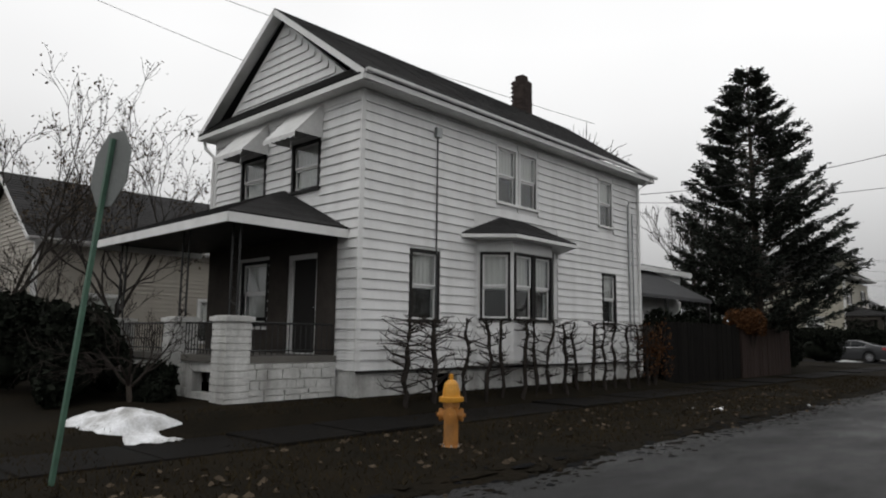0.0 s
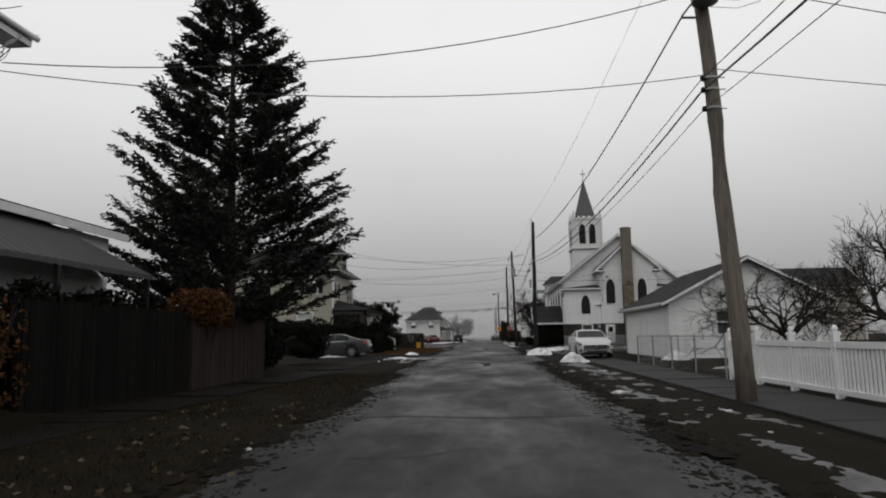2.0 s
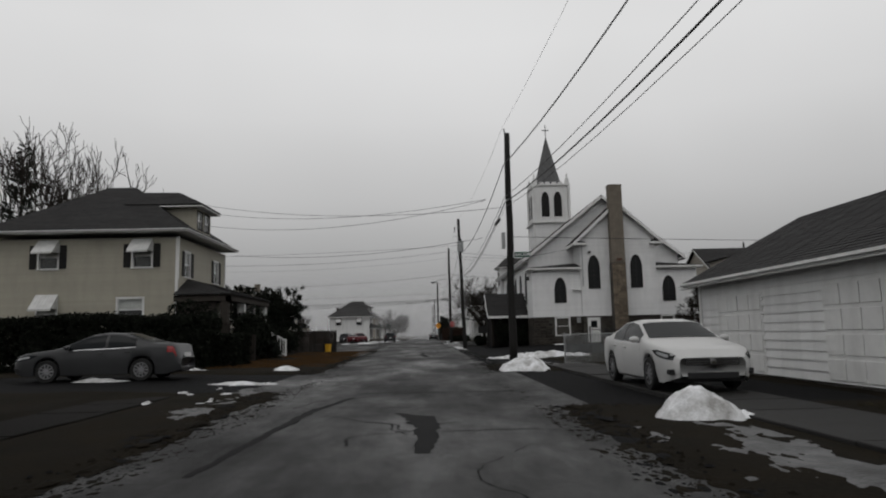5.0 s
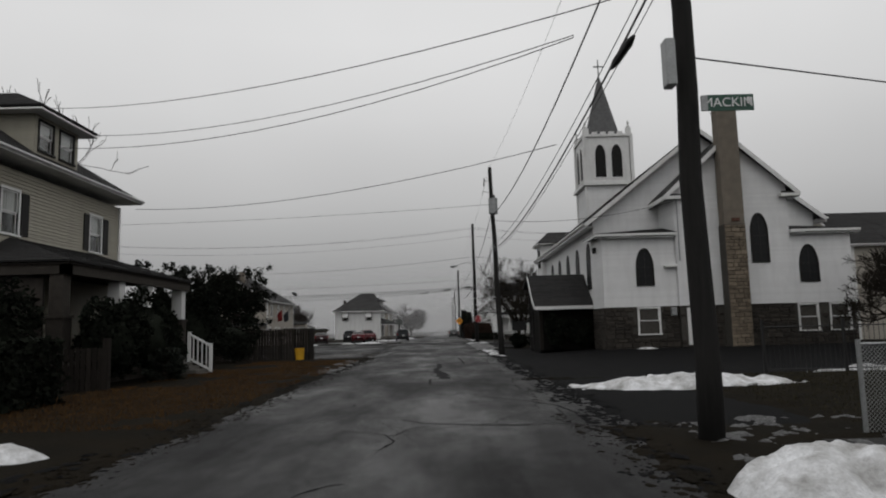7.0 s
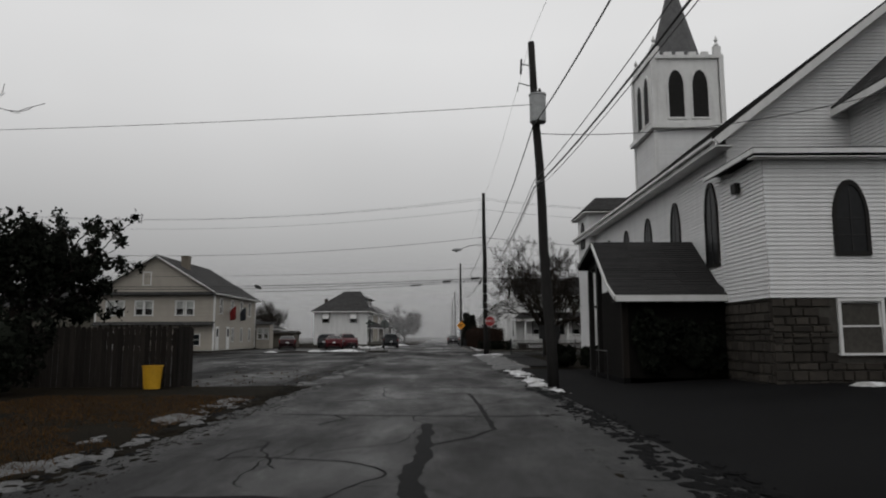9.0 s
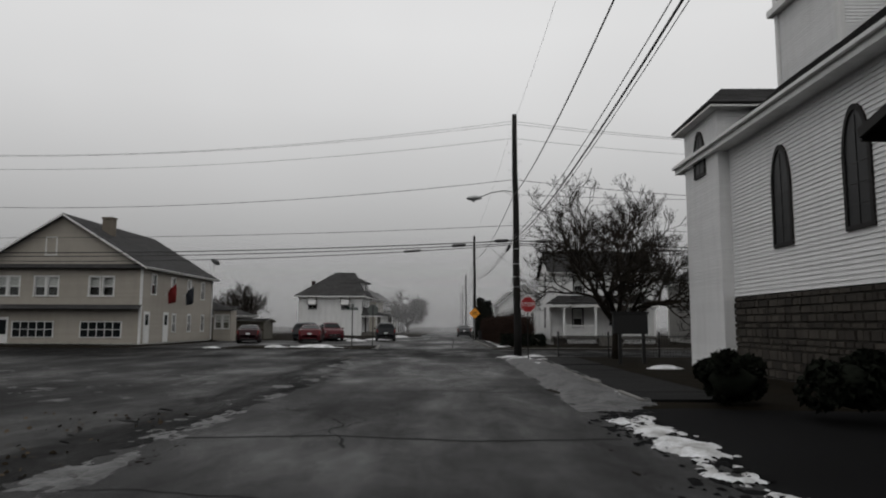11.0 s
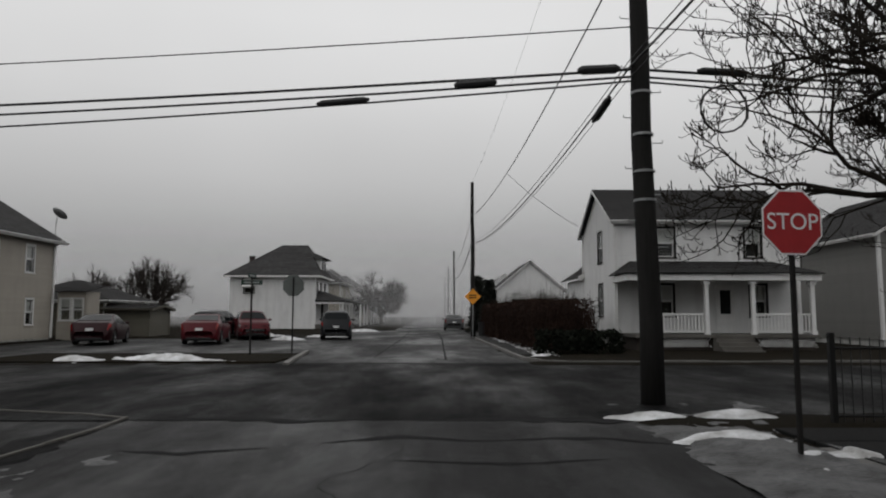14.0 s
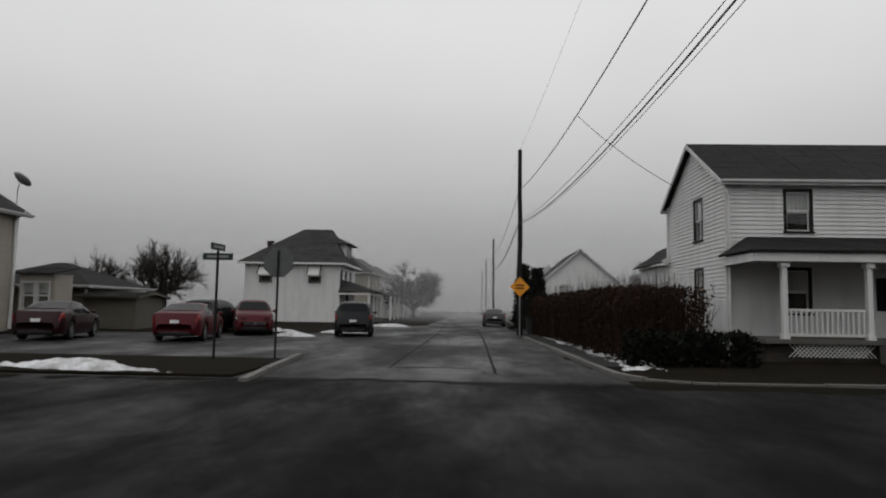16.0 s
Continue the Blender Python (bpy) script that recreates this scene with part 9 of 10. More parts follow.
def rear_annex():
    h = thing("rear_annex", (0, 0, 0), "white rear annex with a grey corrugated awning", "annex")
    X0, X1, Y0, Y1 = -14.6, -10.6, 22.8, 29.2
    for m, L in ((wall_frame((X1, Y0, 0), (0, 1)), Y1 - Y0), (wall_frame((X1, Y1, 0), (-1, 0)), X1 - X0)):
        w = wall(h, m, L, 0.0, 4.0, [], SIDING)
        siding(w, L, 0.4, 4.0, 0.243, [], None, SIDING, False)
    shingles(h, ((X1 + 0.35, Y0, 4.15), (X1 + 0.35, Y1 + 0.3, 4.15), (X0, Y1 + 0.3, 5.0), (X0, Y0, 5.0)), 0.17)
    part("fascia", box(X1 + 0.33, X1 + 0.38, Y0, Y1 + 0.3, 3.95, 4.13), TRIM, h)
    n = 44
    v, f = [], []
    for i in range(n + 1):
        y = 23.0 + 6.0 * i / n
        k = 0.03 * (i % 2)
        yt = 23.0 + 3.7 * i / n
        v += [(-10.55, yt, 4.0 + k), (-9.25, y, 2.98 + k), (-9.25, y, 2.86 + k)]
    for i in range(n):
        o = 3 * i
        f += [(o, o + 1, o + 4, o + 3), (o + 1, o + 2, o + 5, o + 4)]
    soup("awning", v, f, METALROOF, h, "grey corrugated metal awning")
    soup("awning_end", [(-10.55, 26.7, 4.0), (-9.25, 29.0, 2.98), (-10.55, 29.0, 2.98)], [(0, 1, 2)], METALROOF, h)
    for y in (25.2, 28.8):
        part("awning_post", box(-9.36, -9.26, y - 0.05, y + 0.05, -0.1, 2.95), DARKTRIM, h)
    downspout(h, [(X1 + 0.4, Y0 + 0.35, 4.0), (X1 + 0.1, Y0 + 0.2, 3.7), (X1 + 0.06, Y0 + 0.2, 2.6)])


rear_annex()
panel = board_fence("panel_fence", "reddish-brown plain board fence at the garden's end", (-8.3, 29.2), (-8.3, 34.9), 1.95, False, 0.006, 0.15, seed=9)
for o in panel.children:
    o.data.materials.clear()
    o.data.materials.append(bpy.data.materials["rust_board"] if "rust_board" in bpy.data.materials else mat("rust_board", (0.036, 0.023, 0.019), 0.9, 0.35, 3.0, 30.0, 0.3, 0.15, obj=0.3, stretch=(5, 5, 0.5)))


def pale_block():
    """Pale shallow block beyond the lawn, with a dark base."""
    b = thing("pale_block", (0, 0, 0), "pale flat-sided outbuilding with a dark base beyond the lawn", "building")
    m = wall_frame((15.1, 69.4, 0), (1, 0))
    w = wall(b, m, 11.0, 2.1, 4.95, [(7.2, 8.2, 2.7, 3.6)], SIDING_T)
    siding(w, 11.0, 2.1, 4.95, 0.24, [(7.1, 8.3, 2.6, 3.7)], None, SIDING_T, False, 0.012)
    window(b, m, 7.2, 8.2, 2.7, 3.6, 0.07, DARKTRIM, TRIM, 0.3)
    for q, L in ((wall_frame((15.3, 72.2, 0), (-0.2, -2.8)), 2.8), (wall_frame((26.1, 69.4, 0), (0, 1)), 2.8), (wall_frame((26.1, 72.2, 0), (-1, 0)), 10.8)):
        wall(b, q, L, 2.1, 4.95, [], SIDING_T)
    part("base", box(15.35, 26.0, 69.5, 72.1, -0.3, 2.09), BLACKWOOD, b)
    part("roof", box(15.0, 26.2, 69.3, 72.3, 4.95, 5.05, bevel=0.02), SHINGLE_G, b)
    part("wall_bracket", box(16.9, 17.0, 69.28, 69.4, 4.2, 4.6, bevel=0.02), STEEL, b)


pale_block()
gable_house("rear_house", "grey gabled house with dark roof behind the church", 26.2, 44.0, 97.0, 105.0, 0.0, 6.5, 9.0, "x", (SIDING_T, TRIM), {"s": [(2.0, 2.9, 3.6, 5.0), (6.0, 6.9, 3.6, 5.0)]}, 0.35, 0.18)
gable_house("grey_house", "grey two-storey house beyond the white porch house", 18.4, 26.5, 140.5, 149.5, 0.4, 5.2, 7.6, "y", (SIDING_G, TRIM), {"s": [(1.4, 2.3, 3.2, 4.5), (5.0, 5.9, 3.2, 4.5), (1.4, 2.3, 0.9, 2.2)]}, 0.4, 0.16)
gable_house("far_gable_house", "white gabled house far along the street", 5.6, 12.6, 184.0, 194.0, 0.2, 4.3, 7.2, "y", (SIDING, TRIM), {"s": [(1.5, 2.4, 2.6, 3.8), (4.4, 5.3, 2.6, 3.8)]}, 0.35, 0.2)
gable_house("far_gable_house", "white gabled house far along the street", 6.0, 13.0, 214.0, 224.0, 0.2, 4.6, 7.6, "y", (SIDING, TRIM), {"s": [(1.5, 2.4, 2.6, 3.8)]}, 0.35, 0.2)
for k, y in enumerate((192.0, 206.0, 222.0)):
    hh, fr_ = box_house("row_house", "pale two-storey house with street porch in the fog", -20.0, -12.4, y, y + 9.0, 0.0, 5.0, (SIDING if k % 2 else SIDING_T, TRIM), {"s": [(1.5, 2.4, 3.2, 4.4), (5.0, 5.9, 3.2, 4.4)], "e": [(1.2, 2.1, 3.2, 4.4), (5.5, 6.4, 3.2, 4.4)]}, 0.2)
    hip_roof(hh, -20.0, -12.4, y, y + 9.0, 5.15, 8.0, 0.5, SHINGLE_G, "y")
    shingles(hh, ((-9.8, y, 2.7), (-9.8, y + 9.0, 2.7), (-12.4, y + 9.0, 3.4), (-12.4, y, 3.4)), 0.2, SHINGLE_G, name="porch_roof")
    for yy in (y + 0.3, y + 4.5, y + 8.7):
        part("porch_column", box(-10.1, -9.9, yy - 0.1, yy + 0.1, 0.0, 2.65), TRIM, hh)
hb, _fr = box_house("low_house", "low dull brown house with dark hipped roof behind the lot", -29.0, -22.2, 154.5, 161.0, 0.0, 2.15, (SIDING_B, TRIM), {"e": [(1.0, 3.0, 0.8, 1.9)]}, 0.2)
hip_roof(hb, -29.0, -22.2, 154.5, 161.0, 2.35, 3.75, 0.5, SHINGLE, "x")
gable_house("shed", "weathered brown shed at the edge of the lot", -21.7, -19.0, 153.6, 156.8, 0.0, 1.75, 1.95, "x", (SIDING_B, SIDING_B), {}, 0.3, 0.2, category="shed")


def sunroom():
    h = thing("sunroom", (0, 0, 0), "small white glazed lean-to on the tan building", "porch")
    m = wall_frame((-22.2, 149.0, 0), (1, 0))
    hol = [(0.15, 0.7, 1.1, 2.3), (0.85, 1.4, 1.1, 2.3)]
    w = wall(h, m, 1.55, 0.0, 2.7, hol, SIDING_T)
    siding(w, 1.55, 0.0, 2.7, 0.14, [(a - 0.07, b + 0.07, c - 0.07, d + 0.07) for a, b, c, d in hol], None, SIDING_T, False)
    for a in hol:
        window(h, m, *a, 0.06, TRIM, TRIM, 0.4)
    wall(h, wall_frame((-20.65, 149.0, 0), (0, 1)), 1.6, 0.0, 2.7, [], SIDING_T)
    shingles(h, ((-22.3, 148.7, 2.72), (-20.4, 148.7, 2.72), (-20.4, 150.8, 3.1), (-22.3, 150.8, 3.1)), 0.18)


sunroom()

gable_house("side_building", "dull grey-brown building beside the tan tavern", -46.0, -34.3, 138.0, 147.0, 0.0, 4.4, 6.4, "x", (SIDING_B, SIDING_B), {"s": [(8.2, 9.1, 1.0, 2.3)]}, 0.3, 0.18)

# ---- loose things ----
def satellite_dish():
    d = thing("satellite_dish", (-22.2, 148.4, 5.95), "grey satellite dish on the roof's corner", "satellite dish")
    part("mast", tubes([([(0, 0, -0.2), (0, 0, 0.55), (0.1, -0.05, 0.8)], 0.025)], 6), STEEL, d)
    bm = bmesh.new()
    rings = []
    for r, z in ((0.01, 0.0), (0.18, 0.02), (0.34, 0.08), (0.46, 0.15)):
        rings.append([bm.verts.new((r * math.cos(2 * math.pi * k / 20), r * 0.85 * math.sin(2 * math.pi * k / 20), z)) for k in range(20)])
    for a, b in zip(rings, rings[1:]):
        for k in range(20):
            bm.faces.new((a[k], a[(k + 1) % 20], b[(k + 1) % 20], b[k]))
    o = part("reflector", bm, STEEL, d, "", pose(0.12, -0.05, 0.95, -40, 25, 0), smooth=True)
    o.modifiers.new("thickness", "SOLIDIFY").thickness = 0.015
    part("feed_arm", tubes([([(0.1, -0.1, 0.8), (0.3, -0.45, 1.15)], 0.012)], 5), STEEL, d)


satellite_dish()


def flag(at, material, label, lean):
    f = thing("flag", at, label, "flag")
    part("staff", tubes([([(0, 0, -0.1), (0.75, 0, 0.75)], 0.014)], 6), TRIM, f)
    n = 10
    v, q = [], []
    for i in range(n + 1):
        u = i / n
        p = (0.75 - 0.62 * u, 0.75 - 0.62 * u)
        for j in range(5):
            w = 1.25 * j / 4
            v.append((p[0] + 0.10 * w * math.sin(u * 7) + lean * w, 0.06 * math.sin(u * 8 + w * 3), p[1] - w * (0.9 + 0.08 * math.sin(u * 5))))
    for i in range(n):
        for j in range(4):
            a = i * 5 + j
            q.append((a, a + 5, a + 6, a + 1))
    part_ = soup("cloth", v, q, material, f, smooth=True)
    part_.modifiers.new("thickness", "SOLIDIFY").thickness = 0.006


flag((-22.2, 138.6, 3.75), FLAGRED, "hanging red flag on a slanted staff", 0.05)
flag((-22.2, 142.0, 3.75), FLAGDARK, "hanging dark blue flag on a slanted staff", 0.05)


def bin_(at, material, label, h=0.62, r=0.24):
    b = thing("waste_bin", at, label, "bin")
    bm = bmesh.new()
    lathe(bm, [(r * 0.82, 0), (r, h), (r * 1.08, h), (r * 1.08, h + 0.03), (r * 0.95, h + 0.03), (r * 0.8, 0.05)], 18)
    part("tub", bm, material, b, smooth=False)


bin_((-8.75, 89.6, 0.05), BINYEL, "yellow plastic tub standing against the board fence", 0.6, 0.26)
bin_((1.9, 155.5, 0.05), PLASTIC, "black waste bin beside the pole", 0.9, 0.3)


def message_board():
    b = thing("message_board", (5.9, 114.5, 0), "black church notice board on two dark posts", "notice board")
    for x in (-0.4, 0.5):
        part("post", box(x - 0.06, x + 0.06, -0.06, 0.06, -0.1, 1.3), IRON, b)
    part("panel", box(-0.66, 0.66, -0.1, 0.1, 1.2, 1.98, bevel=0.02), IRON, b)
    part("frame_top", box(-0.7, 0.7, -0.13, 0.13, 1.98, 2.05), IRON, b)


message_board()


def porch_rail():
    r = thing("step_railing", (-10.0, 79.1, 0), "short white stair railing at the garden path", "railing")
    top, low = ((-0.85, 0, 1.57), (0, 0, 1.1)), ((-0.85, 0, 0.63), (0, 0, 0.16))
    for x, z in ((-0.85, 1.66), (0, 1.2)):
        part("post", box(x - 0.055, x + 0.055, -0.055, 0.055, -0.1, z), TRIM, r)
    for q in (top, low):
        strip(r, "rail", q, (0.06, 0.08), TRIM)
    for i in range(4):
        x = -0.68 + i * 0.17
        z = -x * 0.547
        part("baluster", box(x - 0.022, x + 0.022, -0.022, 0.022, 0.16 + z, 1.1 + z), TRIM, r)


porch_rail()


# weatherhead and lamps on the church
ch = bpy.data.objects["church"]
part("service_mast", tubes([([(11.8, 88.33, 4.8), (11.8, 88.33, 8.0), (11.7, 88.15, 8.15), (11.55, 88.05, 8.0)], 0.035)], 8), STEEL, ch)
part("flood_lamp", box(7.56, 7.72, 90.0, 90.32, 5.5, 5.8, bevel=0.02), DARKTRIM, ch, "dark wall lamp")
part("wall_box", box(11.0, 11.66, 88.4, 88.63, 4.5, 4.6), TRIM, ch)
part("electric_meter", box(11.2, 11.5, 88.42, 88.62, 1.9, 2.35, bevel=0.03), STEEL, ch)
part("wall_lamp", box(12.3, 12.5, 88.2, 88.43, 7.45, 7.6), DARKTRIM, ch)
part("vent_plate", box(14.4, 14.8, 87.54, 87.66, 6.75, 6.92), BRICK, ch)


# ---- basement stone of the church ----
def stone_face(parent, m, length, low, high, holes, seed, single=False):
    """Squared fieldstones set in courses on a wall."""
    rng = random.Random(seed)
    v, f = [], []
    z = low
    while z < high - 0.05:
        h = min(rng.uniform(0.14, 0.3), high - z)
        x = 0.0
        while x < length - 0.02:
            w = rng.uniform(0.2, 0.55)
            x1 = min(length, x + w)
            if not any(a < x1 - 0.02 and b > x + 0.02 and c < z + h and d > z for a, b, c, d in holes):
                o = len(v)
                p, e = 0.02 + rng.random() * 0.03, 0.015
                v += [(x + e, 0.03, z + e), (x1 - e, 0.03, z + e), (x1 - e, 0.03, z + h - e), (x + e, 0.03, z + h - e), (x + 2 * e, -p, z + 2 * e), (x1 - 2 * e, -p, z + 2 * e), (x1 - 2 * e, -p, z + h - 2 * e), (x + 2 * e, -p, z + h - 2 * e)]
                f += [tuple(i + o for i in q) for q in ((4, 5, 6, 7), (0, 1, 5, 4), (1, 2, 6, 5), (2, 3, 7, 6), (3, 0, 4, 7))]
            x = x1
        z += h
    tagged(soup("fieldstone_face", v, f, STONE, parent, "", m), kind="stuff")


stone_face(ch, wall_frame((7.74, 88.65, 0), (1, 0)), 3.94, -0.1, 2.4, [(1.7, 2.96, 0.88, 2.4)], 1)
stone_face(ch, wall_frame((7.74, 91.5, 0), (0, -1)), 2.85, -0.1, 2.4, [], 2)
stone_face(ch, wall_frame((11.68, 88.45, 0), (1, 0)), 6.08, -0.1, 2.4, [(0.3, 1.4, 0.3, 2.4), (2.32, 3.42, -1, 3)], 3)
stone_face(ch, wall_frame((17.76, 88.65, 0), (1, 0)), 3.34, -0.1, 2.4, [(0.2, 1.4, 0.88, 2.4), (1.88, 3.1, 0.88, 2.4)], 4)
stone_face(ch, wall_frame((7.85, 112.5, 0), (0, -1)), 21.4, -0.1, 2.4, [], 5)


# ---- snow, ice, grass ----
def ground_top(x, y):
    """Height of whatever lies uppermost: turf, paving or asphalt."""
    z = max(lot_rise(x, y), ground_height(x, y))
    for x0, x1, y0, y1, zp in PAVES:
        if x0 < x < x1 and y0 < y < y1:
            z = max(z, zp)
    return z


def heightfield(name, x0, x1, y0, y1, step, height, material):
    """Keep the part of a bumpy sheet that stands above the ground."""
    nx, ny = int((x1 - x0) / step) + 1, int((y1 - y0) / step) + 1
    v, d = [], []
    for j in range(ny):
        for i in range(nx):
            x, y = x0 + i * step, y0 + j * step
            h = height(x, y)
            d.append(h)
            v.append((x, y, ground_top(x, y) + max(h, -0.03)))
    used, f, vv = {}, [], []
    for j in range(ny - 1):
        for i in range(nx - 1):
            q = (j * nx + i, j * nx + i + 1, (j + 1) * nx + i + 1, (j + 1) * nx + i)
            if max(d[k] for k in q) > 0.0:
                for k in q:
                    if k not in used:
                        used[k] = len(vv)
                        vv.append(v[k])
                f.append(tuple(used[k] for k in q))
    return soup(name, vv, f, material, smooth=True)


def snow(x, y, rx, ry, h, seed, label="melting heap of old snow beside the street", rot=0.0):
    """A melting heap with a ragged rim and pitted top."""
    c, s = math.cos(radians(rot)), math.sin(radians(rot))

    def height(px, py):
        u, w = ((px - x) * c + (py - y) * s) / rx, (-(px - x) * s + (py - y) * c) / ry
        r = math.hypot(u, w)
        n = 0.42 * noise.noise((px * 1.5 + seed, py * 1.5, 1)) + 0.28 * noise.noise((px * 3.6 + seed, py * 3.6, 5)) + 0.12 * noise.noise((px * 9 + seed, py * 9, 8))
        return h * ((1.0 - r ** 1.7) * 0.95 + n * 1.05)

    m = max(rx, ry) * 1.35
    ob = heightfield("snow_drift", x - m, x + m, y - m, y + m, 0.05 if m < 1.4 else 0.08, height, SNOW)
    tagged(ob, label, "snow", "snow drifts")


for i, (x, y, rx, ry, h) in enumerate(((2.5, 58.1, 0.95, 0.8, 0.36), (4.9, 68.9, 2.6, 0.95, 0.27), (3.15, 44.15, 0.75, 0.6, 0.36), (-6.2, 60.7, 0.5, 0.35, 0.18), (-10.2, 61.0, 0.85, 0.4, 0.14), (-10.7, 55.1, 1.0, 0.3, 0.09), (-6.1, 54.0, 0.95, 0.3, 0.10),
                                        (7.6, 43.8, 0.7, 0.6, 0.4), (9.6, 87.6, 0.55, 0.3, 0.1), (-9.6, 132.2, 2.1, 0.5, 0.23), (-12.2, 131.9, 1.0, 0.4, 0.18), (-16.0, 131.2, 0.6, 0.35, 0.12), (11.6, 71.9, 2.4, 0.3, 0.16), (6.7, 60.9, 0.5, 0.12, 0.05), (7.2, 60.0, 0.45, 0.14, 0.06),
                                        (-9.6, 150.2, 0.9, 0.5, 0.2), (-8.4, 155.6, 1.2, 0.6, 0.16), (-12.0, 154.0, 1.6, 0.6, 0.2), (-7.5, 170.0, 1.5, 1.0, 0.2), (2.9, 120.3, 0.5, 0.35, 0.1), (6.3, 111.6, 0.7, 0.5, 0.12), (7.2, 36.0, 0.5, 0.3, 0.1), (1.7, 120.4, 0.6, 0.25, 0.07), (2.1, 118.6, 0.65, 0.3, 0.08), (2.75, 117.6, 0.45, 0.25, 0.07))):
    snow(x, y, rx, ry, h, 300 + 13 * i, rot=(i * 37) % 30 - 15)


snow(-8.75, 6.75, 1.0, 0.55, 0.2, 764, rot=8)


def crust(x0, x1, y0, y1, cover, amp, seed, material, label, along=0.4):
    """A broken sheet of old ice, drawn out along the street."""
    def height(x, y):
        e = min((x - x0) / 0.35, (x1 - x) / 0.35, (y - y0) / 0.8, (y1 - y) / 0.8, 1.0)
        n = 0.8 * noise.noise((x * 1.2 + seed, y * 1.2 * along, 2)) + 0.6 * noise.noise((x * 3.1 + seed, y * 3.1 * along, 6)) + 0.45 * noise.noise((x * 8 + seed, y * 8 * along * 1.2, 3)) + 0.2 * noise.noise((x * 19 + seed, y * 19 * along, 4))
        return amp * (n - cover - 0.8 * (1 - e))

    tagged(heightfield("ice_crust", x0, x1, y0, y1, 0.055, height, material), label, "ice", kind="stuff")


ICY = "broken grey ice crust along the verge"
WHITE = "ragged patches of old white snow along the verge"
crust(1.5, 3.6, 8, 44, 0.22, 0.035, 11, ICE, ICY, 0.4)
crust(1.6, 3.5, 10, 43, 0.8, 0.10, 15, SNOW, WHITE, 0.5)
crust(1.5, 2.55, 88.2, 100.5, -0.15, 0.09, 21, SNOW, WHITE, 0.7)
crust(1.35, 3.05, 100.5, 119.8, -0.75, 0.045, 31, ICE, ICY, 0.5)
crust(1.9, 3.1, 101.5, 120.2, 0.38, 0.11, 35, SNOW, WHITE, 0.6)
crust(-5.8, -4.5, 44.5, 53.8, 0.12, 0.06, 41, ICE, ICY, 0.6)
crust(-7.0, -4.9, 47.0, 56.0, 0.5, 0.10, 45, SNOW, WHITE, 0.8)
crust(-6.0, -4.7, 76.0, 87.0, 0.12, 0.06, 51, ICE, WHITE, 0.7)
crust(1.9, 3.4, 133.6, 152.0, 0.05, 0.10, 61, SNOW, WHITE, 0.5)
crust(-5.7, -4.2, 89.3, 118.5, 0.16, 0.05, 71, ICE, ICY, 0.6)
crust(-4.6, 1.5, 118.1, 119.3, 0.3, 0.03, 97, ICE, "thin grey ice along the broken joint of the streets", 1.0)
crust(-16.0, -6.5, 101.0, 113.0, 0.62, 0.03, 99, ICE, "thin patches of grey ice on the lot", 1.2)
crust(2.0, 5.6, 58.6, 64.0, 0.35, 0.10, 81, ICE, ICY, 0.8)
crust(-6.4, -3.2, 13.5, 21.5, 0.84, 0.12, 91, SNOW, "small lumps of old snow on the verge", 1.0)
crust(1.2, 4.6, 119.8, 122.6, 0.15, 0.06, 95, ICE, ICY, 0.8)


# ---- patches and cracks in the asphalt ----
def seam(name, pts, width, seed, label, z=0.004, ragged=0.5, material=None):
    """A dark ribbon of sealed or broken asphalt with an uneven edge; widths may differ along it."""
    rng = random.Random(seed)
    P = []
    W = width if isinstance(width, tuple) else (width * 1.25,) * len(pts)
    for (a, wa), (b, wb) in zip(zip(pts, W), zip(pts[1:], W[1:])):
        n = max(2, int(math.dist(a, b) / 0.10))
        for i in range(n):
            u = i / n
            P.append((a[0] + (b[0] - a[0]) * u, a[1] + (b[1] - a[1]) * u, wa + (wb - wa) * u))
    P.append((*pts[-1], W[-1]))
    v, f = [], []
    for i, (x, y, w) in enumerate(P):
        q, p = P[min(i + 1, len(P) - 1)], P[max(i - 1, 0)]
        d = Vector((q[0] - p[0], q[1] - p[1])).normalized()
        jx = 0.6 * w * noise.noise((x * 2.1 + seed, y * 2.1, 0)) * ragged
        l, r = (w / 2 * (1 + ragged * noise.noise((x * 3.1, y * 3.1, seed + k)) + ragged * 0.16 * rng.uniform(-1, 1)) for k in (0, 9))
        v += [(x - d.y * (l + jx), y + d.x * (l + jx), z), (x + d.y * (r - jx), y - d.x * (r - jx), z)]
    for i in range(len(P) - 1):
        f.append((2 * i, 2 * i + 1, 2 * i + 3, 2 * i + 2))
    tagged(soup(name, v, f, material or TAR), label, "road repair", kind="structure")


CRK = "thin dark crack across the wet asphalt"
seam("tar_patch", [(-1.08, 82.50), (-1.09, 79.46), (-1.21, 78.21), (-1.01, 76.31), (-0.88, 74.72), (-0.85, 73.30)], (0.18, 0.22, 0.2, 0.36, 0.45, 0.38), 1, "black ragged tar patch worn into the street")
seam("road_crack", [(-5.14, 76.28), (-4.37, 76.57), (-3.64, 77.26), (-2.62, 77.29), (-1.71, 77.08), (-1.08, 77.06), (0.06, 77.19), (1.15, 76.80)], 0.09, 2, CRK)
seam("road_crack", [(-0.55, 73.10), (-1.07, 73.34), (-1.28, 73.08), (-1.25, 71.34), (-1.17, 70.89), (-0.86, 70.63)], 0.05, 13, CRK)
seam("road_crack", [(-1.53, 63.9), (-1.14, 63.4), (-0.32, 63.1), (0.5, 62.9)], 0.045, 3, CRK)
seam("road_crack", [(0.0, 67.6), (0.87, 66.4), (1.33, 65.5), (1.5, 64.2)], 0.05, 4, CRK)
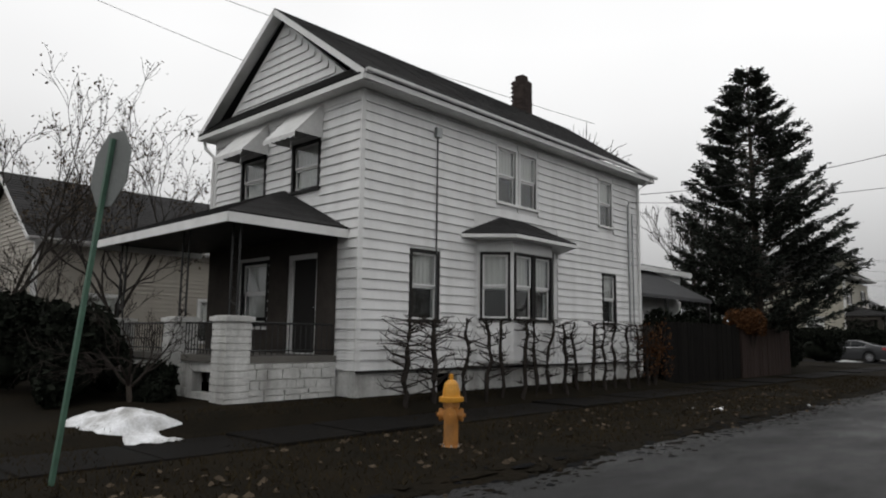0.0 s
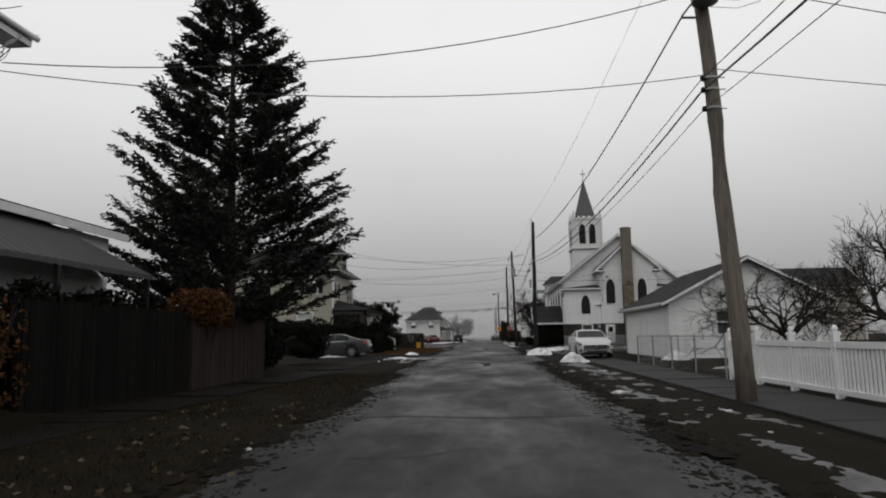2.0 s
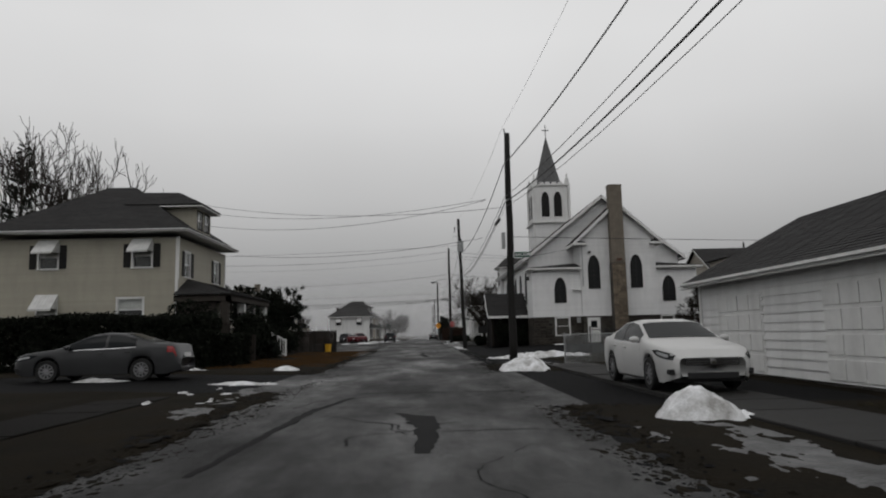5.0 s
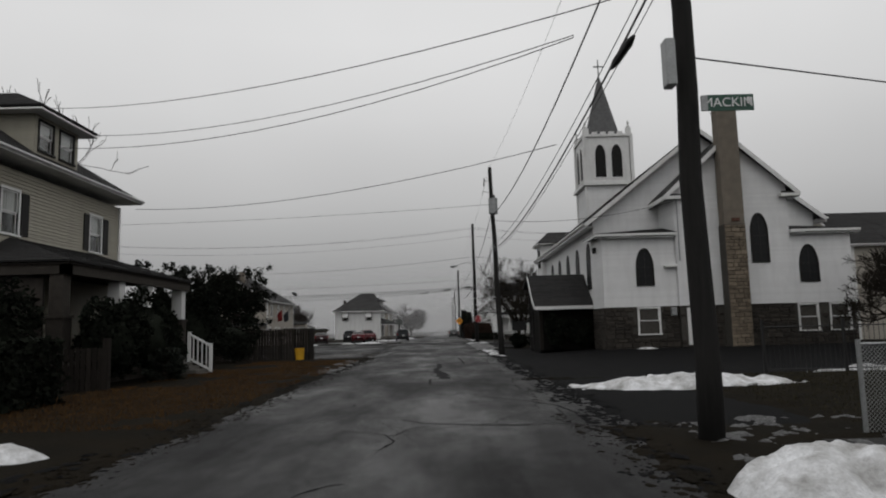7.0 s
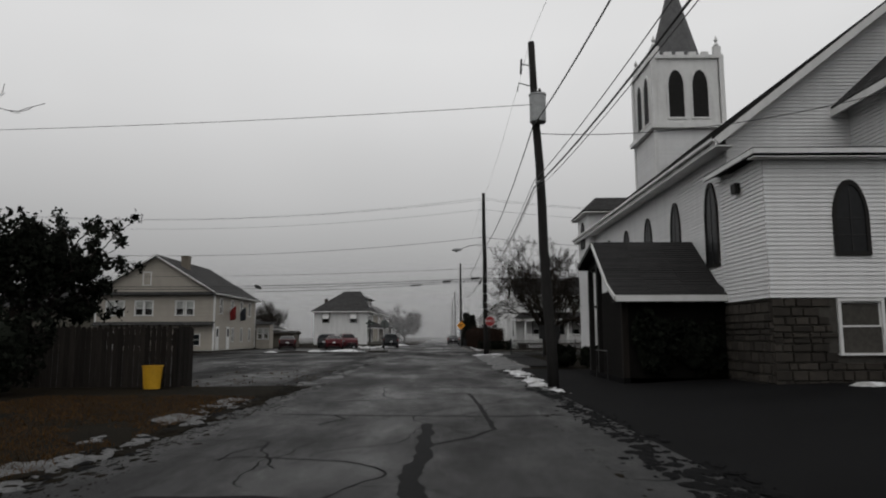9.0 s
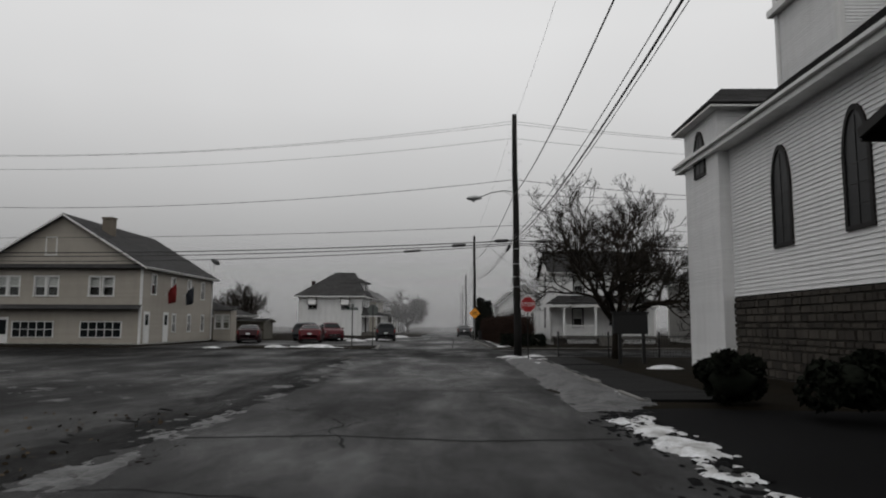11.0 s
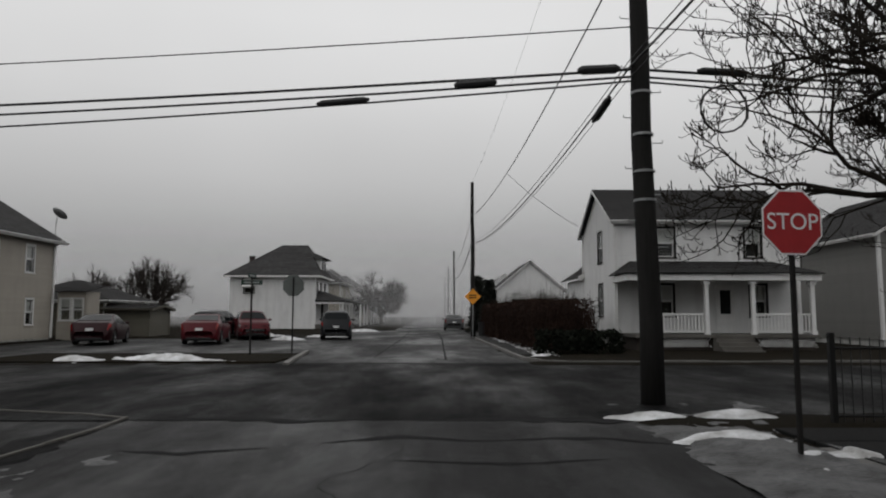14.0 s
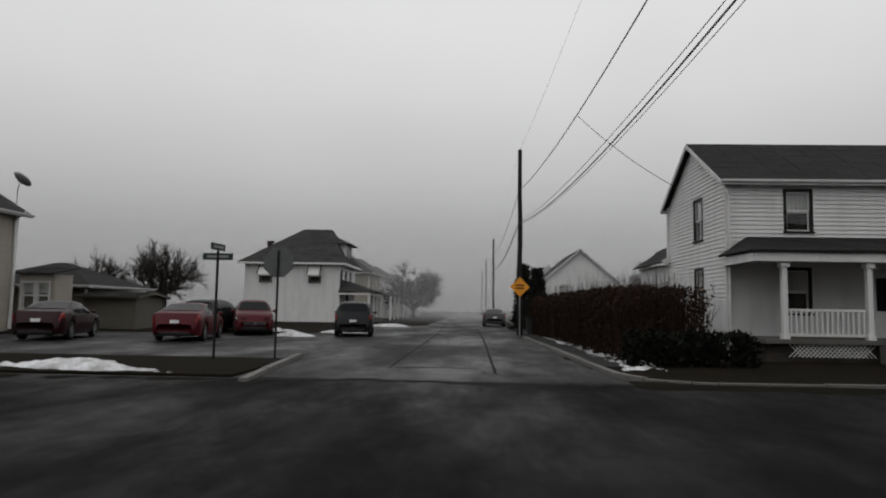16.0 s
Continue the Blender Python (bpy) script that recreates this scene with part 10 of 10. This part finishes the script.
seam("road_crack", [(-2.3, 50.1), (-0.6, 49.95), (1.1, 49.8)], 0.10, 5, CRK)
seam("road_crack", [(-2.44, 49.1), (-2.92, 46.6), (-3.05, 44.3), (-3.2, 41.0)], (0.12, 0.2, 0.14, 0.1), 6, CRK)
seam("tar_patch", [(-1.39, 46.0), (-0.95, 45.2), (-0.84, 44.0), (-0.9, 42.0)], (0.1, 0.5, 0.35, 0.2), 7, "black ragged tar patch worn into the street")
seam("road_crack", [(-4.1, 84.0), (-2.88, 83.8), (-2.0, 83.65), (0.41, 83.5), (1.4, 83.7)], 0.07, 8, CRK)
seam("road_crack", [(-0.18, 88.4), (-0.06, 85.2), (-0.02, 81.8), (-0.45, 80.9), (-0.94, 80.3)], 0.07, 9, CRK)
seam("road_crack", [(-3.1, 89.2), (-2.72, 90.0), (-2.36, 90.74), (-0.92, 90.41), (1.2, 90.3)], (0.05, 0.07, 0.1, 0.09, 0.05), 12, CRK)
seam("road_crack", [(-4.0, 86.0), (-2.8, 86.6), (-1.34, 86.95), (-0.2, 86.7)], (0.05, 0.1, 0.08, 0.04), 13, CRK)
seam("road_crack", [(-1.94, 88.0), (-1.0, 88.2), (-0.18, 88.4)], 0.05, 10, CRK)
seam("road_crack", [(-2.88, 83.8), (-2.58, 83.2), (-2.9, 82.4)], 0.06, 11, CRK)
for k, (y, xa, xb) in enumerate(((34.5, -4.4, -0.6), (29.0, -2.0, 1.3), (23.5, -3.6, 0.9), (97.5, -4.5, 1.4), (104.0, -2.2, 1.2), (110.5, -4.6, 0.2))):
    seam("road_crack", [(xa, y), ((xa * 2 + xb) / 3, y + 0.25), ((xa + 2 * xb) / 3, y - 0.15), (xb, y + 0.1)], 0.06, 20 + k, CRK)
JNT = "broken dark joint where the two streets meet"
seam("road_joint", [(-4.7, 118.2), (-3.9, 118.05), (-3.1, 118.35)], (0.03, 0.16, 0.03), 30, JNT, ragged=1.0)
seam("road_joint", [(-2.6, 118.6), (-1.7, 119.0), (-0.6, 118.75), (0.6, 118.95), (1.5, 118.5)], (0.02, 0.22, 0.08, 0.2, 0.04), 32, JNT, ragged=1.0)
seam("road_joint", [(-1.7, 117.7), (-0.6, 117.5), (0.5, 117.75)], (0.02, 0.12, 0.02), 36, JNT, ragged=1.0)
seam("road_joint", [(-5.4, 120.3), (-4.3, 120.45), (-3.2, 120.2), (-2.3, 120.35)], (0.1, 0.3, 0.2, 0.04), 33, JNT, 0.008, 1.0)
seam("road_joint", [(-1.5, 120.25), (-0.2, 120.4), (1.0, 120.2), (2.1, 120.35)], (0.04, 0.3, 0.35, 0.1), 35, JNT, 0.008, 1.0)
seam("road_joint", [(-5.5, 131.2), (-3.3, 131.32), (-0.9, 131.1), (1.6, 131.25)], 0.3, 34, JNT, 0.008, 0.9)
# the darker asphalt of the yard laid over the street's edge
seam("yard_edge", [(-5.4, 90.8), (-5.5, 96.0), (-5.35, 102.0), (-5.2, 107.5), (-5.4, 111.5), (-5.7, 115.5), (-5.8, 119.6)], (0.5, 1.1, 1.3, 1.7, 1.5, 0.9, 0.5), 37, "ragged dark wet gutter between the lot and the street", 0.005, 0.5, ASPHALT_X)
seam("road_joint", [(-5.2, 131.4), (-2.5, 131.3), (1.7, 131.4)], 0.12, 31, "broken dark joint where the two streets meet", ragged=0.8)
for x, y0, y1, k in ((-3.3, 134.0, 172.0, 40), (-0.9, 133.0, 168.0, 41)):
    seam("road_joint", [(x, y0), (x + 0.1, (y0 + y1) / 2), (x - 0.05, y1)], 0.06, k, "long dark seam between two strips of asphalt")
seam("tar_patch", [(-3.2, 134.2), (-2.1, 134.4), (-1.2, 134.3)], 0.14, 43, "black ragged tar patch worn into the street")


def crazing():
    """Hairline cracks wandering over both lanes."""
    rng = random.Random(58)
    v, f = [], []
    for k in range(150):
        x, y = rng.uniform(-4.6, 1.3), rng.choice((rng.uniform(8, 118), rng.uniform(30, 112), rng.uniform(132, 165)))
        a = rng.choice((0.0, math.pi / 2, math.pi / 2)) + rng.uniform(-0.5, 0.5)
        w = rng.uniform(0.008, 0.028)
        for i in range(rng.randint(8, 34)):
            if not -4.8 < x < 1.45:
                break
            a += rng.uniform(-0.45, 0.45)
            nx, ny = x + 0.14 * math.cos(a), y + 0.14 * math.sin(a)
            dx, dy = -math.sin(a) * w * rng.uniform(0.3, 1.0), math.cos(a) * w * rng.uniform(0.3, 1.0)
            o = len(v)
            v += [(x - dx, y - dy, 0.0035), (x + dx, y + dy, 0.0035), (nx + dx, ny + dy, 0.0035), (nx - dx, ny - dy, 0.0035)]
            f.append((o, o + 3, o + 2, o + 1))
            x, y = nx, ny
    tagged(soup("crack_web", v, f, TAR), "fine dark cracks webbed over the wet asphalt", "road crack", kind="stuff")


crazing()


# ---- mist lying over the far end of the street ----
# Part-transparent upright sheets standing in for haze; opacity fades with height.
def mist(y, dens, half):
    m = bpy.data.materials.get("mist") or bpy.data.materials.new("mist")
    if not m.use_nodes:
        m.use_nodes = True
        n, l = m.node_tree.nodes, m.node_tree.links
        n.remove(n["Principled BSDF"])
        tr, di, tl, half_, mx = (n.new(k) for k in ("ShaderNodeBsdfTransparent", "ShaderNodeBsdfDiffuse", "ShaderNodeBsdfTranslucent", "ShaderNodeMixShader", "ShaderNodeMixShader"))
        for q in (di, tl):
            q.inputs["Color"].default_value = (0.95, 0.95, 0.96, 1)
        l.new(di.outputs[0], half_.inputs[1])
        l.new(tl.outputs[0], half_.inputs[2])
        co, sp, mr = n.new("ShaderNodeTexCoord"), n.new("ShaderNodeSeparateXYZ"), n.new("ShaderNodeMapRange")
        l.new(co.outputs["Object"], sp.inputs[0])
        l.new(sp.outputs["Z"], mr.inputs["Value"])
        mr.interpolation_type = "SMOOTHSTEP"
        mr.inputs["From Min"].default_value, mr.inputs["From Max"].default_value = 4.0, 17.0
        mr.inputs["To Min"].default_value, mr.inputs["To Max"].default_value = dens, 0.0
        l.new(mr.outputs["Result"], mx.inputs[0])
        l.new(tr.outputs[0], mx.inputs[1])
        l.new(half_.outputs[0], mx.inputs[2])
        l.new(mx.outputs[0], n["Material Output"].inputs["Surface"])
    ob = soup("mist", [(-half, y, -0.5), (half, y, -0.5), (half, y + 2, 18.0), (-half, y + 2, 18.0)], [(0, 1, 2, 3)], m)
    tagged(ob, "thin grey winter mist across the street", "mist", kind="stuff")


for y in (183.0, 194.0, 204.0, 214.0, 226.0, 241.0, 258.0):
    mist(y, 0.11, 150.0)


def grass_sheet(name, label, x0, x1, y0, y1, material, thresh, seed, blades=9000, bh=0.06):
    """Tufts of dead grass and leaf litter over a strip."""
    rng = np.random.default_rng(seed)
    P, out = [], []
    tries = 0
    while len(P) < blades and tries < blades * 6:
        tries += 1
        x, y = rng.uniform(x0, x1), rng.uniform(y0, y1)
        if noise.noise((x * 0.5, y * 0.35, seed)) + 0.3 * noise.noise((x * 2, y * 2, seed)) < thresh or outside(x, y) < 0.25:
            continue
        P.append((x, y, ground_height(x, y)))
    P = np.array(P)
    n = len(P)
    a = rng.uniform(0, 2 * math.pi, n)
    h = bh * rng.uniform(0.4, 1.5, n)
    w = 0.006 * rng.uniform(0.6, 1.6, n)
    lean = rng.normal(size=(n, 2)) * bh * 0.8
    v = np.zeros((n, 3, 3))
    v[:, 0] = P + np.stack([np.cos(a) * w, np.sin(a) * w, np.full(n, -0.01)], 1)
    v[:, 1] = P - np.stack([np.cos(a) * w, np.sin(a) * w, np.full(n, 0.01)], 1)
    v[:, 2] = P + np.stack([lean[:, 0], lean[:, 1], h], 1)
    ob = np_mesh(name, v.reshape(-1, 3), np.arange(3 * n).reshape(-1, 3), material)
    tagged(ob, label, "grass", kind="stuff")


def litter(name, label, x0, x1, y0, y1, n, material, size, seed):
    rng = np.random.default_rng(seed)
    P = []
    while len(P) < n:
        x, y = rng.uniform(x0, x1), rng.uniform(y0, y1)
        if noise.noise((x * 0.9, y * 0.6, seed)) + rng.uniform(-0.5, 0.5) < 0.0:
            continue
        P.append((x, y, max(0.0, ground_height(x, y)) + 0.015))
    v, f = leaf_quads(P, size, 1.3, rng, 0.92)
    tagged(np_mesh(name, v, f, material), label, "leaf litter", kind="stuff")


grass_sheet("dead_lawn", "straw-coloured dead lawn before the yellow house", -10.2, -5.0, 63, 87, STRAW, -0.25, 1, 42000, 0.05)
grass_sheet("garage_lawn", "short dull winter lawn inside the garage fence", 5.9, 9.5, 31, 45, LAWN, -0.9, 3, 16000, 0.05)
grass_sheet("verge_grass", "damp brown verge grass beside the hydrant", -9.0, -3.3, 3.5, 36, GRASSBLADE, -0.3, 2, 34000, 0.06)
grass_sheet("church_lawn", "short dull winter lawn behind the chain-link fence", 4.9, 16.0, 58.6, 71.6, LAWN, -0.9, 4, 30000, 0.05)
litter("fallen_leaves", "scattered wet fallen leaves on the verge", -6.2, -3.2, 4, 26, 460, LEAFDRY, 0.035, 5)
litter("street_litter_leaves", "scattered wet fallen leaves by the lot", -9.5, -5.0, 90, 100, 260, LEAFDRY, 0.03, 6)


def edge_grit(name, label, y0, y1, n, material, seed, reach=0.75, line=None):
    """Ragged flakes of mud and turf spilled over the broken edge of the asphalt."""
    rng = np.random.default_rng(seed)
    v, f = [], []
    count = 0
    while count < n:
        x = rng.uniform(1.0, 2.9) if rng.random() < 0.4 else rng.uniform(-6.6, -2.6)
        y = rng.uniform(y0, y1)
        d = outside(x, y) + 0.3 * noise.noise((x * 1.1, y * 0.7, 3.0)) if line is None else x - line + 0.3 * noise.noise((x * 1.1, y * 0.7, 3.0))
        if abs(d + 0.12) > reach * rng.random() ** 1.6:
            continue
        r = 0.03 + 0.12 * rng.random() ** 3
        a0, st = rng.uniform(0, 6.28), rng.uniform(1.0, 2.4)
        z = (max(ground_height(x, y), -0.012) if line is None else 0.0) + 0.014
        k = len(v)
        v.append((x, y, z + 0.006))
        for i in range(7):
            q = r * rng.uniform(0.5, 1.25)
            v.append((x + q * math.cos(a0 + i * 0.898), y + q * st * math.sin(a0 + i * 0.898), z - 0.012))
        f += [(k, k + 1 + i, k + 1 + (i + 1) % 7) for i in range(7)]
        count += 1
    tagged(soup(name, v, f, material), label, "dirt", kind="stuff")


edge_grit("mud_flakes", "dark mud and turf crumbs along the broken road edge", 4.0, 97.0, 6500, GRASS, 501, 0.6)
edge_grit("asphalt_crumbs", "loose asphalt crumbs along the broken road edge", 4.0, 97.0, 2600, ASPHALT_LOT, 502, 0.6)
edge_grit("lot_crumbs", "black asphalt crumbs where the lot meets the street", 61.0, 101.0, 1500, ASPHALT_LOT, 503, 0.5, 2.0)
